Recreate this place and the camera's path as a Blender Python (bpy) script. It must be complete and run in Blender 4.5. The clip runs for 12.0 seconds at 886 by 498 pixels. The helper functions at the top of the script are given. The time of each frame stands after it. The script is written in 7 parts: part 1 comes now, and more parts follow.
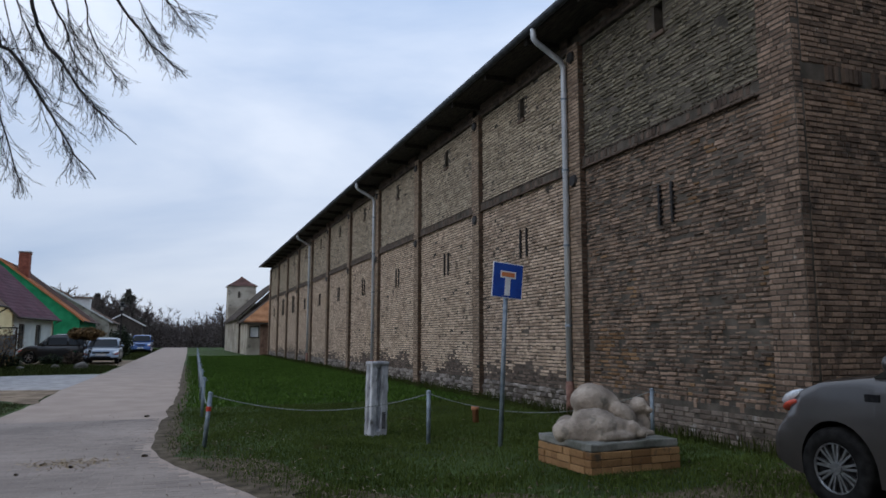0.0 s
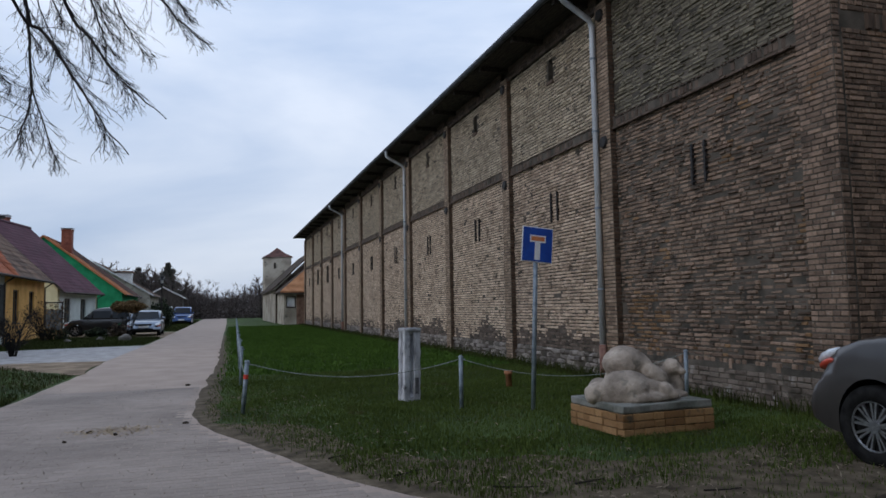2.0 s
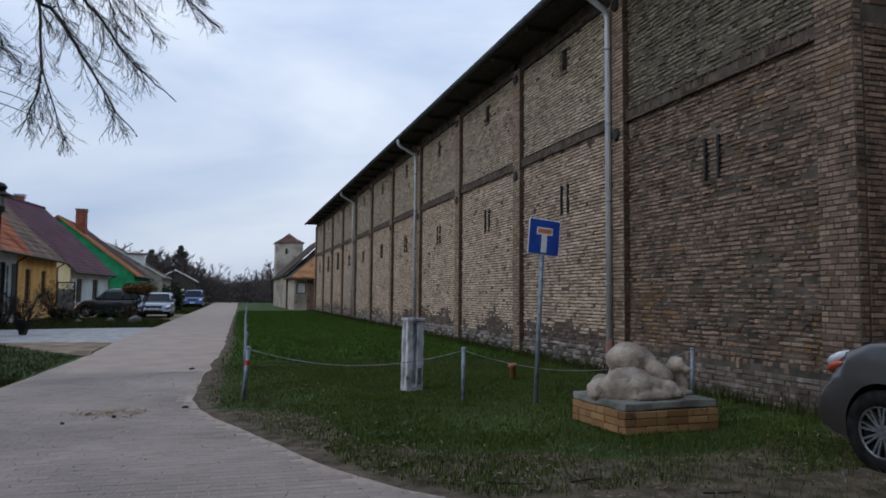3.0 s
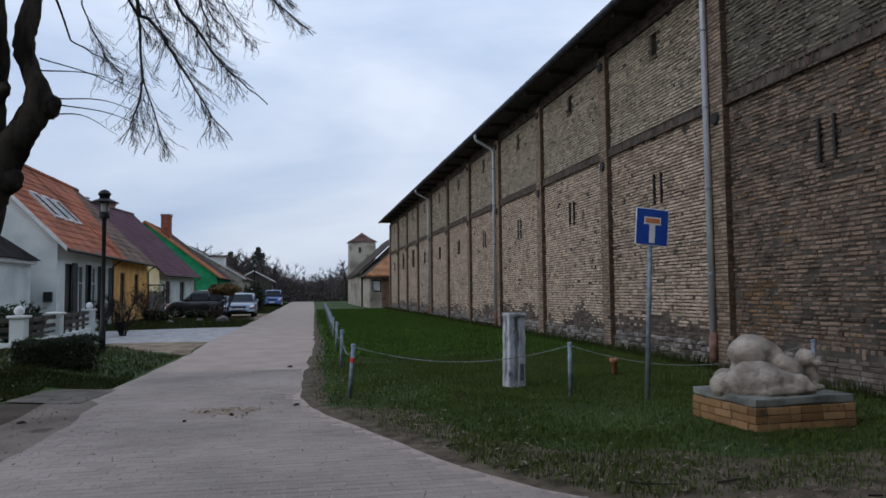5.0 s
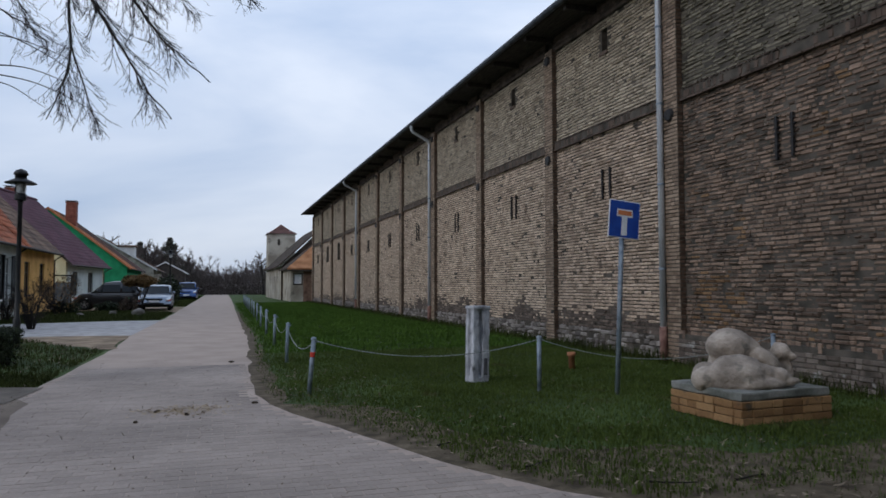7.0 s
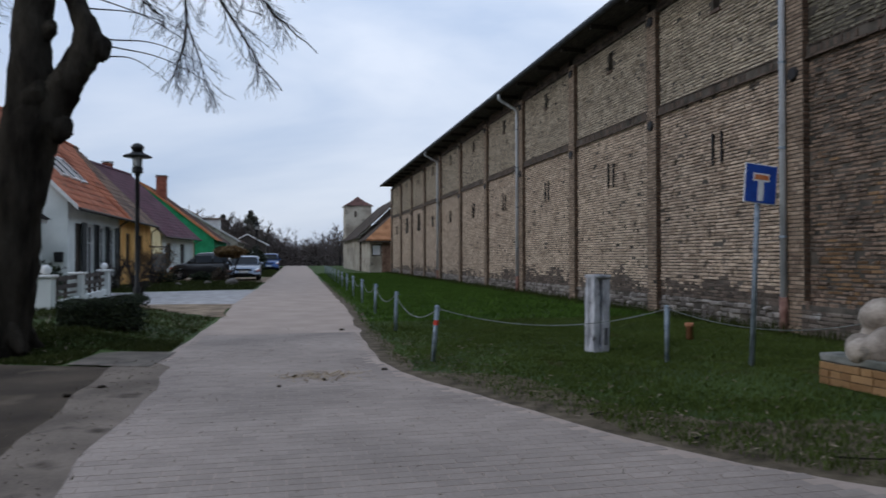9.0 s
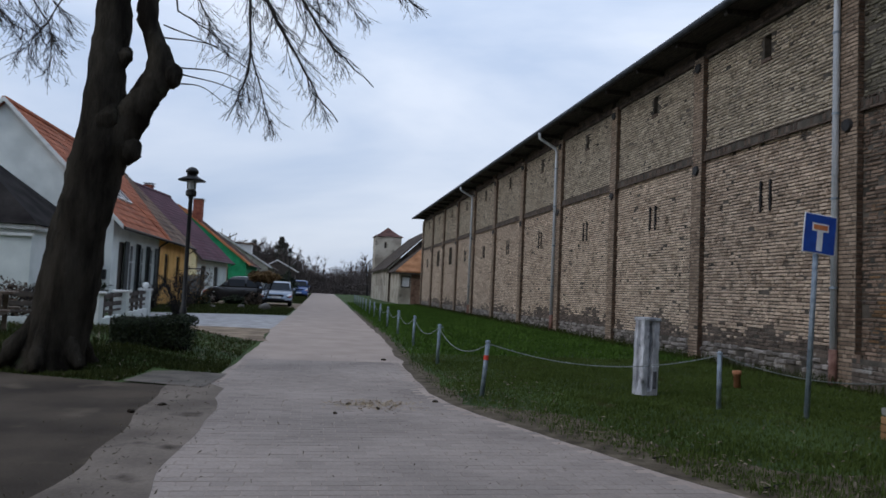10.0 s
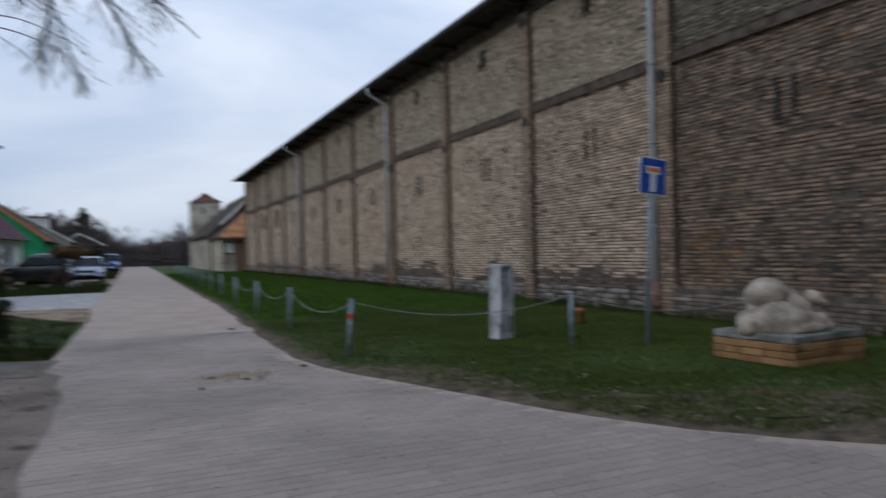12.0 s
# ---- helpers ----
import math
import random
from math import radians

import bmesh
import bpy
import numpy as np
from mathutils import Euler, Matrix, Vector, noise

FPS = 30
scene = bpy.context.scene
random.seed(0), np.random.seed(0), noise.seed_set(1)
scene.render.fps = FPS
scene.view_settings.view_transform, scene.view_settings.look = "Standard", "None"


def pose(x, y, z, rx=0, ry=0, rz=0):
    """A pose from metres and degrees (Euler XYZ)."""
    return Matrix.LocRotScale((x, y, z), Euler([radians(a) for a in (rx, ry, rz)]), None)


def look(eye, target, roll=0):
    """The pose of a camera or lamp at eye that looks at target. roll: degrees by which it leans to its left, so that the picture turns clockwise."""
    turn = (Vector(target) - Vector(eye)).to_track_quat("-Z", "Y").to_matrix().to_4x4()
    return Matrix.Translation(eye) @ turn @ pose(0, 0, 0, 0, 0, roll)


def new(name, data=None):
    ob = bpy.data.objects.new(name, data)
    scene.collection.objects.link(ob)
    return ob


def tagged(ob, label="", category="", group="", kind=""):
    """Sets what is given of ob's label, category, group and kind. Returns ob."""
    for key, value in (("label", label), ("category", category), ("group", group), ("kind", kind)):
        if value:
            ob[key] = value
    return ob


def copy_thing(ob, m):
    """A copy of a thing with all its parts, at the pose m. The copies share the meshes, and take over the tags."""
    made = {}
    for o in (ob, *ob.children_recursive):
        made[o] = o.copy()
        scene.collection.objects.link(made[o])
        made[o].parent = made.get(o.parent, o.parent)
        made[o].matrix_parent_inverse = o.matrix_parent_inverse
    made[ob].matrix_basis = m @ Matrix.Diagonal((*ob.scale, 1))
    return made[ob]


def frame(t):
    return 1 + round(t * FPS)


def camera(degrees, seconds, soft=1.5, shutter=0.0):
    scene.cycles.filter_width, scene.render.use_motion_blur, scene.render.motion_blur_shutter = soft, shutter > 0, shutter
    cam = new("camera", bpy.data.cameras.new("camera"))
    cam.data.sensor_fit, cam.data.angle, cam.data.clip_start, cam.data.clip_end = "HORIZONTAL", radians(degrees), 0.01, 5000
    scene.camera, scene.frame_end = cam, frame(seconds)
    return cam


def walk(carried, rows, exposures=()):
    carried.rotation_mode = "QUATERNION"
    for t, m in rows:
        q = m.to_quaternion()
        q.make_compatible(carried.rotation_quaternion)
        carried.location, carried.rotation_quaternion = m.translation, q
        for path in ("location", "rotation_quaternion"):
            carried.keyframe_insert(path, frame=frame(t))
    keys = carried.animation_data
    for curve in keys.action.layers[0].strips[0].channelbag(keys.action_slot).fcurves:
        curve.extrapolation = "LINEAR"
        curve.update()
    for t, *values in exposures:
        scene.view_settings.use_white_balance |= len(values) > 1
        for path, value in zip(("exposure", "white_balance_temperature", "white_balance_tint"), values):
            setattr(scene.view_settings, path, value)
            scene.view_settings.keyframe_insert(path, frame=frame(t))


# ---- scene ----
cam = camera(63.8, 12.0, soft=1.6, shutter=0.5)
PATH = [
    (0, (-0.25, -0.275, 1.361), (0.437, 1.586, 1.613), 0.1),
    (0.5, (-0.26, -0.269, 1.343), (0.396, 1.606, 1.58), 0.9),
    (1, (-0.248, -0.258, 1.356), (0.375, 1.631, 1.567), 1.0),
    (1.5, (-0.252, -0.283, 1.345), (0.33, 1.62, 1.539), 0.1),
    (2, (-0.197, -0.278, 1.346), (0.405, 1.622, 1.507), -1.0),
    (2.5, (-0.106, -0.234, 1.358), (0.511, 1.663, 1.504), -0.1),
    (3, (-0.079, -0.201, 1.361), (0.491, 1.711, 1.493), 0.5),
    (3.2, (-0.064, -0.217, 1.39), (0.48, 1.704, 1.503), 0.4),
    (4.8, (-0.392, 0.014, 1.349), (-0.032, 1.977, 1.481), 0.5),
    (5, (-0.47, 0.046, 1.349), (-0.085, 2.005, 1.47), -0.6),
    (5.5, (-0.577, 0.177, 1.339), (-0.195, 2.137, 1.456), 1.6),
    (5.8, (-0.66, 0.279, 1.327), (-0.147, 2.208, 1.436), 0.4),
    (5.9, (-0.687, 0.313, 1.323), (-0.112, 2.224, 1.443), 0.0),
    (6, (-0.715, 0.347, 1.319), (-0.05, 2.229, 1.433), -0.4),
    (6.1, (-0.755, 0.356, 1.321), (-0.057, 2.226, 1.436), -0.6),
    (6.2, (-0.796, 0.366, 1.322), (-0.108, 2.240, 1.433), -0.9),
    (6.5, (-0.917, 0.394, 1.327), (-0.272, 2.285, 1.413), -1.6),
    (6.7, (-0.953, 0.474, 1.322), (-0.318, 2.368, 1.419), -0.7),
    (8.3, (-1.354, 0.728, 1.289), (-0.791, 2.644, 1.398), 0.1),
    (8.5, (-1.42, 0.738, 1.292), (-0.852, 2.653, 1.378), -0.4),
    (9, (-1.604, 0.865, 1.273), (-1.182, 2.82, 1.298), -0.1),
    (9.5, (-1.838, 0.875, 1.279), (-1.480, 2.841, 1.344), -1.0),
    (10, (-1.968, 0.84, 1.266), (-1.62, 2.805, 1.385), 2.6),
    (10.5, (-2.155, 0.745, 1.294), (-1.583, 2.663, 1.341), -2.3),
    (11, (-2.3, 0.784, 1.263), (-1.741, 2.700, 1.421), -2.6),
    (11.5, (-2.378, 0.936, 1.223), (-1.762, 2.835, 1.296), -2.0),
    (11.9, (-2.354, 1.07, 1.232), (-1.625, 2.928, 1.254), -1.5),
    (12, (-2.348, 1.103, 1.234), (-1.527, 2.927, 1.242), -1.3),
]
walk(cam, [(t, look(eye, target, roll)) for t, eye, target, roll in PATH], [(0.0, 0.0), (12.0, 0.0)])

# ---------------------------------------------------------------- light
SUN_EL, SUN_AZ = 24.0, 250.0
world = bpy.data.worlds.new("overcast_sky")
scene.world = world
world.use_nodes = True
wt = world.node_tree
wt.nodes.clear()


def wn(kind, **vals):
    n = wt.nodes.new(kind)
    for k, v in vals.items():
        n.inputs[k].default_value = v
    return n


w_out, w_bg = wt.nodes.new("ShaderNodeOutputWorld"), wn("ShaderNodeBackground", Strength=1.0)
w_sky = wt.nodes.new("ShaderNodeTexSky")
w_sky.sky_type, w_sky.sun_disc = "NISHITA", False
w_sky.sun_elevation, w_sky.sun_rotation = radians(SUN_EL), radians(SUN_AZ)
w_co = wt.nodes.new("ShaderNodeTexCoord")
w_map = wn("ShaderNodeMapping", Scale=(1.0, 1.0, 3.2), Rotation=(0.15, 0.1, 0.4))
w_noise = wn("ShaderNodeTexNoise", Scale=1.5, Detail=6.0, Roughness=0.5, Distortion=0.3)
w_ramp = wt.nodes.new("ShaderNodeValToRGB")
w_ramp.color_ramp.elements[0].position, w_ramp.color_ramp.elements[0].color = 0.34, (0.42, 0.565, 0.83, 1)
w_ramp.color_ramp.elements[1].position, w_ramp.color_ramp.elements[1].color = 0.64, (0.84, 0.93, 1.10, 1)
w_dim = wn("ShaderNodeMix")
w_dim.data_type, w_dim.blend_type = "RGBA", "MULTIPLY"
w_dim.inputs[0].default_value, w_dim.inputs[7].default_value = 1.0, (0.1, 0.1, 0.1, 1)
w_mix = wt.nodes.new("ShaderNodeMix")
w_mix.data_type = "RGBA"
w_mix.inputs[0].default_value = 0.88
wt.links.new(w_co.outputs["Generated"], w_map.inputs["Vector"])
wt.links.new(w_map.outputs["Vector"], w_noise.inputs["Vector"])
wt.links.new(w_noise.outputs["Fac"], w_ramp.inputs["Fac"])
wt.links.new(w_sky.outputs["Color"], w_dim.inputs[6])
wt.links.new(w_dim.outputs[2], w_mix.inputs[6])
wt.links.new(w_ramp.outputs["Color"], w_mix.inputs[7])
w_sep = wt.nodes.new("ShaderNodeSeparateXYZ")
w_up = wn("ShaderNodeMapRange")
w_up.inputs["From Min"].default_value, w_up.inputs["From Max"].default_value = 0.0, 0.55
w_up.inputs["To Min"].default_value, w_up.inputs["To Max"].default_value = 0.80, 1.18
w_grad = wn("ShaderNodeMix")
w_grad.data_type, w_grad.blend_type = "RGBA", "MULTIPLY"
w_grad.inputs[0].default_value = 1.0
wt.links.new(w_co.outputs["Generated"], w_sep.inputs["Vector"])
wt.links.new(w_sep.outputs["Z"], w_up.inputs["Value"])
wt.links.new(w_mix.outputs[2], w_grad.inputs[6])
wt.links.new(w_up.outputs["Result"], w_grad.inputs[7])
wt.links.new(w_grad.outputs[2], w_bg.inputs["Color"])
wt.links.new(w_bg.outputs["Background"], w_out.inputs["Surface"])

sun = new("sun", bpy.data.lights.new("sun", "SUN"))
sun.data.energy, sun.data.angle, sun.data.color = 0.5, radians(25), (1.0, 0.93, 0.85)
sun.rotation_euler = (radians(90 - SUN_EL), 0, radians(180 - SUN_AZ))


# ---------------------------------------------------------------- materials
def surface(name, c1, c2, scale=6.0, rough=0.85, bump=0.3, fine=60.0, spec=0.3, metal=0.0, island=0.0, ramp=(0.35, 0.65),
            spots=None, stretch=(1, 1, 1), bump_dist=0.01, objvar=0.0, grain=0.28):
    """Two-scale procedural surface in world metres: c1..c2 by a coarse noise, grain by a fine one, optional spots (colour, scale, from)."""
    m = bpy.data.materials.new(name)
    m.use_nodes = True
    nt = m.node_tree
    b = nt.nodes["Principled BSDF"]
    N = nt.nodes.new
    geo = N("ShaderNodeNewGeometry")
    mp = N("ShaderNodeMapping")
    mp.inputs["Scale"].default_value = stretch
    nt.links.new(geo.outputs["Position"], mp.inputs["Vector"])
    n1, n2 = N("ShaderNodeTexNoise"), N("ShaderNodeTexNoise")
    n1.inputs["Scale"].default_value, n1.inputs["Detail"].default_value = scale, 5.0
    n2.inputs["Scale"].default_value, n2.inputs["Detail"].default_value = fine, 4.0
    for n in (n1, n2):
        nt.links.new(mp.outputs["Vector"], n.inputs["Vector"])
    r = N("ShaderNodeValToRGB")
    r.color_ramp.elements[0].position, r.color_ramp.elements[1].position = ramp
    r.color_ramp.elements[0].color, r.color_ramp.elements[1].color = (*c1, 1), (*c2, 1)
    fac = n1.outputs["Fac"]
    if island or objvar:
        src = geo.outputs["Random Per Island"]
        if objvar:
            oi = N("ShaderNodeObjectInfo")
            src = oi.outputs["Random"]
        mx = N("ShaderNodeMix")
        mx.inputs[0].default_value = island or objvar
        nt.links.new(fac, mx.inputs[2])
        nt.links.new(src, mx.inputs[3])
        fac = mx.outputs[0]
    nt.links.new(fac, r.inputs["Fac"])
    col = r.outputs["Color"]
    g = N("ShaderNodeMapRange")
    g.inputs["To Min"].default_value, g.inputs["To Max"].default_value = 1 - grain, 1 + grain
    nt.links.new(n2.outputs["Fac"], g.inputs["Value"])
    mul = N("ShaderNodeMix")
    mul.data_type, mul.blend_type = "RGBA", "MULTIPLY"
    mul.inputs[0].default_value = 1.0
    nt.links.new(col, mul.inputs[6])
    nt.links.new(g.outputs["Result"], mul.inputs[7])
    col = mul.outputs[2]
    for sc, ss, s0 in spots or ():
        n3 = N("ShaderNodeTexNoise")
        n3.inputs["Scale"].default_value, n3.inputs["Detail"].default_value = ss, 6.0
        nt.links.new(geo.outputs["Position"], n3.inputs["Vector"])
        k = N("ShaderNodeMapRange")
        k.inputs["From Min"].default_value, k.inputs["From Max"].default_value = s0, s0 + 0.12
        nt.links.new(n3.outputs["Fac"], k.inputs["Value"])
        mx2 = N("ShaderNodeMix")
        mx2.data_type = "RGBA"
        nt.links.new(k.outputs["Result"], mx2.inputs[0])
        nt.links.new(col, mx2.inputs[6])
        mx2.inputs[7].default_value = (*sc, 1)
        col = mx2.outputs[2]
    nt.links.new(col, b.inputs["Base Color"])
    b.inputs["Roughness"].default_value, b.inputs["Metallic"].default_value = rough, metal
    b.inputs["Specular IOR Level"].default_value = spec
    if bump:
        bp = N("ShaderNodeBump")
        bp.inputs["Strength"].default_value, bp.inputs["Distance"].default_value = bump, bump_dist
        nt.links.new(n2.outputs["Fac"], bp.inputs["Height"])
        nt.links.new(bp.outputs["Normal"], b.inputs["Normal"])
    return m


def glass_mat(name, tint=(0.05, 0.06, 0.07), rough=0.05):
    m = bpy.data.materials.new(name)
    m.use_nodes = True
    b = m.node_tree.nodes["Principled BSDF"]
    b.inputs["Base Color"].default_value, b.inputs["Roughness"].default_value = (*tint, 1), rough
    b.inputs["Specular IOR Level"].default_value = 0.6
    return m


# mortar colour set dark to include the shade inside the deep joints
MORTAR = surface("mortar", (0.045, 0.04, 0.033), (0.12, 0.104, 0.086), 3, 0.95, 0.5, 80)
BRICK = surface("buff_brick", (0.35, 0.260, 0.192), (0.70, 0.560, 0.425), 2.6, 0.92, 0.8, 30, island=0.42, ramp=(0.25, 0.78), grain=0.5,
                spots=[((0.055, 0.042, 0.034), 3.1, 0.62), ((0.58, 0.51, 0.42), 9.0, 0.65)])
RED_SPOTS = [((0.19, 0.10, 0.045), 0.9, 0.67), ((0.045, 0.037, 0.033), 2.6, 0.60), ((0.36, 0.31, 0.26), 9.0, 0.655)]
BRICK_RED = surface("red_brown_brick", (0.082, 0.057, 0.043), (0.325, 0.226, 0.166), 2.8, 0.92, 0.8, 30, island=0.4, ramp=(0.25, 0.8), grain=0.5, spots=RED_SPOTS)
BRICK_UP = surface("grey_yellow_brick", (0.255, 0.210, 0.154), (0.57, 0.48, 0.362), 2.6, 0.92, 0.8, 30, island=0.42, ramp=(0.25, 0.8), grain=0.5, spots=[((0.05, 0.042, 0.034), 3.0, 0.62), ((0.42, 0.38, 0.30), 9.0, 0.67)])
BRICK_ONE = surface("red_brown_brick_near", (0.082, 0.057, 0.043), (0.325, 0.226, 0.166), 2.8, 0.92, 0.8, 30, objvar=0.5, ramp=(0.25, 0.8), grain=0.5, spots=RED_SPOTS)
# darker, greener copy of the grey-yellow brick; dimming at the view's edge painted in
BRICK_SHADE = surface("shaded_green_grey_brick", (0.085, 0.076, 0.055), (0.25, 0.222, 0.163), 2.6, 0.92, 0.8, 30, island=0.42, ramp=(0.25, 0.8), grain=0.5, spots=[((0.04, 0.036, 0.028), 3.0, 0.60), ((0.36, 0.33, 0.26), 9.0, 0.68)])
BRICK_MID = surface("brown_buff_brick", (0.275, 0.202, 0.150), (0.62, 0.482, 0.366), 2.6, 0.92, 0.8, 30, island=0.42, ramp=(0.25, 0.78), grain=0.5, spots=[((0.05, 0.04, 0.033), 3.1, 0.61), ((0.50, 0.43, 0.35), 9.0, 0.65)])
BRICK_OCHRE = surface("ochre_stained_brick", (0.10, 0.056, 0.028), (0.31, 0.185, 0.098), 2.6, 0.92, 0.8, 30, island=0.45, ramp=(0.25, 0.8), grain=0.5, spots=[((0.05, 0.04, 0.03), 2.6, 0.6)])
BRICK_DAMP = surface("damp_dark_brick", (0.055, 0.042, 0.035), (0.19, 0.145, 0.115), 2.6, 0.9, 0.8, 30, island=0.5, ramp=(0.25, 0.8), grain=0.5, spots=[((0.42, 0.38, 0.34), 6.0, 0.66)])
BRICK_LOW = surface("salt_stained_brick", (0.085, 0.065, 0.052), (0.24, 0.20, 0.17), 3, 0.95, 0.7, 40, island=0.5, ramp=(0.25, 0.8),
                    spots=[((0.40, 0.385, 0.365), 4.0, 0.63), ((0.06, 0.05, 0.04), 2.3, 0.57)])
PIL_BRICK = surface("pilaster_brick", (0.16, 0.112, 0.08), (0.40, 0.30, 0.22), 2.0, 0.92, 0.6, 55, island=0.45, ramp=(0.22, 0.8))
# pilaster sides: rust-brown stain, darkened further to paint in the side's shade
SHADED_STAINED_BRICK = surface("shaded_rust_stained_brick", (0.055, 0.034, 0.023), (0.15, 0.096, 0.066), 2.0, 0.92, 0.6, 40, island=0.45, ramp=(0.22, 0.8))
DARK_GUTTER = surface("dark_weathered_gutter", (0.018, 0.022, 0.027), (0.05, 0.057, 0.066), 5, 0.6, 0.1, 60)
DARK_BRICK = surface("sooty_brick", (0.05, 0.035, 0.028), (0.15, 0.11, 0.085), 3, 0.93, 0.5, 60, island=0.5, ramp=(0.2, 0.8))
RUBBLE = surface("pale_fieldstone", (0.09, 0.077, 0.068), (0.37, 0.335, 0.305), 5, 0.9, 0.6, 30, island=0.6, ramp=(0.2, 0.85))
IRON = surface("black_iron", (0.012, 0.012, 0.013), (0.03, 0.026, 0.024), 20, 0.6, 0.2, 90)
ZINC = surface("zinc", (0.40, 0.43, 0.47), (0.58, 0.61, 0.65), 4, 0.45, 0.1, 70, metal=0.2, stretch=(1, 1, 0.3))
GALV = surface("galvanised_steel", (0.15, 0.19, 0.235), (0.27, 0.32, 0.37), 12, 0.55, 0.1, 120, metal=0.3)
RUST = surface("rusty_red_paint", (0.15, 0.075, 0.06), (0.27, 0.155, 0.125), 8, 0.8, 0.3, 60)
SOFFIT = surface("dark_timber", (0.015, 0.013, 0.012), (0.05, 0.042, 0.035), 6, 0.85, 0.3, 60, stretch=(4, 0.6, 4))
SLATE = surface("dark_roofing", (0.03, 0.03, 0.033), (0.07, 0.066, 0.064), 3, 0.85, 0.3, 50)
ROADM = surface("worn_paving", (0.335, 0.268, 0.226), (0.405, 0.325, 0.274), 1.4, 0.92, 0.3, 30, spec=0.15, grain=0.18)
PAVER = surface("grey_paving_block", (0.238, 0.200, 0.176), (0.355, 0.296, 0.258), 0.6, 0.92, 0.4, 40, island=0.12, spec=0.15, grain=0.22)
PAVER_ONE = surface("grey_paving_block_near", (0.238, 0.200, 0.176), (0.355, 0.296, 0.258), 0.6, 0.92, 0.4, 40, objvar=0.12, spec=0.15, grain=0.22)
COBBLE = surface("pale_setts", (0.25, 0.24, 0.235), (0.40, 0.38, 0.37), 2.5, 0.88, 0.6, 9)
SOIL = surface("bare_soil", (0.026, 0.020, 0.015), (0.070, 0.054, 0.040), 2.2, 0.97, 0.8, 35, spec=0.1, spots=[((0.15, 0.12, 0.09), 9.0, 0.66)], bump_dist=0.03)
SANDY = surface("sandy_dirt", (0.13, 0.092, 0.060), (0.29, 0.215, 0.145), 2.0, 0.97, 0.6, 40)
ASPH = surface("dark_damp_asphalt", (0.036, 0.028, 0.021), (0.085, 0.066, 0.049), 0.8, 0.92, 0.6, 60, spots=[((0.12, 0.095, 0.07), 1.3, 0.6)], spec=0.1)
EDGE = surface("dusty_worn_edge", (0.12, 0.098, 0.08), (0.23, 0.188, 0.155), 1.1, 0.95, 0.5, 40, spec=0.1, spots=[((0.06, 0.048, 0.037), 2.2, 0.6)])
CONC = surface("pale_concrete", (0.075, 0.062, 0.050), (0.145, 0.122, 0.10), 2.5, 0.9, 0.4, 50, spots=[((0.10, 0.10, 0.08), 4, 0.62)])
TURF = surface("turf", (0.026, 0.044, 0.010), (0.058, 0.096, 0.021), 0.6, 0.97, 0.8, 40, spots=[((0.075, 0.060, 0.035), 1.1, 0.63)], bump_dist=0.03)
BLADE = surface("grass_blades", (0.030, 0.066, 0.011), (0.088, 0.155, 0.028), 0.8, 0.85, 0, 25, island=0.5, ramp=(0.2, 0.85), spec=0.05)
BLADE2 = surface("rough_grass", (0.022, 0.032, 0.010), (0.060, 0.068, 0.020), 0.8, 0.8, 0, 25, island=0.5, ramp=(0.2, 0.85), spec=0.05)
BLADE_NEAR = surface("trodden_grass_blades", (0.036, 0.055, 0.013), (0.100, 0.136, 0.034), 0.9, 0.85, 0, 25, island=0.5, ramp=(0.2, 0.85), spec=0.05, spots=[((0.085, 0.070, 0.036), 1.6, 0.62)])
LITTER_SOIL = surface("leafy_soil", (0.056, 0.044, 0.030), (0.142, 0.113, 0.079), 5, 0.97, 0.8, 30, spec=0.1)
STRAW = surface("dead_leaves_and_straw", (0.07, 0.052, 0.035), (0.28, 0.225, 0.165), 3, 0.9, 0, 30, island=0.7, ramp=(0.1, 0.9))
FARLAND = surface("far_field", (0.035, 0.045, 0.02), (0.075, 0.075, 0.035), 0.05, 0.97, 0.3, 2)


# ---------------------------------------------------------------- mesh helpers
def part(name, bm, material, parent=None, label="", smooth=False):
    """Links a bmesh as one mesh object, under a thing or a part."""
    me = bpy.data.meshes.new(name)
    bm.to_mesh(me)
    bm.free()
    return piece(name, me, material, parent, label, smooth)


def piece(name, me, material, parent=None, label="", smooth=False):
    if material is not None and not me.materials:
        me.materials.append(material)
    if smooth:
        me.polygons.foreach_set("use_smooth", [True] * len(me.polygons))
    ob = new(name, me)
    if parent is not None:
        ob.parent = parent
    if label:
        tagged(ob, label)
    return ob


def raw(name, verts, faces, material, parent=None, label="", smooth=False):
    """A mesh object from arrays."""
    me = bpy.data.meshes.new(name)
    me.from_pydata(np.asarray(verts, float).tolist(), [], np.asarray(faces).tolist() if isinstance(faces, np.ndarray) else faces)
    me.update()
    return piece(name, me, material, parent, label, smooth)


def thing(name, label, category, m=None, group="", kind=""):
    e = new(name)
    e.empty_display_size = 0.2
    if m is not None:
        e.matrix_basis = m
    return tagged(e, label, category, group, kind)


def box(bm, a, b, bevel=0.0, m=None):
    """Adds a box from corner a to corner b."""
    c = [(p + q) / 2 for p, q in zip(a, b)]
    s = [abs(q - p) for p, q in zip(a, b)]
    g = bmesh.ops.create_cube(bm, size=1.0, matrix=(m or Matrix()) @ Matrix.LocRotScale(c, None, s))
    if bevel:
        es = list({e for v in g["verts"] for e in v.link_edges})
        bmesh.ops.bevel(bm, geom=es, offset=bevel, segments=2, affect="EDGES", profile=0.6)
    return bm


def boxes(*list_of, bevel=0.0):
    bm = bmesh.new()
    for a, b in list_of:
        box(bm, a, b, bevel)
    return bm


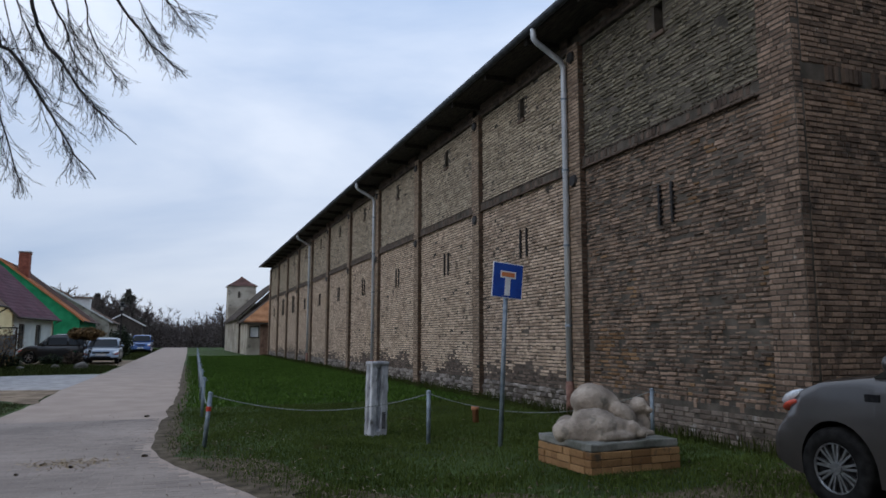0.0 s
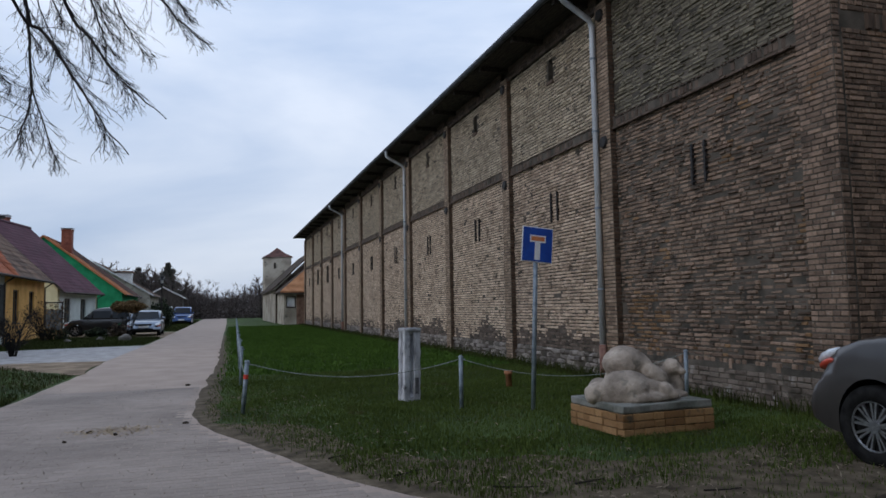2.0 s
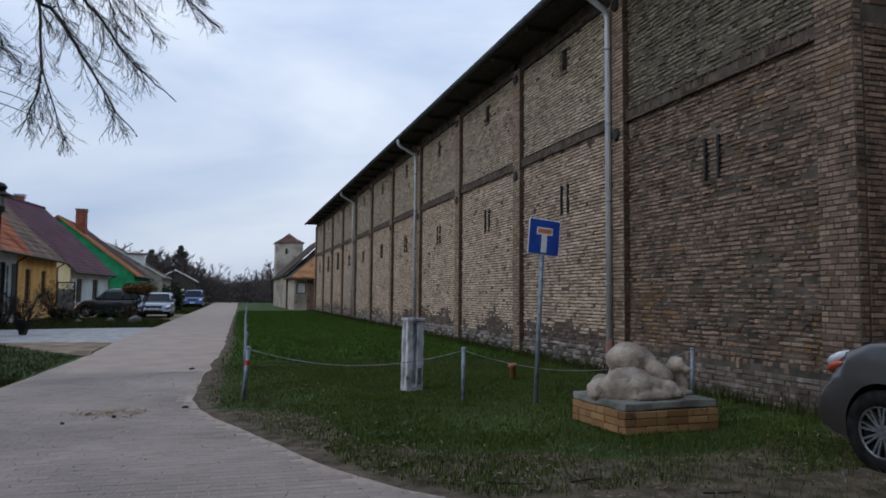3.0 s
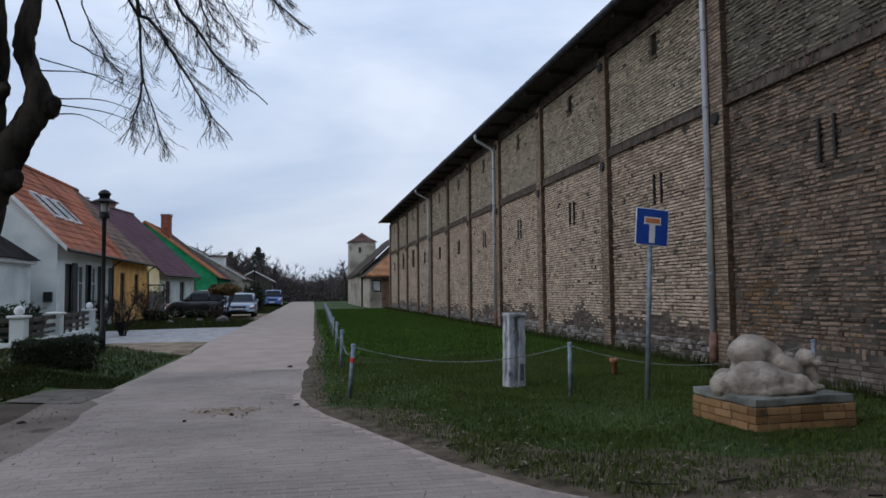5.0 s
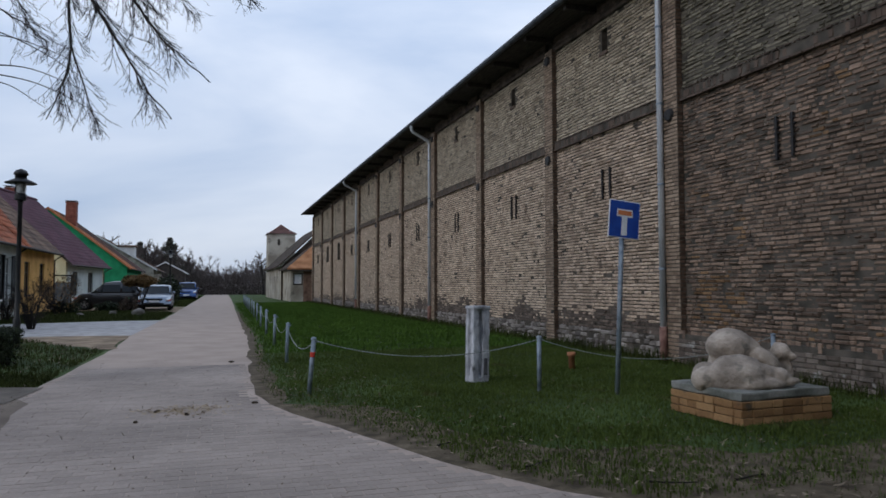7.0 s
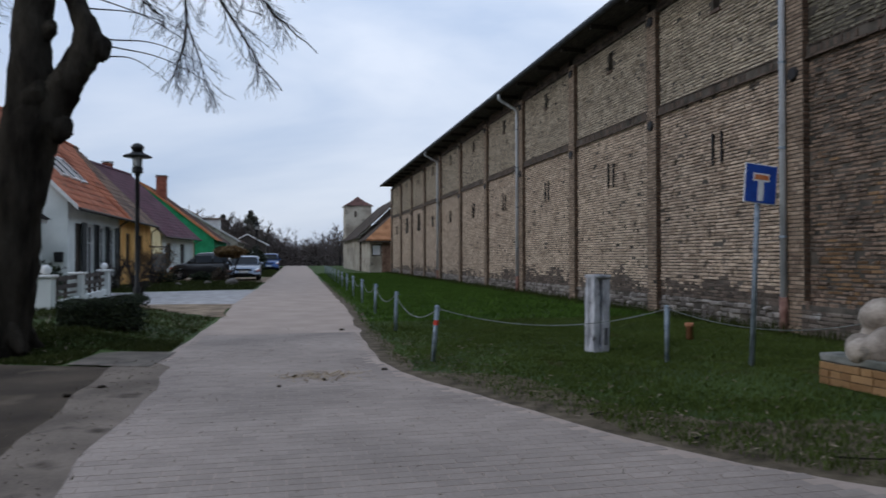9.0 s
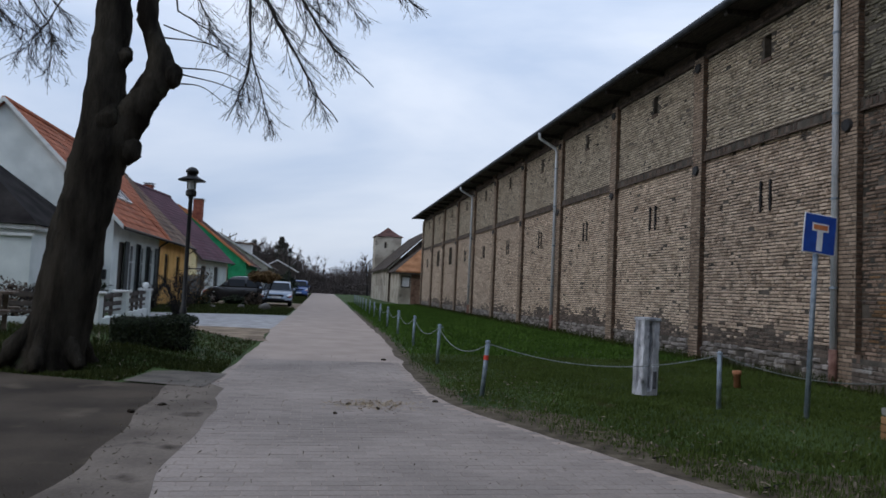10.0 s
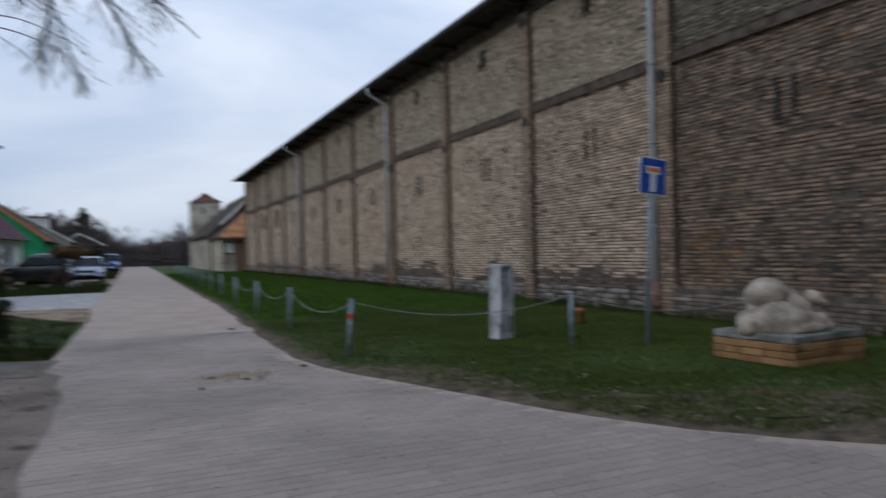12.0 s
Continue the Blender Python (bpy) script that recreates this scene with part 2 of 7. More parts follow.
def tube(bm, pts, radii, sides=10, cap=True):
    """A round tube along points with a radius at each."""
    pts = [Vector(p) for p in pts]
    rings, side = [], None
    for i, p in enumerate(pts):
        d = (pts[min(i + 1, len(pts) - 1)] - pts[max(i - 1, 0)]).normalized()
        if side is None:
            side = d.cross(Vector((0.31, 0.2, 0.93)) if abs(d.z) < 0.9 else Vector((1, 0, 0))).normalized()
        else:
            side = (side - d * side.dot(d)).normalized()
        up = d.cross(side)
        r = radii[i] if hasattr(radii, "__len__") else radii
        rings.append([bm.verts.new(p + (side * math.cos(a) + up * math.sin(a)) * r) for a in (2 * math.pi * k / sides for k in range(sides))])
    for u, v in zip(rings, rings[1:]):
        for k in range(sides):
            bm.faces.new((u[k], u[(k + 1) % sides], v[(k + 1) % sides], v[k]))
    if cap:
        bm.faces.new(rings[0][::-1])
        bm.faces.new(rings[-1])
    return bm


def lathe(bm, profile, sides=20, centre=(0, 0, 0)):
    """A turned body about z from (radius, height) pairs."""
    rings = [[bm.verts.new((centre[0] + r * math.cos(2 * math.pi * k / sides), centre[1] + r * math.sin(2 * math.pi * k / sides), centre[2] + z))
              for k in range(sides)] for r, z in profile]
    for u, v in zip(rings, rings[1:]):
        for k in range(sides):
            bm.faces.new((u[k], u[(k + 1) % sides], v[(k + 1) % sides], v[k]))
    bm.faces.new(rings[0][::-1])
    bm.faces.new(rings[-1])
    return bm


def holed(to, u0, u1, v0, v1, depth, holes):
    """A wall panel in (u, v) with rectangular holes through it; to(u, v, d) places a point, d running into the wall."""
    us = sorted({u0, u1, *[h[0] for h in holes], *[h[1] for h in holes]})
    vs = sorted({v0, v1, *[h[2] for h in holes], *[h[3] for h in holes]})
    solid = lambda i, j: 0 <= i < len(us) - 1 and 0 <= j < len(vs) - 1 and not any(
        h[0] <= (us[i] + us[i + 1]) / 2 <= h[1] and h[2] <= (vs[j] + vs[j + 1]) / 2 <= h[3] for h in holes)
    bm, seen = bmesh.new(), {}

    def v(i, j, d):
        if (i, j, d) not in seen:
            seen[i, j, d] = bm.verts.new(to(us[i], vs[j], d * depth))
        return seen[i, j, d]

    for i in range(len(us) - 1):
        for j in range(len(vs) - 1):
            if not solid(i, j):
                continue
            bm.faces.new((v(i, j, 0), v(i + 1, j, 0), v(i + 1, j + 1, 0), v(i, j + 1, 0)))
            bm.faces.new((v(i, j + 1, 1), v(i + 1, j + 1, 1), v(i + 1, j, 1), v(i, j, 1)))
            for di, dj, a, b in ((-1, 0, (0, 0), (0, 1)), (1, 0, (1, 1), (1, 0)), (0, -1, (1, 0), (0, 0)), (0, 1, (0, 1), (1, 1))):
                if not solid(i + di, j + dj):
                    p, q = (i + a[0], j + a[1]), (i + b[0], j + b[1])
                    bm.faces.new((v(*p, 0), v(*q, 0), v(*q, 1), v(*p, 1)))
    bmesh.ops.recalc_face_normals(bm, faces=bm.faces)
    return bm


def bricks(to, rects, holes=(), course=0.068, length=0.22, joint=0.012, proud=0.012, rng=None, ragged=0.004):
    """Brick arrays laid in bond over rectangles of (u, v): each brick a proud block with chamfered face."""
    rng = rng or np.random.default_rng(3)
    out = []
    for u0, u1, v0, v1 in rects:
        n = max(1, int(round((v1 - v0) / course)))
        h = (v1 - v0) / n
        for k in range(n):
            u = u0 - (length * 0.5 if k % 2 else 0.0) - (length * 0.25 if (k // 2) % 2 else 0)
            while u < u1 - 0.02:
                w = length if rng.random() > 0.58 else length / 2
                a, b = max(u, u0), min(u + w, u1)
                if b - a > 0.05:
                    out.append((a + joint * 0.33, b - joint * 0.33, v0 + k * h + joint / 2, v0 + (k + 1) * h - joint / 2))
                u += w
    out = np.array(out)
    for h0, h1, h2, h3 in holes:
        out = out[~((out[:, 1] > h0) & (out[:, 0] < h1) & (out[:, 3] > h2) & (out[:, 2] < h3))]
    return out


def brick_mesh(to, cells, proud, rng, ragged=0.004, chamfer=0.006):
    """Verts and faces of brick cells; to maps arrays (u, v, d), d out of the wall."""
    n = len(cells)
    jit = lambda s: rng.normal(0, s, n)
    a, b, c, d = cells[:, 0] + jit(ragged * .6), cells[:, 1] + jit(ragged * .6), cells[:, 2] + jit(ragged * .5), cells[:, 3] + jit(ragged * .5)
    p = proud + jit(ragged)
    lo = np.full(n, -0.004)
    uv = [(a, c, lo), (b, c, lo), (b, d, lo), (a, d, lo),
          (a + chamfer, c + chamfer, p), (b - chamfer, c + chamfer, p), (b - chamfer, d - chamfer, p + jit(ragged * .5)), (a + chamfer, d - chamfer, p)]
    V = np.stack([np.stack(to(*q), -1) for q in uv], 1).reshape(-1, 3)
    base = np.array([[4, 5, 6, 7], [0, 1, 5, 4], [1, 2, 6, 5], [2, 3, 7, 6], [3, 0, 4, 7]])
    F = (base[None] + 8 * np.arange(n)[:, None, None]).reshape(-1, 4)
    return V, F


def sheet(name, outline, z, material, label="", kind="structure"):
    bm = bmesh.new()
    vs = [bm.verts.new((x, y, z)) for x, y in outline]
    f = bm.faces.new(vs)
    if f.normal.z < 0 or sum((b[0] - a[0]) * (b[1] + a[1]) for a, b in zip(outline, outline[1:] + outline[:1])) > 0:
        bmesh.ops.reverse_faces(bm, faces=bm.faces)
    bmesh.ops.triangulate(bm, faces=bm.faces)
    return tagged(part(name, bm, material), label, kind=kind)


def ragged_line(pts, step=0.35, amp=0.06, seed=1):
    """Points along a polyline at even steps, with an uneven edge."""
    out = []
    for (x0, y0), (x1, y1) in zip(pts, pts[1:]):
        d = math.hypot(x1 - x0, y1 - y0)
        n = max(1, int(d / max(step, 0.04 * abs(y0))))
        for k in range(n):
            x, y = x0 + (x1 - x0) * k / n, y0 + (y1 - y0) * k / n
            o = amp * noise.noise(Vector((x * 1.3, y * 1.3, seed * 7.1))) * 2
            out.append((x + o * (y1 - y0) / d, y - o * (x1 - x0) / d))
    return out + [pts[-1]]

# ---------------------------------------------------------------- ground
bm = bmesh.new()
bmesh.ops.create_grid(bm, x_segments=40, y_segments=40, size=1500)
tagged(part("ground", bm, FARLAND), "flat field and village ground reaching the horizon", kind="structure").location.z = -0.03

ROAD_RIGHT = [(14, -2.0), (8, 0.6), (5.0, 2.0), (3.3, 3.1), (1.9, 3.95), (1.1, 4.75), (0.42, 6.2), (0.03, 7.5), (-0.42, 8.75), (-0.52, 9.6),
              (-0.46, 12.4), (-0.2, 19), (0.1, 40), (0.6, 70), (1.3, 130)]
ROAD_LEFT = [(-2.3, 130), (-2.6, 75), (-2.8, 48), (-2.85, 38.4), (-2.95, 30.5), (-3.1, 21), (-3.0, 17.2), (-3.15, 11.0), (-3.3, 9.6), (-3.35, 8.0), (-3.2, 6.5), (-3.3, 4.0), (-3.2, 1.0), (-3.4, -6)]
right = ragged_line(ROAD_RIGHT, 0.25, 0.045, 1)
sheet("lawn", [(40, -20)] + right + [(60, 130), (60, -20)], -0.008, TURF, "green lawn along the barn", kind="structure")
sheet("road", right + ragged_line(ROAD_LEFT, 0.2, 0.035, 2) + [(14, -8)], 0.004, ROADM, "worn grey and pinkish paved village lane")
sheet("left_yard", [(-2.5, 21), (-2.5, 130), (-60, 130), (-60, -20), (-8, -20), (-6.0, 0), (-3.2, 9.6), (-3.0, 12)], -0.012, TURF, "rough village green beside the lane")


def bank_height(x, y):
    """The green by the big tree lies a little above the lane."""
    f = lambda t: max(0.0, min(1.0, t)) ** 2 * (3 - 2 * max(0.0, min(1.0, t)))
    return 0.21 * f((-3.1 - x) / 1.7) * f((y - 10.7 + 0.12 * (x + 3.2)) / 1.3) * f((18.4 - y) / 1.6)


bm = bmesh.new()
bmesh.ops.create_grid(bm, x_segments=60, y_segments=55, size=1.0, matrix=Matrix.Translation((-9.2, 15.0, 0)) @ Matrix.Diagonal((6.2, 5.6, 1, 1)))
for v in bm.verts:
    v.co.z = bank_height(v.co.x, v.co.y) - 0.009 + (0.012 * noise.noise(v.co * 1.7) if bank_height(v.co.x, v.co.y) > 0.05 else 0)
tagged(part("grass_bank", bm, TURF, None, "", True), "low rough grass bank under the big tree", kind="structure")
sheet("worn_ground", ragged_line([(0.75, 6.5), (1.5, 6.0), (2.5, 5.7), (4.0, 5.2), (5.5, 5.6), (7.5, 5.7), (12, 5.6), (12, 2.0), (5.0, 2.3), (3.35, 3.15), (1.95, 4.0), (1.15, 4.8), (0.5, 6.2), (0.75, 6.45)], 0.12, 0.26, 15), -0.0035, LITTER_SOIL, "worn earth with straw and thin grass")
sheet("mud_patch", ragged_line([(3.6, 3.15), (4.6, 3.9), (6.3, 4.6), (9.0, 4.9), (12, 4.4), (12, -1.2), (8, 0.8), (5.0, 2.2), (3.6, 3.1)], 0.3, 0.12, 9), -0.0015, SOIL, "dark muddy ground where cars park")
sheet("side_path", ragged_line([(-3.25, 9.75), (-4.3, 10.1), (-6, 10.9), (-12, 11.6), (-30, 13)], 0.3, 0.1, 4) + [(-30, -6), (-2.9, -6), (-2.9, 0), (-2.9, 5.0)], 0.001, ASPH, "dark damp asphalt side path")
sheet("concrete_slab", [(-3.08, 11.0), (-3.2, 9.68), (-4.2, 10.1), (-4.05, 11.3)], 0.014, CONC, "pale concrete slab at the lane's edge")
sheet("worn_edge", ragged_line([(-2.90, -5.9), (-2.86, 2.0), (-2.90, 3.6), (-2.85, 5.0), (-2.92, 6.6), (-2.90, 8.2), (-3.02, 9.6), (-3.25, 10.2), (-3.6, 9.9), (-3.55, 8.2), (-3.42, 6.0), (-3.6, 4.0), (-3.45, 2.2), (-3.5, -5.9), (-2.90, -5.89)], 0.12, 0.06, 23), 0.0088, EDGE, "dusty broken edge between paving and side path")
sheet("dirt_patch", ragged_line([(-3.05, 17.0), (-3.1, 21.4), (-5.6, 21.6), (-5.9, 19.0), (-4.6, 17.6), (-3.05, 16.9)], 0.3, 0.1, 5), 0.012, SANDY, "sandy bare dirt beside the lane")
sheet("driveway", ragged_line([(-2.98, 21.4), (-2.95, 30.6), (-4.6, 30.4), (-8.2, 29.0), (-8.4, 29.0)], 0.4, 0.06, 6) + [(-8.4, 22.0), (-5.5, 21.6)], 0.0, COBBLE, "pale cobbled driveway")
sheet("parking_strip", [(-2.88, 39.5), (-2.7, 50), (-10.3, 50), (-10.3, 41.5), (-6, 41)], -0.002, SANDY, "sandy parking strip before the houses")
# bare soil between lane and lawn
edge = [(x, y) for x, y in ROAD_RIGHT if -1 < y < 45]
inner = ragged_line([(x - 0.06, y - 0.04) for x, y in edge], 0.25, 0.045, 1)
outer = ragged_line([(x + (0.75 if y < 8 else 0.30), y + (0.7 if y < 8 else 0.1)) for x, y in edge], 0.2, 0.13, 8)
sheet("verge", inner + outer[::-1], -0.003, LITTER_SOIL, "strip of bare soil and leaf litter along the lane")

# ---------------------------------------------------------------- barn
BX, PX = 6.74, 6.62          # recessed panel face, pilaster face
BY0, BY1, BTOP = 6.05, 59.5, 7.27
BAY, P1 = 4.79, 11.2
PIL = [P1 + BAY * k for k in range(10)]
PW = 0.42
rng = np.random.default_rng(11)
barn = thing("barn", "long two-storey brown brick barn with pilasters and dark eaves", "barn")

west = lambda u, v, d: (BX + d, u, v)
slits, vents = [], []
mids = [8.66] + [(a + b) / 2 - 0.08 for a, b in zip(PIL, PIL[1:] + [BY1 - 0.4])]
for k, y in enumerate(mids):
    slits.append((y - 0.06, y + 0.16, 6.24, 6.72))
for k in (8, 9):
    vents.append((mids[k] - 0.5, mids[k] + 0.45, 3.05, 4.15))
core = part("wall", holed(west, BY0, BY1, 0.0, BTOP, 0.4, slits + vents), MORTAR, barn, "weathered brick wall with mortar darkened for joint shade")
# upper slits: dark recess with a sloping sill
for k, (a, b, c, d) in enumerate(slits):
    w = part("slit_window", boxes(((BX + 0.36, a + 0.002, c + 0.002), (BX + 0.39, b - 0.002, d - 0.002))), IRON, barn, "dark narrow ventilation slit")
    bm = boxes(((BX - 0.05, a - 0.05, c - 0.075), (BX + 0.2, b + 0.05, c - 0.004)), bevel=0.008)
    part("window_sill", bm, DARK_BRICK, w)
WOODW = surface("old_dark_window_wood", (0.03, 0.025, 0.02), (0.09, 0.07, 0.055), 6, 0.8, 0.3, 60)
PANE_DARK = glass_mat("dark_glass", (0.015, 0.017, 0.02))
for a, b, c, d in vents:
    w = part("window", boxes(((BX + 0.12, a, c), (BX + 0.18, a + 0.07, d)), ((BX + 0.12, b - 0.07, c), (BX + 0.18, b, d)),
                             ((BX + 0.12, a + 0.07, c), (BX + 0.18, b - 0.07, c + 0.07)), ((BX + 0.12, a + 0.07, d - 0.07), (BX + 0.18, b - 0.07, d))), WOODW, barn)
    part("pane", boxes(((BX + 0.145, a + 0.07, c + 0.07), (BX + 0.155, b - 0.07, d - 0.07))), PANE_DARK, w)

out = lambda x0: (lambda u, v, d: (np.full(np.shape(u), x0) - d, u, v))
SC0, SC1 = 4.54, 4.75
NEAR = (6.8, 9.6, 0.75, 2.75)   # stretch of single bricks next to the lane
lower, red, upper, low, shade, second = [], [], [], [], [], []
spans = list(zip([BY0 + 0.55] + [p + PW / 2 for p in PIL], [p - PW / 2 for p in PIL] + [BY1 - 0.4]))
for k, (a, b) in enumerate(spans):
    (red if k == 0 else second if k == 1 else lower).append((a, b, 0.55 if k == 0 else 0.42, SC0))
    # the nearest bay's upper panel takes the brick with painted-in shade
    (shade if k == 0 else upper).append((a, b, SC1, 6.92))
    if k:
        low.append((a, b, 0.0, 0.42))
holes = slits + vents
for rects, mat, label in ((red, BRICK_RED, "red-brown bricks"), (lower, BRICK, "buff and brown bricks"), (second, BRICK_MID, "brown and buff bricks"), (upper, BRICK_UP, "grey-yellow bricks"), (shade, BRICK_SHADE, "green-grey bricks with shade in their colour")):
    cells = bricks(None, rects, holes, joint=0.019 if mat in (BRICK_RED, BRICK_SHADE) else 0.015, rng=rng)
    if mat is BRICK_RED:
        inside = (cells[:, 0] > NEAR[0]) & (cells[:, 1] < NEAR[1]) & (cells[:, 2] > NEAR[2]) & (cells[:, 3] < NEAR[3])
        near_cells, cells = cells[inside], cells[~inside]
    if mat is BRICK_RED:
        blotch = np.array([noise.noise(Vector((u * 0.8, v * 1.5, 4.4))) + 0.5 * noise.noise(Vector((u * 2.4, v * 3.1, 9.2))) for u, v in cells[:, [0, 2]]])
        ochre = blotch + 0.9 * np.exp(-((cells[:, 2] - 1.2) / 0.5) ** 2) * np.exp(-((cells[:, 0] - 8.2) / 1.5) ** 2) + rng.normal(0, 0.16, len(cells)) > 0.58
        V, F = brick_mesh(out(BX), cells[ochre], 0.012, rng, 0.007)
        tagged(raw("ochre_brick_field", V, F, BRICK_OCHRE, core, "rust-ochre stained bricks near the ground"), kind="stuff")
        cells = cells[~ochre]
    if mat in (BRICK, BRICK_MID):
        rise = np.array([0.62 + 0.5 * noise.noise(Vector((u * 0.55, 3.3, 0))) + 0.25 * noise.noise(Vector((u * 2.3, 8.1, 0))) for u in cells[:, 0]]) + rng.normal(0, 0.12, len(cells))
        damp = cells[:, 2] < rise
        V, F = brick_mesh(out(BX), cells[damp], 0.012, rng, 0.007)
        tagged(raw("damp_brick_field", V, F, BRICK_DAMP, core, "dark damp bricks at the wall's foot"), kind="stuff")
        cells = cells[~damp]
    keep = rng.random(len(cells)) > 0.004
    V, F = brick_mesh(out(BX), cells[keep], 0.015, rng, 0.010 if mat in (BRICK_RED, BRICK_SHADE) else 0.007, 0.009)
    tagged(raw("brick_field", V, F, mat, core, label), kind="stuff")
near_cells, extra = near_cells[:300], near_cells[300:]
V, F = brick_mesh(out(BX), extra, 0.013, rng, 0.006)
tagged(raw("brick_field", V, F, BRICK_RED, core, "red-brown bricks"), kind="stuff")
shapes = {}
for a, b, c, d in near_cells:
    key = (round((b - a) * 12) / 12, int(rng.integers(0, 4)))
    if key not in shapes:
        half = (b - a) / 2
        V, F = brick_mesh(out(0.0), np.array([[-half, half, -(d - c) / 2, (d - c) / 2]]), 0.015, rng, 0.010, 0.009)
        me = bpy.data.meshes.new("brick")
        me.from_pydata(V.tolist(), [], F.tolist())
        me.materials.append(BRICK_ONE)
        shapes[key] = (me, half)
    me, half = shapes[key]
    ob = new("brick", me)
    ob.parent = core
    ob.location = (BX + rng.normal(0, 0.002), (a + b) / 2, (c + d) / 2)
    ob.scale.y = (b - a) / 2 / half
# foot of the wall: pale rubble further on, brick plinth at the corner
cells = bricks(None, low, (), course=0.105, length=0.24, rng=rng)
V, F = brick_mesh(out(BX), cells[rng.random(len(cells)) > 0.12], 0.04, rng, 0.022, 0.02)
tagged(raw("fieldstone_footing", V, F, RUBBLE, core, "pale rubble stone footing"), kind="stuff")
part("plinth", boxes(((BX - 0.17, BY0 - 0.12, 0.0), (BX - 0.001, PIL[0] - PW / 2, 0.5))), MORTAR, barn)
V, F = brick_mesh(out(BX - 0.17), bricks(None, [(BY0 - 0.12, PIL[0] - PW / 2, 0.0, 0.42)], rng=rng), 0.012, rng, 0.007)
plinth_bricks = raw("brick_field", V, F, BRICK_LOW, core, "salt-stained grey bricks")
tagged(plinth_bricks, kind="stuff")
V, F = brick_mesh(out(BX - 0.15), bricks(None, [(BY0 - 0.12, PIL[0] - PW / 2, 0.42, 0.56)], course=0.14, length=0.085, rng=rng), 0.012, rng, 0.008)
tagged(raw("header_course", V, F, BRICK_RED, core, "upright header bricks on the plinth"), kind="stuff")

# pilasters, corner pier, string courses
for k, p in enumerate(PIL + [None, None]):
    a, b = (p - PW / 2, p + PW / 2) if p else ((BY0, BY0 + 0.55) if k == 10 else (BY1 - 0.4, BY1))
    pil = part("pilaster", boxes(((PX, a, 0.0), (BX + 0.002, b, 7.0))), MORTAR, barn)
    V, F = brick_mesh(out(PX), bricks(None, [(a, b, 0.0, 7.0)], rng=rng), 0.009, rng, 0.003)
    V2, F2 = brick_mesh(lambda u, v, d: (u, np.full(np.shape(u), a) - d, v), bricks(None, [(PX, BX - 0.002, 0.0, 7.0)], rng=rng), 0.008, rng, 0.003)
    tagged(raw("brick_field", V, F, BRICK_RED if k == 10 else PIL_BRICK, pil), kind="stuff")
    tagged(raw("side_brick_field", V2, F2, BRICK_RED if k == 10 else SHADED_STAINED_BRICK, pil, "rust-stained bricks of the pilaster side, shade in their colour"), kind="stuff")
    if p:
        for z in (4.33, 6.75):
            bm = bmesh.new()
            bmesh.ops.create_cone(bm, cap_ends=True, segments=18, radius1=0.125, radius2=0.10, depth=0.05, matrix=pose(PX - 0.03, p, z, 0, -90, 0))
            part("anchor_plate", bm, IRON, pil, "round black iron anchor plate")
for k, (a, b) in enumerate(spans):
    sc = part("string_course", boxes(((BX - 0.06, a + 0.001, SC0), (BX + 0.001, b - 0.001, SC1))), MORTAR, barn, "dark soldier-brick string course")
    V, F = brick_mesh(out(BX - 0.06), bricks(None, [(a, b, SC0 + 0.03, SC1 - 0.05)], course=0.13, length=0.085, rng=rng), 0.008, rng, 0.004)
    V2, F2 = brick_mesh(out(BX - 0.06), bricks(None, [(a, b, SC1 - 0.05, SC1)], course=0.05, length=0.16, joint=0.06, rng=rng), 0.03, rng, 0.003)
    V3, F3 = brick_mesh(out(BX - 0.06), bricks(None, [(a, b, SC0 - 0.03, SC0 + 0.025)], course=0.055, rng=rng), 0.03, rng, 0.003)
    tagged(raw("brick_field", np.vstack([V, V2, V3]), np.vstack([F, F2 + len(V), F3 + len(V) + len(V2)]), DARK_BRICK, sc), kind="stuff")
    fr = part("frieze", boxes(((BX - 0.08, a + 0.001, 6.92), (BX + 0.001, b - 0.001, BTOP))), MORTAR, barn)
    V, F = brick_mesh(out(BX - 0.08), bricks(None, [(a, b, 6.92, BTOP)], rng=rng), 0.01, rng)
    tagged(raw("brick_field", V, F, DARK_BRICK, fr), kind="stuff")
# iron wall anchors in pairs, with the barbs that hold them
for k, y in enumerate(mids):
    if k in (8, 9):
        continue
    for dy in (-0.15, 0.15):
        bm = boxes(((BX - 0.055, y + dy - 0.021, 3.13), (BX - 0.012, y + dy + 0.021, 3.76)), bevel=0.004)
        for i in range(7):
            box(bm, (BX - 0.045, y + dy - 0.05, 3.17 + i * 0.085), (BX - 0.010, y + dy + 0.05, 3.19 + i * 0.085))
        part("wall_anchor", bm, IRON, barn, "black iron wall anchor bar")

# gable end turned from the lane
gable = part("gable_wall", boxes(((BX + 0.402, BY0, 0.0), (20.0, BY0 + 0.4, BTOP + 0.2))), MORTAR, barn, "brick gable wall")
south = lambda u, v, d: (u, np.full(np.shape(u), BY0 - 0.001) - d, v)
V, F = brick_mesh(south, bricks(None, [(BX + 0.02, 13.0, 0.0, SC0), (BX + 0.02, 13.0, SC1, 7.3)], rng=rng), 0.012, rng)
tagged(raw("brick_field", V, F, BRICK_RED, gable, "red-brown bricks"), kind="stuff")
V, F = brick_mesh(south, bricks(None, [(PX + 0.5, 13.0, SC0, SC1)], course=0.21, length=0.08, rng=rng), 0.05, rng)
tagged(raw("string_course", V, F, DARK_BRICK, gable), kind="stuff")

part("back_wall", boxes(((BX + 0.4, BY1 - 0.4, 0.0), (20.0, BY1 - 0.001, BTOP))), MORTAR, barn)
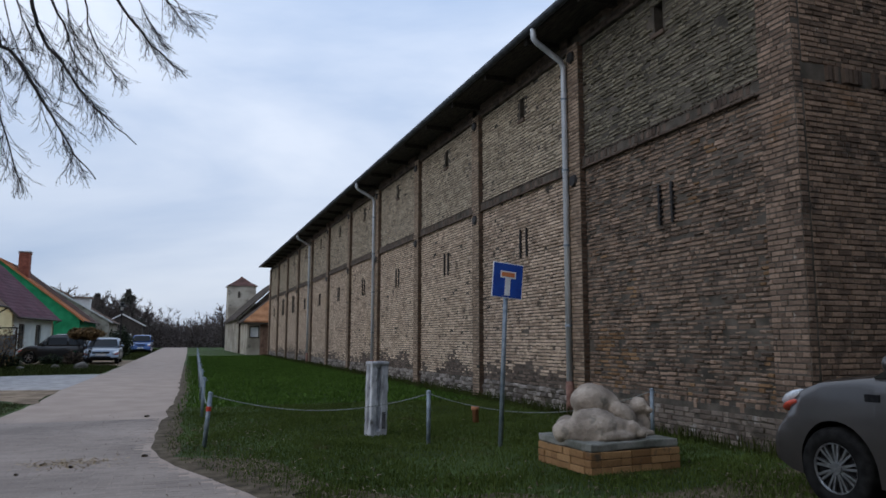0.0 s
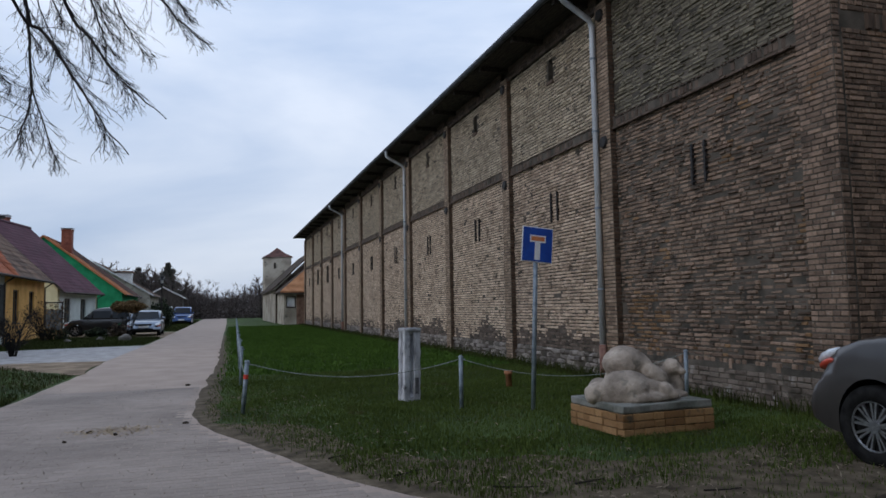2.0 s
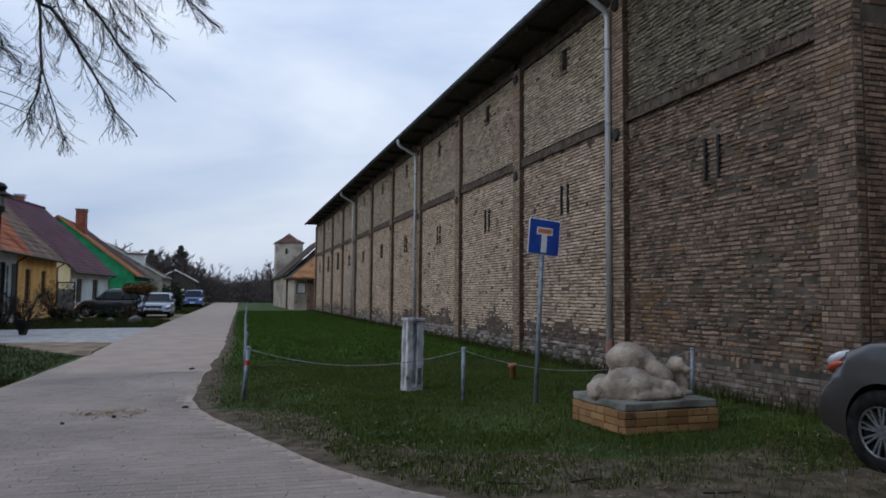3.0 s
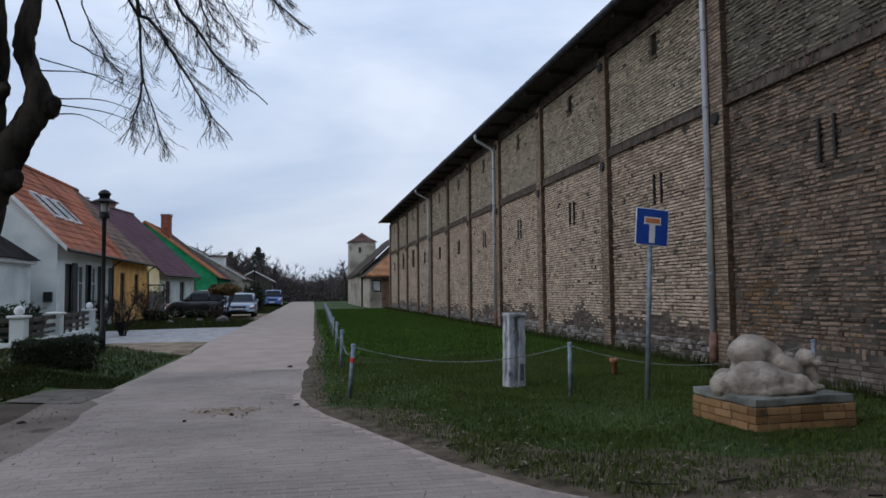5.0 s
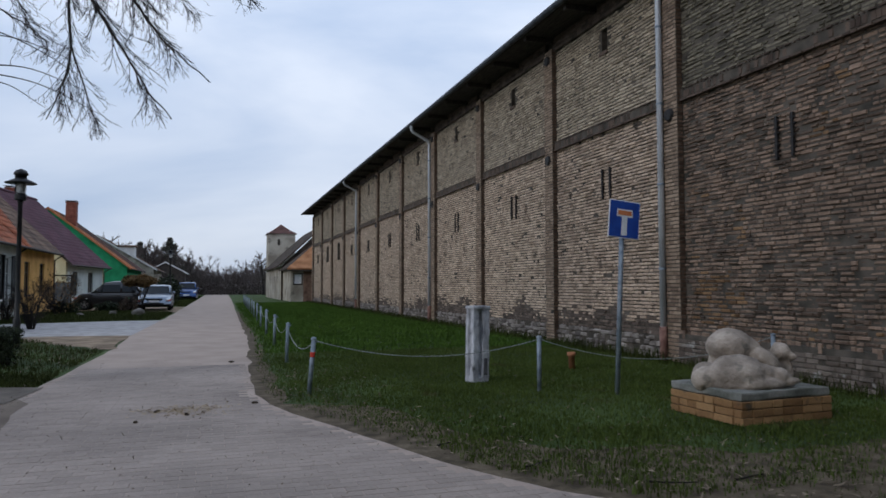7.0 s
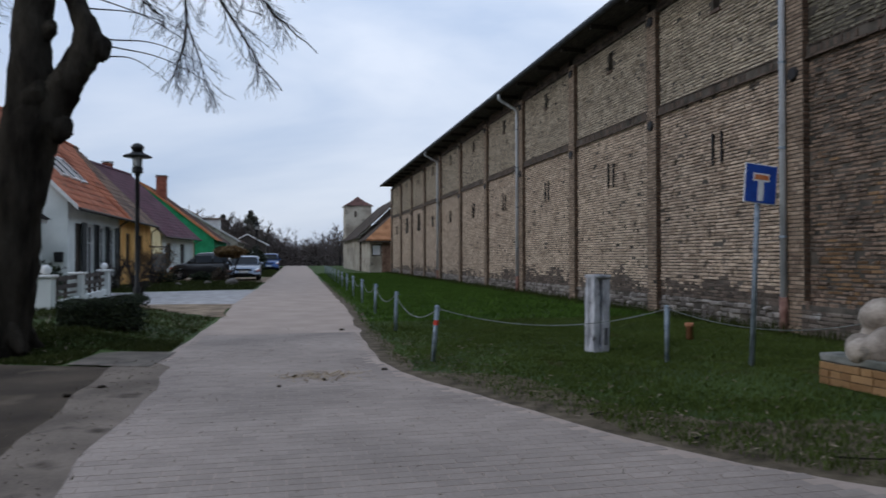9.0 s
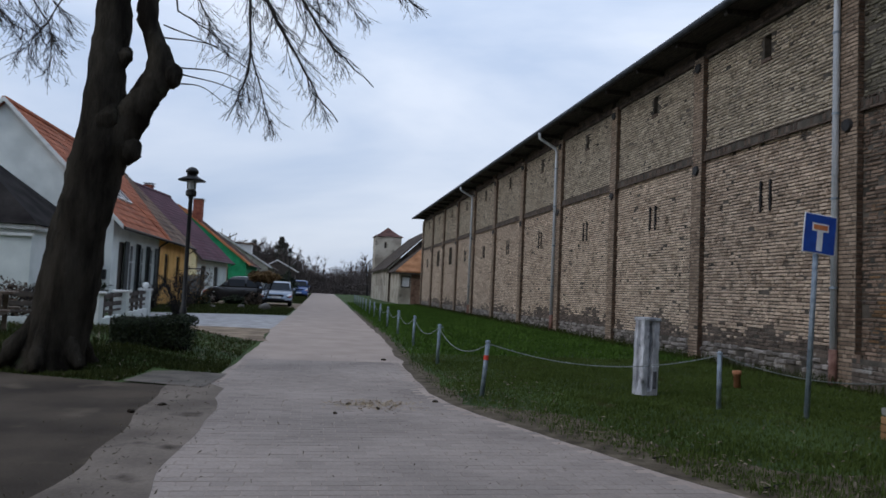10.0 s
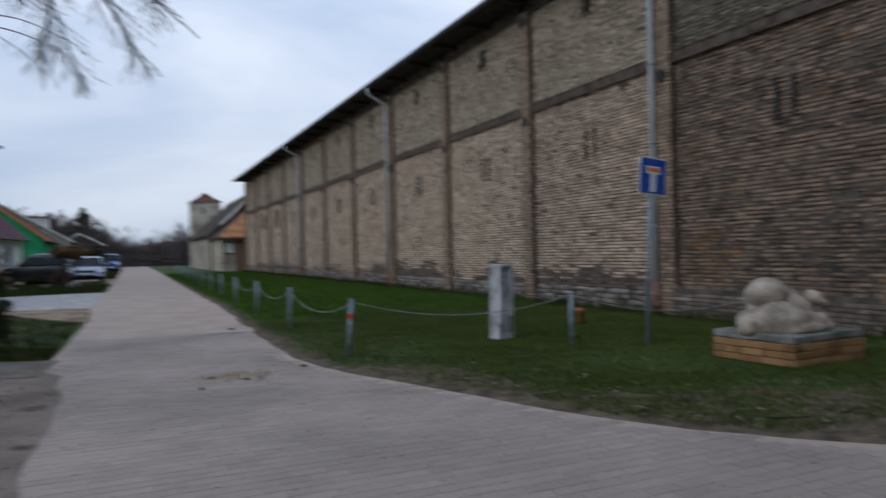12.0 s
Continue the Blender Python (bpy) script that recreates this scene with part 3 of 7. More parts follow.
part("rear_wall", boxes(((19.6, BY0 + 0.4, 0.0), (20.0, BY1 - 0.4, BTOP))), MORTAR, barn)

# roof: boarded soffit, rafters, slope, fascia and gutter
EX, EZ = 5.88, 7.26
slope = math.tan(radians(32))
ridge_x = 13.4
bm = bmesh.new()
prof = [(EX, EZ), (EX, EZ + 0.12), (ridge_x, EZ + 0.12 + (ridge_x - EX) * slope), (2 * ridge_x - EX, EZ + 0.12), (2 * ridge_x - EX, EZ), (ridge_x, EZ + (ridge_x - EX) * slope)]
ends = [[bm.verts.new((x, y, z)) for x, z in prof] for y in (BY0 - 0.7, BY1 + 0.55)]
for i in range(6):
    bm.faces.new((ends[0][i], ends[0][(i + 1) % 6], ends[1][(i + 1) % 6], ends[1][i]))
for e in ends:
    bm.faces.new((e[0], e[1], e[2], e[5]))
    bm.faces.new((e[5], e[2], e[3], e[4]))
bmesh.ops.recalc_face_normals(bm, faces=bm.faces)
roof = part("roof", bm, SLATE, barn, "dark roof with deep eaves")
part("soffit", boxes(((EX + 0.03, BY0 - 0.68, EZ - 0.02), (BX + 0.4, BY1 + 0.5, EZ - 0.001))), SOFFIT, barn, "dark boarded soffit")
bm = bmesh.new()
tube(bm, [(EX - 0.06, BY0 - 0.7, EZ + 0.02), (EX - 0.06, BY1 + 0.55, EZ + 0.02)], 0.075, 10)
part("gutter", bm, DARK_GUTTER, barn, "dark half-round gutter")
for k in range(0, 27):
    y = BY0 - 0.4 + k * 2.02
    part("rafter_end", boxes(((EX + 0.05, y, EZ - 0.14), (BX - 0.05, y + 0.12, EZ - 0.021))), SOFFIT, roof)
for k in (0, 3, 6):
    y = PIL[k] + 0.20
    bm = bmesh.new()
    tube(bm, [(EX - 0.06, y - 0.15, EZ - 0.04), (EX - 0.05, y - 0.15, EZ - 0.22), (EX + 0.02, y - 0.13, EZ - 0.28), (PX - 0.14, y - 0.02, 6.72), (PX - 0.07, y, 6.60), (PX - 0.07, y, 6.4), (PX - 0.07, y, 0.55)], 0.055, 12)
    pipe = part("downpipe", bm, ZINC, barn, "zinc rainwater downpipe", True)
    bm = bmesh.new()
    tube(bm, [(PX - 0.07, y, 0.6), (PX - 0.07, y, 0.0)], 0.068, 12)
    part("standpipe", bm, RUST, pipe, "rust-red cast iron standpipe", True)
    for z in (5.95, 4.55, 3.1, 1.6):
        bm = bmesh.new()
        tube(bm, [(PX - 0.07, y, z), (PX - 0.07, y, z + 0.04)], 0.064, 12)
        box(bm, (PX - 0.06, y - 0.015, z), (PX, y + 0.015, z + 0.03))
        part("pipe_bracket", bm, GALV, pipe)

# ---------------------------------------------------------------- things on the lawn
PAINT_BLUE = surface("blue_sign_sheet", (0.004, 0.045, 0.30), (0.008, 0.07, 0.38), 8, 0.45, 0, 60, spec=0.5)
PAINT_WHITE = surface("white_paint", (0.66, 0.68, 0.70), (0.80, 0.81, 0.82), 6, 0.6, 0.05, 60)
SIGN_RED = surface("faded_red_sheet", (0.55, 0.16, 0.06), (0.66, 0.24, 0.10), 8, 0.5, 0, 60)
RED_BAND = surface("red_tape", (0.45, 0.03, 0.02), (0.6, 0.06, 0.04), 10, 0.6, 0, 60)
OLDSTONE = surface("weathered_pale_stone", (0.20, 0.205, 0.225), (0.64, 0.65, 0.69), 7, 0.92, 0.8, 28, ramp=(0.3, 0.72), spots=[((0.09, 0.09, 0.09), 7, 0.62)], stretch=(1, 1, 0.4), bump_dist=0.02)
SANDSTONE = surface("sandstone_sculpture", (0.215, 0.18, 0.15), (0.45, 0.385, 0.325), 3.5, 0.95, 0.8, 30, spots=[((0.12, 0.12, 0.10), 5, 0.6)], bump_dist=0.015)
SLABM = surface("mossy_concrete_slab", (0.10, 0.105, 0.09), (0.26, 0.26, 0.24), 4, 0.95, 0.6, 40, spots=[((0.05, 0.055, 0.035), 6, 0.58)])
YELLOW_BRICK = surface("yellow_ochre_brick", (0.18, 0.092, 0.038), (0.38, 0.225, 0.105), 4, 0.9, 0.6, 45, objvar=0.5, ramp=(0.2, 0.8), spots=[((0.10, 0.075, 0.05), 7, 0.6), ((0.30, 0.27, 0.22), 16, 0.68)])
TERRA = surface("terracotta", (0.30, 0.12, 0.06), (0.42, 0.19, 0.10), 8, 0.85, 0.3, 50)
CHAINM = surface("grey_plastic_chain", (0.15, 0.17, 0.16), (0.24, 0.26, 0.25), 10, 0.6, 0, 80)


def fence_post(x, y, lean=(0, 0), band=False):
    post = thing("fence_post", "galvanised steel fence post" + (" with a red band" if band else "") + " in the lawn", "post", pose(x, y, 0, *lean), "posts of the chain fence")
    bm = bmesh.new()
    tube(bm, [(0, 0, 0), (0, 0, 0.66)], 0.028, 12)
    part("pole", bm, GALV, post, "", True)
    bm = bmesh.new()
    lathe(bm, [(0.034, 0.66), (0.034, 0.675), (0.026, 0.69), (0.006, 0.695)], 12)
    part("cap", bm, GALV, post)
    bm = bmesh.new()
    bmesh.ops.create_cone(bm, cap_ends=True, segments=8, radius1=0.008, radius2=0.008, depth=0.06, matrix=pose(0.03, 0, 0.64, 0, 90, 0))
    part("eyelet", bm, GALV, post)
    if band:
        bm = bmesh.new()
        tube(bm, [(0, 0, 0.45), (0, 0, 0.51)], 0.0305, 12)
        part("band", bm, RED_BAND, post, "red warning band")
    return post


def chain(a, b, sag):
    """Plastic link chain hanging between two post tops."""
    ch = thing("chain", "grey plastic link chain hanging between fence posts", "chain", None, "chains of the fence")
    n = int((Vector(b) - Vector(a)).length / 0.022)
    pts = [Vector(a).lerp(Vector(b), i / n) - Vector((0, 0, sag * 4 * (i / n) * (1 - i / n))) for i in range(n + 1)]
    bm = bmesh.new()
    tube(bm, pts, [0.008 if i % 2 else 0.0035 for i in range(n + 1)], 5)
    part("strand", bm, CHAINM, ch)
    return ch


fence_x = lambda y: 0.12 + 0.022 * (y - 9.44)
line = [9.44 + 3.72 * k for k in range(14)]
posts = []
for k, y in enumerate(line):
    fence_post(fence_x(y), y, (0, 4.5 if k == 0 else random.uniform(-2, 2), 0), k == 0)
    posts.append((fence_x(y) + (0.05 if k == 0 else 0), y, 0.64))
for k in range(1, len(posts)):
    chain(posts[k - 1], posts[k], 0.22)
fence_post(2.89, 8.77)
fence_post(5.98, 8.2, (0, 1, 0))
chain((0.18, 9.43, 0.65), (2.86, 8.78, 0.64), 0.20)
chain((2.92, 8.76, 0.64), (5.95, 8.2, 0.64), 0.26)

# dead-end sign, its pole leaning a little
sign = thing("road_sign", "blue square dead-end road sign on a leaning grey steel pole", "road sign", pose(3.70, 8.28, 0, 0, 2.7, 0))
bm = bmesh.new()
tube(bm, [(0, 0, -0.05), (0, 0, 2.38)], 0.030, 12)
part("pole", bm, GALV, sign, "", True)
face = pose(0.0, -0.045, 2.135, 0, 2.0, 6)
R = 0.232
bm = bmesh.new()
box(bm, (-R, -0.006, -R), (R, 0.006, R), 0.005, face)
plate = part("plate", bm, PAINT_WHITE, sign, "square plate with white rim")
bm = bmesh.new()
box(bm, (-R + 0.011, -0.010, -R + 0.011), (R - 0.011, -0.0065, R - 0.011), 0, face)
part("blue_field", bm, PAINT_BLUE, plate, "blue reflective sheet")
bm = bmesh.new()
box(bm, (-0.041, -0.0125, -0.20), (0.041, -0.0102, 0.03), 0, face)
box(bm, (-0.118, -0.0125, 0.03), (0.118, -0.0102, 0.125), 0, face)
part("white_stem", bm, PAINT_WHITE, plate, "white T-shaped road symbol")
bm = bmesh.new()
box(bm, (-0.10, -0.015, 0.05), (0.10, -0.0127, 0.106), 0, face)
part("red_bar", bm, SIGN_RED, plate, "faded red bar")
for z in (2.0, 2.25):
    bm = bmesh.new()
    tube(bm, [(0, 0, z), (0, 0, z + 0.03)], 0.038, 12)
    box(bm, (-0.06, -0.04, z), (0.06, -0.03, z + 0.03))
    part("clamp", bm, GALV, sign)

# weathered stone gatepost standing alone
stone = thing("stone_post", "weathered pale grooved stone post standing in the grass", "stone post", pose(2.46, 9.85, 0, 0.5, 0.8, 12))
bm = bmesh.new()
box(bm, (-0.128, -0.10, 0.0), (0.128, 0.10, 1.0))
bmesh.ops.subdivide_edges(bm, edges=list(bm.edges), cuts=15, use_grid_fill=True)
for v in bm.verts:
    if abs(v.co.x + 0.01) < 0.035 and v.co.y < -0.05 and 0.08 < v.co.z < 0.94:
        v.co.y += 0.055
    if abs(v.co.y) < 0.03 and abs(v.co.x) > 0.1 and 0.08 < v.co.z < 0.94:
        v.co.x *= 0.72
    v.co += noise.noise_vector(v.co * 9.0) * 0.012 + noise.noise_vector(v.co * 24.0) * 0.006
part("shaft", bm, OLDSTONE, stone, "grooved shaft of flaking stone")
bm = boxes(((-0.14, -0.115, 1.0), (0.14, 0.115, 1.045)), bevel=0.012)
for v in bm.verts:
    v.co += noise.noise_vector(v.co * 8.0) * 0.010
part("cap", bm, OLDSTONE, stone)
part("plaque", boxes(((0.045, -0.108, 0.10), (0.10, -0.101, 0.33))), surface("dull_metal_plaque", (0.06, 0.06, 0.065), (0.14, 0.14, 0.15), 9, 0.6, 0.2, 60), stone, "small dark plaque")

# terracotta pipe stub
stub = thing("pipe_stub", "short terracotta drain pipe standing in the lawn", "pipe", pose(4.4, 10.75, 0, 2, -3, 0))
bm = bmesh.new()
lathe(bm, [(0.05, 0), (0.05, 0.21), (0.066, 0.215), (0.066, 0.27), (0.045, 0.27), (0.045, 0.1)], 14)
part("pipe", bm, TERRA, stub, "", True)

# pedestal of ochre brick with a concrete slab, and the sculpture on it
PED = pose(4.232, 6.647, 0, 0, 0, 4)
ped = thing("pedestal", "low ochre brick pedestal with a mossy concrete slab", "pedestal", PED)
HX, HY, PH = 0.575, 0.50, 0.228
part("core", boxes(((-HX + 0.022, -HY + 0.022, 0.0), (HX - 0.022, HY - 0.022, PH + 0.004))), MORTAR, ped)
bm = boxes(((-HX + 0.008, -HY + 0.008, PH + 0.006), (HX - 0.008, HY - 0.008, 0.312)), bevel=0.016)
bmesh.ops.subdivide_edges(bm, edges=list(bm.edges), cuts=5, use_grid_fill=True)
for v in bm.verts:
    v.co += noise.noise_vector(v.co * 6.0) * 0.012 + noise.noise_vector(v.co * 19.0) * 0.006
part("slab", bm, SLABM, ped, "mossy concrete slab")
pb = {}
for side in range(4):
    turn = pose(0, 0, 0, 0, 0, 90 * side)
    half, back = ((HX, HY) if side % 2 == 0 else (HY, HX))
    for row in range(3):
        u = -half - (0.12 if row % 2 else 0.0)
        while u < half - 0.01:
            w = 0.252 if random.random() < 0.7 else 0.13
            a, b = max(u, -half), min(u + w, half)
            if b - a > 0.04:
                key = round(b - a, 2)
                if key not in pb:
                    bmm = boxes(((-(b - a) / 2 + 0.004, -0.02, -0.0345), ((b - a) / 2 - 0.004, 0.02, 0.0345)), bevel=0.007)
                    me = bpy.data.meshes.new("brick")
                    bmm.to_mesh(me)
                    bmm.free()
                    me.materials.append(YELLOW_BRICK)
                    pb[key] = me
                ob = new("brick", pb[key])
                ob.parent = ped
                ob.matrix_basis = turn @ pose((a + b) / 2, -back + 0.018 + random.uniform(-0.006, 0.006), 0.038 + row * 0.0765, random.uniform(-2, 2), random.uniform(-1, 1), random.uniform(-1, 1))
            u += w


def lump(bm, c, r, rot=(0, 0, 0), sub=3):
    bmesh.ops.create_icosphere(bm, subdivisions=sub, radius=1.0, matrix=pose(*c, *rot) @ Matrix.Diagonal((*r, 1)))


# two resting figures: the hind one with a high round rump and raised head, the fore one curled with its head low
bm = bmesh.new()
lump(bm, (-0.05, 0.22, 0.375), (0.245, 0.23, 0.19))
lump(bm, (-0.05, 0.24, 0.17), (0.22, 0.20, 0.22))
lump(bm, (0.07, 0.16, 0.36), (0.20, 0.15, 0.14), (0, 30, -24))
lump(bm, (0.19, 0.02, 0.25), (0.20, 0.12, 0.105), (0, 34, -30))
lump(bm, (-0.24, -0.13, 0.10), (0.30, 0.25, 0.225), (0, 0, -8))
lump(bm, (-0.30, -0.12, 0.17), (0.20, 0.20, 0.155))
lump(bm, (-0.50, 0.02, 0.075), (0.16, 0.14, 0.125), (0, 0, -30))
lump(bm, (-0.40, 0.16, 0.10), (0.14, 0.14, 0.13))
lump(bm, (-0.04, -0.22, 0.12), (0.20, 0.14, 0.12), (0, 14, -14))
lump(bm, (0.10, -0.33, 0.115), (0.10, 0.085, 0.085), (0, 22, -20))
lump(bm, (0.165, -0.385, 0.075), (0.06, 0.05, 0.048))
lump(bm, (0.045, -0.29, 0.185), (0.045, 0.03, 0.03), (0, 20, 30))
lump(bm, (-0.12, -0.34, 0.05), (0.26, 0.08, 0.06), (0, 0, -6))
lump(bm, (0.20, -0.24, 0.05), (0.12, 0.09, 0.06))
lump(bm, (0.45, 0.05, 0.315), (0.10, 0.10, 0.098))
lump(bm, (0.52, -0.02, 0.275), (0.065, 0.055, 0.045), (0, 16, -35))
lump(bm, (0.46, 0.09, 0.385), (0.05, 0.05, 0.03))
lump(bm, (0.50, 0.07, 0.13), (0.085, 0.11, 0.17), (0, -10, 0))
lump(bm, (0.33, 0.10, 0.20), (0.16, 0.09, 0.10), (0, -12, -6))
lump(bm, (0.30, 0.10, 0.06), (0.22, 0.16, 0.09))
lump(bm, (0.40, -0.06, 0.03), (0.16, 0.07, 0.05), (0, 0, -20))
lump(bm, (-0.03, 0.0, 0.01), (0.50, 0.38, 0.045))
me = bpy.data.meshes.new("sculpture")
bm.to_mesh(me)
bm.free()
sculpt = tagged(piece("sculpture", me, SANDSTONE, None, "", True), "weathered rounded sandstone sculpture of resting figures on a pedestal", "sculpture")
sculpt.matrix_basis = pose(4.235, 6.635, 0.303)
rm = sculpt.modifiers.new("remesh", "REMESH")
rm.mode, rm.voxel_size, rm.use_smooth_shade = "VOXEL", 0.014, True
sm = sculpt.modifiers.new("smooth", "SMOOTH")
sm.iterations, sm.factor = 4, 0.5
for nm, size, amount in (("chisel", 0.13, 0.028), ("pitting", 0.03, 0.011)):
    tx = bpy.data.textures.new(nm, "CLOUDS")
    tx.noise_scale = size
    dp = sculpt.modifiers.new(nm, "DISPLACE")
    dp.texture, dp.strength, dp.mid_level = tx, amount, 0.5


# ---------------------------------------------------------------- cars
TYRE = surface("tyre_rubber", (0.008, 0.008, 0.008), (0.02, 0.02, 0.02), 12, 0.95, 0.2, 80, spec=0.08)
ALLOY = surface("alloy", (0.26, 0.265, 0.275), (0.42, 0.43, 0.44), 20, 0.35, 0, 80, metal=0.9)
CARGLASS = glass_mat("car_glass", (0.008, 0.010, 0.012), 0.08)
CARGLASS.node_tree.nodes["Principled BSDF"].inputs["Specular IOR Level"].default_value = 0.25
LAMPGLASS = surface("headlamp_glass", (0.5, 0.54, 0.6), (0.75, 0.78, 0.82), 30, 0.15, 0, 80, spec=0.7)
INDIC = surface("red_reflector", (0.45, 0.05, 0.03), (0.6, 0.10, 0.06), 20, 0.2, 0, 80, spec=0.6)
BLACKPL = surface("black_plastic", (0.008, 0.008, 0.009), (0.02, 0.02, 0.021), 20, 0.8, 0.1, 80, spec=0.1)
CHROME = surface("chrome", (0.5, 0.5, 0.5), (0.62, 0.62, 0.62), 20, 0.15, 0, 80, metal=1.0)


def carpaint(name, c):
    m = surface(name, [v * 0.9 for v in c], [v * 1.1 for v in c], 3, 0.35, 0, 200, spec=0.5, metal=0.45)
    m.node_tree.nodes["Principled BSDF"].inputs["Coat Weight"].default_value = 0.8
    m.node_tree.nodes["Principled BSDF"].inputs["Coat Roughness"].default_value = 0.12
    return m


STATIONS = [-1, -0.96, -0.86, -0.6, -0.25, 0.25, 0.6, 0.86, 0.96, 1]


def loft(outline, half, belt, top, tumble, round_y, drop, length):
    """A car shell: a side outline (y, z) swept across the width, rounded in plan towards the sides."""
    bm = bmesh.new()
    rows = []
    for s in STATIONS:
        k = abs(s) ** 4
        row = []
        for y, z in outline:
            t = max(0.0, (z - belt) / max(top - belt, 0.01))
            low = max(0.0, 0.35 - z) * 0.25
            row.append(bm.verts.new((s * half * (1 - tumble * t - low), y * (1 - round_y * k * abs(y) / (length / 2)), z - drop * k * max(0, z - 0.45))))
        rows.append(row)
    n = len(outline)
    for a, b in zip(rows, rows[1:]):
        for i in range(n):
            bm.faces.new((a[i], a[(i + 1) % n], b[(i + 1) % n], b[i]))
    bm.faces.new(rows[0])
    bm.faces.new(rows[-1][::-1])
    bmesh.ops.triangulate(bm, faces=[f for f in bm.faces if len(f.verts) > 4])
    bmesh.ops.recalc_face_normals(bm, faces=bm.faces)
    return bm


def shell(half, tops, arches, wheel, length, sill=0.24):
    """A car's lower body: columns along y from sill or wheel arch up to the waist, rounded in plan and section; and its dark underside."""
    hl = length / 2
    ys = {-hl, hl, -hl + 0.06, hl - 0.06, -hl + 0.15, hl - 0.15, *[q[0] for q in tops]}
    r = wheel + 0.055
    for c in arches:
        ys |= {c + r * math.cos(radians(a)) for a in range(0, 181, 12)} | {c - r - 0.002, c + r + 0.002}
    ys = sorted(ys)
    ty, tz = [q[0] for q in tops], [q[1] for q in tops]

    def foot(y):
        for c in arches:
            if abs(y - c) <= r:
                return max(sill, wheel + math.sqrt(max(0, r * r - (y - c) ** 2)))
        return sill + 0.10 * max(0, (abs(y) - hl + 0.2) / 0.2)

    levels, grid, made = 7, {}, [{}, {}]
    body, dark = bmesh.new(), bmesh.new()
    for i, s in enumerate(STATIONS):
        for j, y in enumerate(ys):
            z0, z1 = foot(y), float(np.interp(y, ty, tz))
            for k in range(levels):
                t = k / (levels - 1)
                z = z0 + (z1 - z0) * t
                w = (z - sill) / (z1 - sill)
                end = 0.10 * (2 * w - 0.75) ** 2 * max(0, (abs(y) - hl + 0.3) / 0.3)
                grid[i, j, k] = (s * half * (1 - 0.035 * (2 * w - 0.9) ** 2), y * (1 - 0.05 * abs(s) ** 4 * (abs(y) / hl) ** 3) - math.copysign(end, y), z - 0.05 * abs(s) ** 4 * t)

    def v(which, *key):
        if key not in made[which]:
            made[which][key] = (body, dark)[which].verts.new(grid[key])
        return made[which][key]

    n, m, top = len(STATIONS), len(ys), levels - 1
    for j in range(m - 1):
        for k in range(top):
            for i in (0, n - 1):
                body.faces.new((v(0, i, j, k), v(0, i, j + 1, k), v(0, i, j + 1, k + 1), v(0, i, j, k + 1)))
        for i in range(n - 1):
            body.faces.new((v(0, i, j, top), v(0, i + 1, j, top), v(0, i + 1, j + 1, top), v(0, i, j + 1, top)))
            dark.faces.new((v(1, i, j, 0), v(1, i + 1, j, 0), v(1, i + 1, j + 1, 0), v(1, i, j + 1, 0)))
    for j in (0, m - 1):
        for i in range(n - 1):
            for k in range(top):
                body.faces.new((v(0, i, j, k), v(0, i + 1, j, k), v(0, i + 1, j, k + 1), v(0, i, j, k + 1)))
    for mesh in (body, dark):
        bmesh.ops.recalc_face_normals(mesh, faces=mesh.faces)
    return body, dark


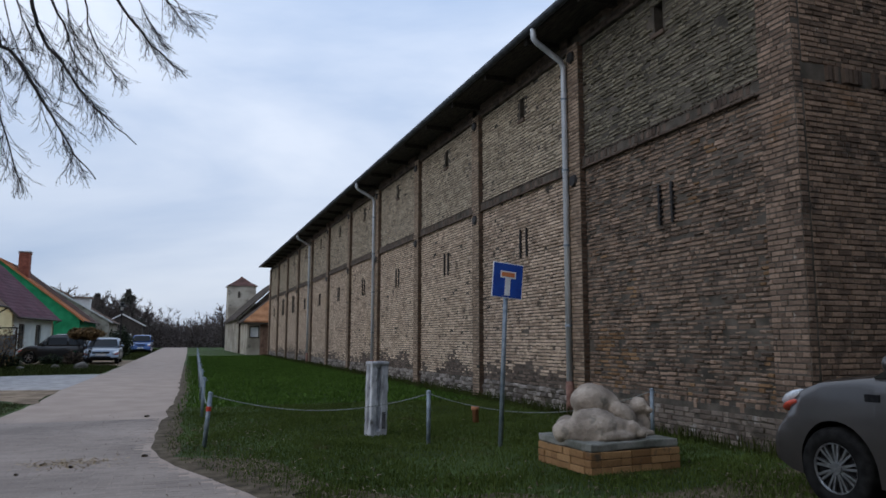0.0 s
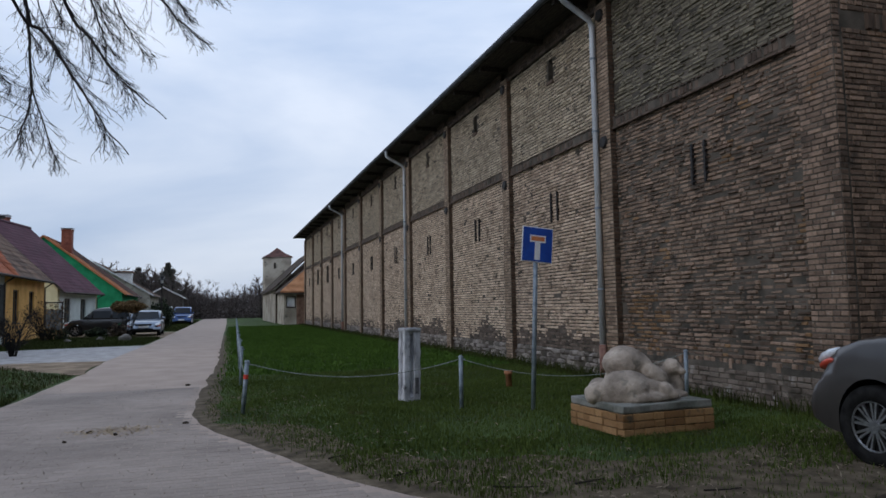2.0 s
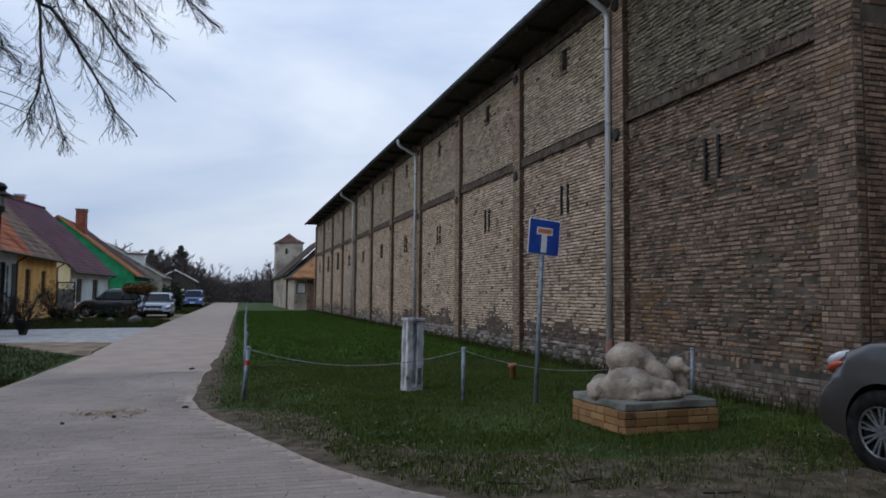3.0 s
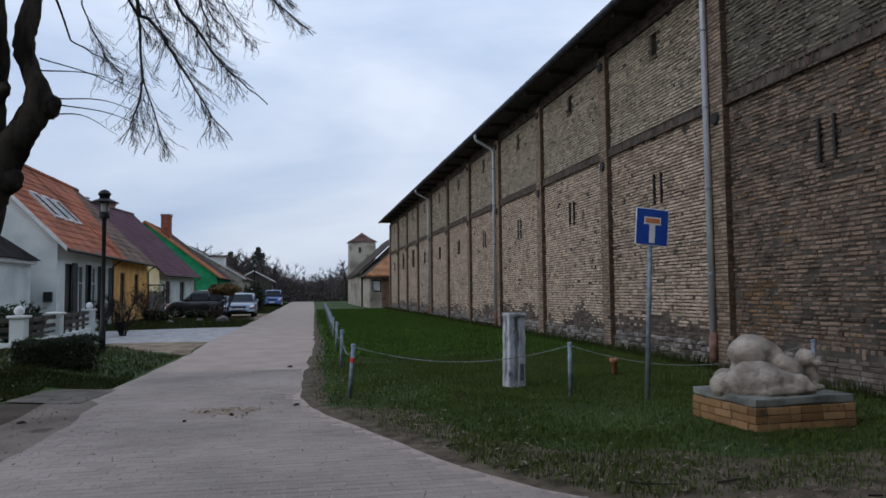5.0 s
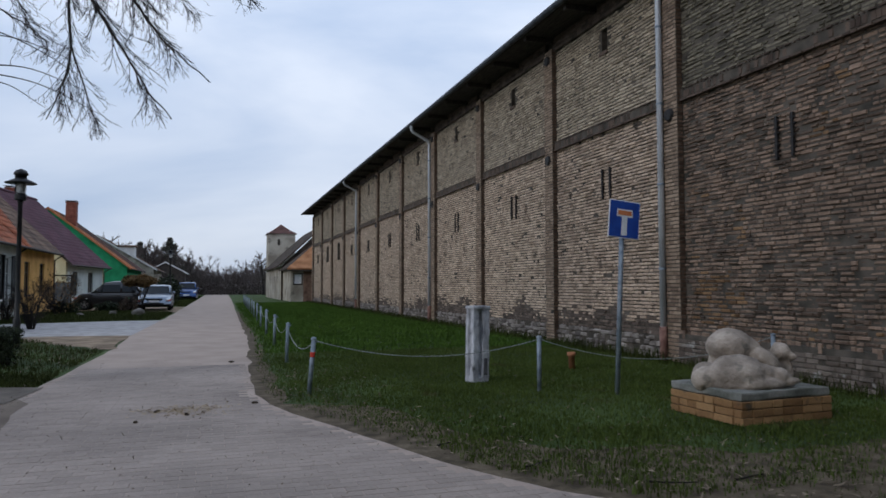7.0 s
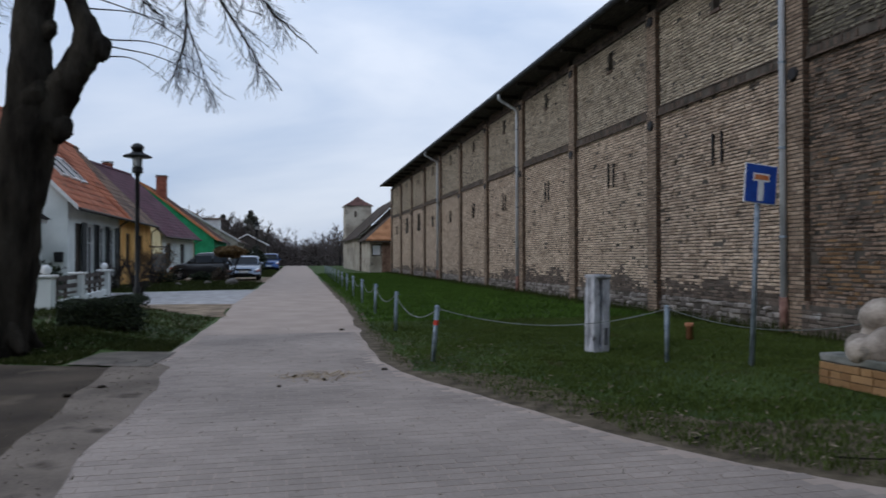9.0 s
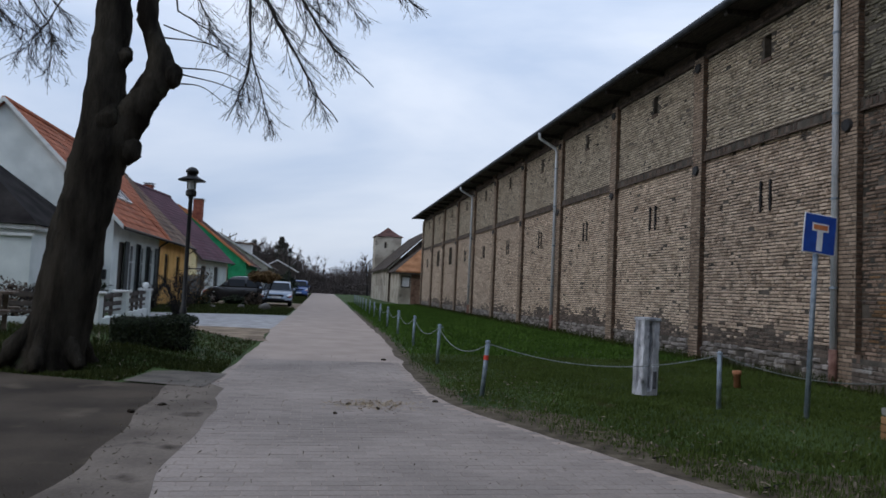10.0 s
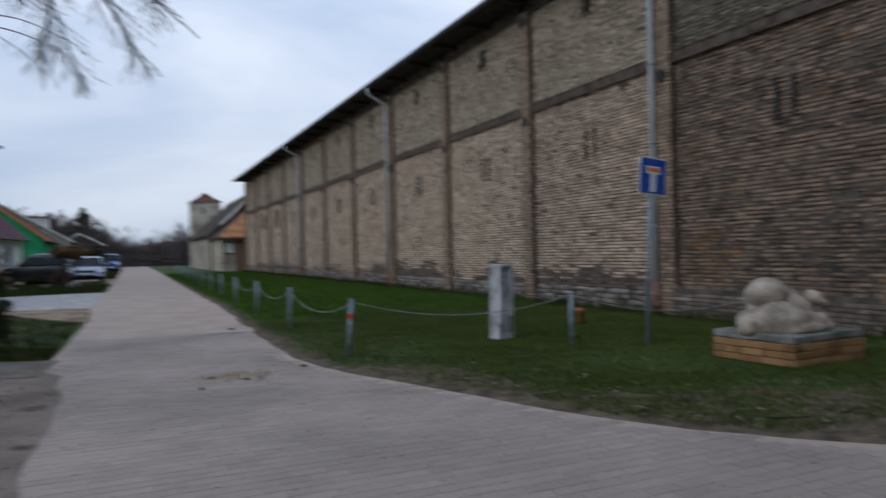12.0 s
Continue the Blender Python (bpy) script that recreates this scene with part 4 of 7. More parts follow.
def car(name, label, m, paint, L, W, H, axles, hood, bonnet_end, roof, wheel=0.32, spokes=9, front_lamps=True):
    """bonnet_end: y at the foot of the windscreen; roof: (front y, rear y); forward is +y."""
    c = thing(name, label, "car", m)
    half, hl, belt = W / 2, L / 2, hood + 0.04
    tops = [(-hl, belt - 0.03), (roof[1] - 0.25, belt + 0.03), (0.0, belt + 0.02), (bonnet_end, belt + 0.03), ((bonnet_end + hl) / 2, hood), (hl - 0.35, hood - 0.07), (hl - 0.15, hood - 0.15), (hl, hood - 0.27)]
    shell_, under = shell(half, tops, axles, wheel, L)
    body = part("body", shell_, paint, c, "", True)
    part("wheel_well", under, BLACKPL, c, "black underside and wheel wells")
    cab = [(bonnet_end + 0.02, belt), (roof[0], H - 0.05), (roof[0] - 0.35, H), ((roof[0] + roof[1]) / 2, H + 0.012), (roof[1], H - 0.03), (roof[1] - 0.32, belt)]
    part("cabin", loft(cab, half - 0.03, belt, H, 0.17, 0.02, 0.03, L), paint, c, "", True)
    side = lambda y, z, s: (s * ((half - 0.03) * (1 - 0.17 * max(0, (z - belt) / (H - belt))) + 0.004), y, z - 0.03 * max(0, z - 0.45))
    wt_, wb = H - 0.16, belt + 0.05
    tilt = (roof[0] - bonnet_end) / (H - belt)
    mids = [bonnet_end - 0.12, 0.25, -0.75, roof[1] - 0.12]
    for s in (-1, 1):
        for k in range(3):
            f, r = mids[k] - 0.05, mids[k + 1] + 0.05
            bm = bmesh.new()
            ft = f + (tilt * (wt_ - wb) if k == 0 else 0)
            vs = [bm.verts.new(side(y, z, s)) for y, z in ((f, wb), (ft, wt_), (r, wt_), (r - (0.12 if k == 2 else 0), wb))]
            bm.faces.new(vs if s < 0 else vs[::-1])
            part("side_window", bm, CARGLASS, c)
        bm = bmesh.new()
        lump(bm, (s * (half + 0.08), bonnet_end - 0.25, belt + 0.10), (0.10, 0.06, 0.075), sub=2)
        part("wing_mirror", bm, paint if front_lamps else BLACKPL, c, "", True)
        bm = bmesh.new()
        lump(bm, (s * (half - 0.17), hl - 0.25, hood - 0.205), (0.13, 0.22, 0.062), (-20, 0, s * 30), 2)
        hd = part("headlight", bm, LAMPGLASS, c, "clear glass headlight", True)
        bm = bmesh.new()
        lump(bm, (s * (half - 0.115), hl - 0.245, hood - 0.265), (0.085, 0.16, 0.04), (-20, 0, s * 30), 2)
        part("indicator", bm, INDIC, hd, "red lower lens", True)
        bm = bmesh.new()
        box(bm, (s * (half - 0.16), -hl + 0.0, 0.70), (s * (half - 0.02), -hl + 0.10, belt - 0.06), 0.02)
        part("tail_light", bm, INDIC, c)
        part("door_handle", boxes(((s * (half - 0.012), 0.28, belt - 0.14), (s * (half + 0.022), 0.46, belt - 0.10)), bevel=0.008), paint, c)
        part("side_badge", boxes(((s * (half - 0.03), bonnet_end - 0.05, hood - 0.17), (s * (half - 0.004), bonnet_end + 0.08, hood - 0.11)), bevel=0.006), BLACKPL, c)
    for nm, (y0, z0), (y1, z1), wd in (("windscreen", cab[0], cab[1], 0.90), ("rear_window", cab[5], cab[4], 0.86)):
        bm = bmesh.new()
        d = 0.012 if nm == "windscreen" else -0.012
        q = []
        for t in (0.1, 0.92):
            y, z = y0 + (y1 - y0) * t + d, z0 + (z1 - z0) * t + 0.010
            w = (half - 0.03) * (1 - 0.17 * t) * wd
            q.append([(-w, y - d * 2, z), (-w * 0.4, y + d, z), (w * 0.4, y + d, z), (w, y - d * 2, z)])
        vv = [[bm.verts.new(p) for p in row] for row in q]
        for i in range(3):
            bm.faces.new((vv[0][i], vv[0][i + 1], vv[1][i + 1], vv[1][i]))
        bmesh.ops.recalc_face_normals(bm, faces=bm.faces)
        part(nm, bm, CARGLASS, c)
    part("grille", boxes(((-0.42, hl - 0.06, hood - 0.28), (0.42, hl + 0.005, hood - 0.17)), bevel=0.012), BLACKPL, c)
    part("lower_grille", boxes(((-0.5, hl - 0.05, 0.30), (0.5, hl + 0.004, 0.42)), bevel=0.01), BLACKPL, c)
    part("number_plate", boxes(((-0.26, hl - 0.02, 0.46), (0.26, hl + 0.012, 0.57)), bevel=0.004), PAINT_WHITE, c, "plain white number plate")
    part("underbody", boxes(((-half + 0.25, -hl + 0.3, 0.2), (half - 0.25, hl - 0.3, 0.5))), BLACKPL, c)
    for ax in axles:
        for s in (-1, 1):
            x = s * (half - 0.115)
            bm = bmesh.new()
            prof = [(0.62, -0.10), (0.94, -0.105), (1.0, -0.075), (1.0, 0.075), (0.94, 0.105), (0.62, 0.10), (0.62, -0.10)]
            rings = [[bm.verts.new((x + w, ax + wheel * r * math.cos(a), wheel + wheel * r * math.sin(a))) for r, w in prof[:-1]]
                     for a in (2 * math.pi * k / 28 for k in range(28))]
            for i in range(28):
                for j in range(6):
                    bm.faces.new((rings[i][j], rings[(i + 1) % 28][j], rings[(i + 1) % 28][(j + 1) % 6], rings[i][(j + 1) % 6]))
            bmesh.ops.recalc_face_normals(bm, faces=bm.faces)
            wh = part("wheel", bm, TYRE, c, "black tyre on an alloy rim", True)
            bm = bmesh.new()
            for k in range(spokes):
                a = 360 * k / spokes
                for off in (-7, 7):
                    box(bm, (-0.012, -0.010, 0.05), (0.012, 0.010, wheel * 0.6), 0, pose(x + s * 0.07, ax, wheel, a + off * (1 if spokes < 10 else 0.6), 0, 0))
            bmesh.ops.create_cone(bm, cap_ends=True, segments=16, radius1=0.065, radius2=0.05, depth=0.03, matrix=pose(x + s * 0.075, ax, wheel, 0, s * 90, 0))
            tube(bm, [(x + s * 0.085, ax + wheel * 0.615 * math.cos(a), wheel + wheel * 0.615 * math.sin(a)) for a in (2 * math.pi * k / 28 for k in range(29))], 0.012, 6)
            part("rim", bm, ALLOY, wh, "spoked silver alloy rim")
            bm = bmesh.new()
            bmesh.ops.create_cone(bm, cap_ends=True, segments=24, radius1=wheel * 0.63, radius2=wheel * 0.63, depth=0.02, matrix=pose(x + s * 0.03, ax, wheel, 0, 90, 0))
            part("brake_disc", bm, BLACKPL, wh)
    return c


car("minivan", "dark grey-brown minivan parked beside the barn", pose(5.86, 2.64, -0.03, 0, 0, 1), carpaint("grey_brown_paint", (0.062, 0.056, 0.053)), 4.8, 1.88, 1.78, (1.68, -1.3), 1.075, 1.28, (0.35, -2.0), 0.335, 9)
car("silver_car", "silver estate car parked beside the lane", pose(-4.15, 44.6, 0, 0, 0, 181), carpaint("silver_paint", (0.20, 0.24, 0.30)), 4.5, 1.76, 1.42, (1.35, -1.28), 0.84, 0.85, (0.2, -1.95), 0.31, 7)
car("black_car", "black hatchback parked before the houses", pose(-6.75, 45.3, 0, 0, 0, 90), carpaint("black_paint", (0.010, 0.010, 0.012)), 3.6, 1.72, 1.62, (1.12, -1.12), 0.95, 0.75, (0.1, -1.45), 0.32, 5)
car("blue_car", "dark blue off-road car parked at the lane", pose(-3.5, 75.0, 0, 0, 0, 179), carpaint("blue_paint", (0.02, 0.07, 0.22)), 4.4, 1.8, 1.75, (1.32, -1.25), 1.02, 0.85, (0.25, -1.95), 0.36, 5)
car("white_van", "white and green van parked behind a blue car", pose(-5.9, 83.0, 0, 0, 0, 178), carpaint("pale_van_paint", (0.45, 0.52, 0.50)), 4.9, 1.9, 1.95, (1.6, -1.5), 1.05, 1.45, (0.9, -2.2), 0.33, 5)

# ---------------------------------------------------------------- village houses
RENDER_WHITE = surface("white_render", (0.53, 0.565, 0.545), (0.68, 0.71, 0.68), 1.2, 0.92, 0.4, 40)
RENDER_ORANGE = surface("orange_render", (0.62, 0.33, 0.09), (0.80, 0.46, 0.15), 1.5, 0.92, 0.4, 40)
RENDER_YELLOW = surface("pale_yellow_render", (0.62, 0.56, 0.34), (0.76, 0.70, 0.46), 1.5, 0.92, 0.4, 40)
RENDER_GREEN = surface("bright_green_render", (0.01, 0.17, 0.07), (0.02, 0.25, 0.11), 1.5, 0.92, 0.3, 40)
RENDER_OLD = surface("stained_old_render", (0.24, 0.21, 0.17), (0.46, 0.42, 0.35), 0.7, 0.95, 0.5, 30, spots=[((0.11, 0.10, 0.085), 1.2, 0.6)])
TILE_RED = surface("red_clay_tiles", (0.24, 0.07, 0.033), (0.42, 0.14, 0.07), 0.9, 0.85, 0.3, 20, spots=[((0.13, 0.07, 0.045), 1.4, 0.6)])
TILE_BROWN = surface("weathered_brown_tiles", (0.09, 0.06, 0.045), (0.21, 0.135, 0.095), 1.0, 0.88, 0.3, 20, spots=[((0.20, 0.10, 0.06), 1.6, 0.62)])
TILE_PURPLE = surface("glazed_purple_tiles", (0.075, 0.032, 0.042), (0.12, 0.052, 0.066), 1.0, 0.7, 0.2, 20, spec=0.2)
TILE_ORANGE = surface("orange_clay_tiles", (0.30, 0.105, 0.04), (0.44, 0.18, 0.08), 0.9, 0.85, 0.3, 20)
TILE_MAROON = surface("dark_red_brown_tiles", (0.05, 0.028, 0.022), (0.115, 0.06, 0.045), 1.0, 0.88, 0.3, 20)
TILE_GREY = surface("grey_tiles", (0.09, 0.085, 0.085), (0.17, 0.155, 0.15), 1.0, 0.85, 0.3, 20)
TILE_DARK = surface("near_black_tiles", (0.014, 0.012, 0.012), (0.036, 0.032, 0.030), 1.2, 0.95, 0.3, 20, spec=0.05)
CHIMNEY = surface("red_chimney_brick", (0.14, 0.045, 0.03), (0.26, 0.09, 0.06), 6, 0.9, 0.4, 30)
TRIMW = surface("white_trim", (0.58, 0.58, 0.56), (0.72, 0.72, 0.70), 4, 0.7, 0.1, 40)
TRIMD = surface("dark_trim", (0.03, 0.024, 0.02), (0.075, 0.06, 0.05), 4, 0.7, 0.2, 40)
SHUTTER = surface("dark_grey_shutters", (0.018, 0.022, 0.022), (0.045, 0.05, 0.05), 4, 0.7, 0.2, 40)
SKYPANE = surface("dark_roof_glass", (0.012, 0.014, 0.016), (0.022, 0.025, 0.028), 3, 0.6, 0, 40, spec=0.05)
PANE = glass_mat("window_pane", (0.02, 0.025, 0.03), 0.05)
BLACKM = surface("black_lacquer", (0.008, 0.008, 0.009), (0.02, 0.02, 0.021), 10, 0.45, 0.05, 60)
FROST = surface("lantern_glass", (0.42, 0.44, 0.45), (0.55, 0.57, 0.58), 10, 0.2, 0, 60, spec=0.6)


def roof_tiles(to, length, run, course, wave, material, parent):
    """Rows of lapped tiles on a slope: to(u, v, h) with u along the eave, v up the slope, h above it."""
    rows = int(run / course)
    cols = max(8, int(length / wave * 4))
    us = np.linspace(0, length, cols + 1)
    V, F = [], []
    for r in range(rows):
        for v, h in ((r * run / rows - 0.02, 0.055), ((r + 1) * run / rows, 0.02)):
            V += [to(u, v, h + 0.018 * math.cos(2 * math.pi * u / wave) + 0.004 * math.sin(r * 5.1 + u * 1.7)) for u in us]
        o = r * 2 * (cols + 1)
        F += [(o + i, o + i + 1, o + cols + 2 + i, o + cols + 1 + i) for i in range(cols)]
    return tagged(raw("tile_field", V, F, material, parent, "", False), kind="stuff")


def window(parent, x, y, z0, w, h, material, shutters=False, sill=True):
    """A casement in a wall that faces +x; x is the wall's face."""
    f = 0.06
    bm = boxes(((x - 0.13, y - w / 2, z0), (x - 0.07, y - w / 2 + f, z0 + h)), ((x - 0.13, y + w / 2 - f, z0), (x - 0.07, y + w / 2, z0 + h)),
               ((x - 0.13, y - w / 2 + f, z0), (x - 0.07, y + w / 2 - f, z0 + f)), ((x - 0.13, y - w / 2 + f, z0 + h - f), (x - 0.07, y + w / 2 - f, z0 + h)),
               ((x - 0.125, y - 0.03, z0 + f), (x - 0.075, y + 0.03, z0 + h - f)), ((x - 0.12, y - w / 2 + f, z0 + h * 0.66), (x - 0.08, y + w / 2 - f, z0 + h * 0.66 + 0.04)))
    fr = part("window", bm, material, parent)
    for a, b in ((y - w / 2 + f, y - 0.03), (y + 0.03, y + w / 2 - f)):
        part("pane", boxes(((x - 0.105, a, z0 + f), (x - 0.097, b, z0 + h - f))), PANE, fr)
    if sill:
        part("window_sill", boxes(((x - 0.08, y - w / 2 - 0.06, z0 - 0.06), (x + 0.07, y + w / 2 + 0.06, z0 - 0.003)), bevel=0.008), TRIMD, fr)
    if shutters:
        for s in (-1, 1):
            a = y + s * (w / 2 + 0.02)
            part("shutter", boxes(((x + 0.003, min(a, a + s * w / 2), z0 - 0.05), (x + 0.045, max(a, a + s * w / 2), z0 + h + 0.05)), bevel=0.006), SHUTTER, parent)
    return fr


def house(name, label, x, y0, y1, depth, eave, ridge, wall, roofs, windows=(), over=0.25, frames=None, course=0.32, wave=0.24, verge=None, gable_mat=None, shutters=False, door=None, side_over=0.2):
    """House with its eaves to the lane (+x) and gables across it. roofs: (from, to, material) stretches along y."""
    h = thing(name, label, "house")
    frames = frames or TRIMW
    rise = (ridge - eave) / (depth / 2)
    holes = [(y - w / 2, y + w / 2, z, z + hh) for y, z, w, hh in windows] + ([(door[0] - door[1] / 2, door[0] + door[1] / 2, 0.1, door[2])] if door else [])
    part("wall", holed(lambda u, v, d: (x - d, u, v), y0 + 0.3, y1 - 0.3, 0, eave, 0.3, holes), wall, h)
    for a, b in ((y0, y0 + 0.3), (y1 - 0.3, y1)):
        bm = bmesh.new()
        pr = [(x, 0), (x, eave), (x - depth / 2, ridge - 0.02), (x - depth, eave), (x - depth, 0)]
        e = [[bm.verts.new((px, yy, pz)) for px, pz in pr] for yy in (a, b)]
        for i in range(5):
            bm.faces.new((e[0][i], e[0][(i + 1) % 5], e[1][(i + 1) % 5], e[1][i]))
        bm.faces.new(e[0])
        bm.faces.new(e[1][::-1])
        bmesh.ops.recalc_face_normals(bm, faces=bm.faces)
        part("gable", bm, gable_mat or wall, h)
    part("back_wall", boxes(((x - depth, y0 + 0.3, 0), (x - depth + 0.3, y1 - 0.3, eave))), wall, h)
    run = math.hypot(depth / 2 + over, (depth / 2 + over) * rise)
    cs, sn = (depth / 2 + over) / run, (depth / 2 + over) * rise / run
    for a, b, mat, *slant in roofs:
        a2, b2 = (a - side_over if a == y0 else a), (b + side_over if b == y1 else b)
        rf = None
        ra, rb = slant or (a2, b2)
        for s in (1, -1):
            ex = x - depth / 2 + s * (depth / 2 + over)
            ez = eave - over * rise
            to = lambda u, v, hh, s=s, ex=ex, ez=ez: (ex - s * v * cs + s * hh * sn, (a2 + u) * (1 - v / run) + (ra + (rb - ra) * u / (b2 - a2)) * v / run, ez + v * sn + hh * cs)
            bm = bmesh.new()
            q = [bm.verts.new(to(u, v, hh)) for hh in (0.0, 0.035) for u, v in ((0, 0), (b2 - a2, 0), (b2 - a2, run), (0, run))]
            for f in ((0, 1, 2, 3), (4, 5, 6, 7), (0, 1, 5, 4), (1, 2, 6, 5), (2, 3, 7, 6), (3, 0, 4, 7)):
                bm.faces.new([q[i] for i in f])
            bmesh.ops.recalc_face_normals(bm, faces=bm.faces)
            rf = part("roof", bm, mat, h)
            if s == 1:
                roof_tiles(to, b2 - a2, run, course, wave * (b2 - a2) / max(b2 - a2, rb - ra), mat, rf)
        bm = bmesh.new()
        tube(bm, [(x - depth / 2, ra, ridge + 0.06), (x - depth / 2, rb, ridge + 0.06)], 0.11, 8)
        part("ridge_cap", bm, mat, h)
        bm = bmesh.new()
        tube(bm, [(x + over + 0.04, a2, eave - over * rise - 0.01), (x + over + 0.04, b2, eave - over * rise - 0.01)], 0.06, 8)
        part("gutter", bm, TRIMD, h)
    if verge:
        for yv in (y0 - side_over - 0.03,):
            for s in (1, -1):
                bm = bmesh.new()
                ex = x - depth / 2 + s * (depth / 2 + over)
                ez = eave - over * rise
                p0, p1 = Vector((ex, yv, ez - 0.06)), Vector((x - depth / 2, yv, ridge - 0.02))
                q = [bm.verts.new(p + Vector((0, dy, dz))) for p in (p0, p1) for dy, dz in ((0, 0), (0.03, 0), (0.03, 0.17), (0, 0.17))]
                for f in ((0, 1, 2, 3), (4, 5, 6, 7), (0, 1, 5, 4), (1, 2, 6, 5), (2, 3, 7, 6), (3, 0, 4, 7)):
                    bm.faces.new([q[i] for i in f])
                bmesh.ops.recalc_face_normals(bm, faces=bm.faces)
                part("verge_board", bm, verge, h)
    for y, z, w, hh in windows:
        window(h, x, y, z, w, hh, frames, shutters)
    if door:
        part("door", boxes(((x - 0.16, door[0] - door[1] / 2, 0.1), (x - 0.1, door[0] + door[1] / 2, door[2])), bevel=0.01), TRIMD, h)
    bm = bmesh.new()
    tube(bm, [(x + over + 0.03, y1 - 0.15, eave - over * rise - 0.05), (x + 0.06, y1 - 0.15, eave - over * rise - 0.3), (x + 0.06, y1 - 0.15, 0.05)], 0.04, 8)
    part("downpipe", bm, TRIMD, h)
    return h


def chimney(parent, x, y, z0, z1, w=0.55):
    c = part("chimney", boxes(((x - w / 2, y - w / 2, z0), (x + w / 2, y + w / 2, z1 - 0.12)), ((x - w / 2 - 0.05, y - w / 2 - 0.05, z1 - 0.14), (x + w / 2 + 0.05, y + w / 2 + 0.05, z1 - 0.05)), bevel=0.01), CHIMNEY, parent)
    part("chimney_cap", boxes(((x - w / 2 - 0.08, y - w / 2 - 0.08, z1 + 0.04), (x + w / 2 + 0.08, y + w / 2 + 0.08, z1 + 0.09)),
                              ((x - w / 2, y - w / 2, z1 - 0.05), (x - w / 2 + 0.06, y + w / 2, z1 + 0.04)), ((x + w / 2 - 0.06, y - w / 2, z1 - 0.05), (x + w / 2, y + w / 2, z1 + 0.04))), ZINC, c)


# white and orange pair under one red and brown roof
white = house("house", "white rendered house with red clay tile roof and dark shutters", -9.03, 27.4, 34.9, 7.5, 3.37, 7.12, RENDER_WHITE, [(27.4, 34.9, TILE_RED)],
              [(30.2, 0.45, 1.1, 2.1), (31.97, 0.45, 1.0, 2.1), (33.65, 0.45, 1.0, 2.1)], 0.38, verge=TRIMW, shutters=True, course=0.40, wave=0.34, door=(28.8, 1.05, 2.55))
for y in (30.6, 31.9, 33.2):
    sk = bmesh.new()
    m = Matrix.Translation((-10.5, y, 3.37 + 1.47 + 0.12)) @ Matrix.Rotation(math.atan(1.0), 4, "Y")
    for a, b in (((-0.72, -0.40, -0.05), (0.72, -0.31, 0.045)), ((-0.72, 0.31, -0.05), (0.72, 0.40, 0.045)), ((-0.72, -0.31, -0.05), (-0.63, 0.31, 0.045)), ((0.63, -0.31, -0.05), (0.72, 0.31, 0.045))):
        box(sk, a, b, 0.008, m)
    s_ = part("skylight", sk, TRIMW, white, "white framed roof window")
    g = bmesh.new()
    box(g, (-0.63, -0.31, 0.0), (0.63, 0.31, 0.030), 0, m)
    part("pane", g, SKYPANE, s_)
part("wall_lamp", boxes(((-11.0, 27.24, 2.3), (-10.75, 27.4, 2.45)), bevel=0.02), BLACKM, white)
part("letter_box", boxes(((-9.42, 27.24, 1.15), (-9.15, 27.4, 1.5)), bevel=0.02), BLACKM, white)
orange = house("house", "orange rendered house with weathered brown tile roof", -9.03, 34.9, 42.4, 7.5, 3.37, 7.12, RENDER_ORANGE, [(34.9, 35.65, TILE_RED, 34.9, 41.4), (35.65, 42.4, TILE_BROWN, 41.4, 42.4)],
               [(36.8, 0.95, 0.95, 1.5), (39.7, 0.95, 0.95, 1.5)], 0.38, frames=TRIMD, course=0.40, wave=0.34, side_over=0.0)
purple = house("house", "pale yellow house with purple tile roof and white front", -9.45, 47.9, 55.5, 9.2, 2.98, 7.3, RENDER_WHITE, [(47.9, 55.5, TILE_PURPLE)],
               [(49.6, 0.75, 1.05, 1.5), (52.6, 0.75, 1.05, 1.5)], 0.4, frames=TRIMD, verge=TRIMD, gable_mat=RENDER_YELLOW)
purple.matrix_basis = pose(-9.45, 47.9, 0, 0, 0, -8) @ pose(9.45, -47.9, 0)
chimney(purple, -15.0, 49.6, 6.2, 7.75, 0.5)
chimney(purple, -14.7, 53.2, 6.4, 7.9, 0.5)
green = house("house", "bright green house with orange tile roof and brick chimney", -8.35, 69.0, 82.0, 12.7, 3.15, 8.0, RENDER_GREEN, [(69.0, 73.6, TILE_ORANGE), (73.6, 82.0, TILE_MAROON)],
              [(72.0, 0.8, 0.9, 1.3), (76.5, 0.8, 0.9, 1.3)], 0.35, verge=TILE_ORANGE)
chimney(green, -13.3, 71.5, 6.6, 8.95, 0.85)
chimney(green, -14.8, 79.5, 7.4, 8.6, 0.6)
grey = house("house", "white house with grey tile roof and dormer", -7.3, 84.0, 96.0, 11.5, 3.3, 6.7, RENDER_OLD, [(84.0, 96.0, TILE_BROWN)], [(87, 0.8, 1.0, 1.3), (92, 0.8, 1.0, 1.3)], 0.4, verge=TRIMW)
part("dormer", boxes(((-11.0, 85.4, 4.2), (-9.4, 87.1, 5.7)), bevel=0.03), TRIMW, grey, "white dormer")
part("dormer_roof", boxes(((-12.2, 85.2, 5.7), (-9.2, 87.3, 5.85)), bevel=0.03), TILE_BROWN, grey)
far_red = house("house", "white house with dull red tile roof", -7.9, 98.0, 104.0, 9.0, 2.8, 6.0, RENDER_OLD, [(98.0, 104.0, TILE_PURPLE)], [(101, 0.8, 1.0, 1.3)], 0.4, verge=TRIMW)
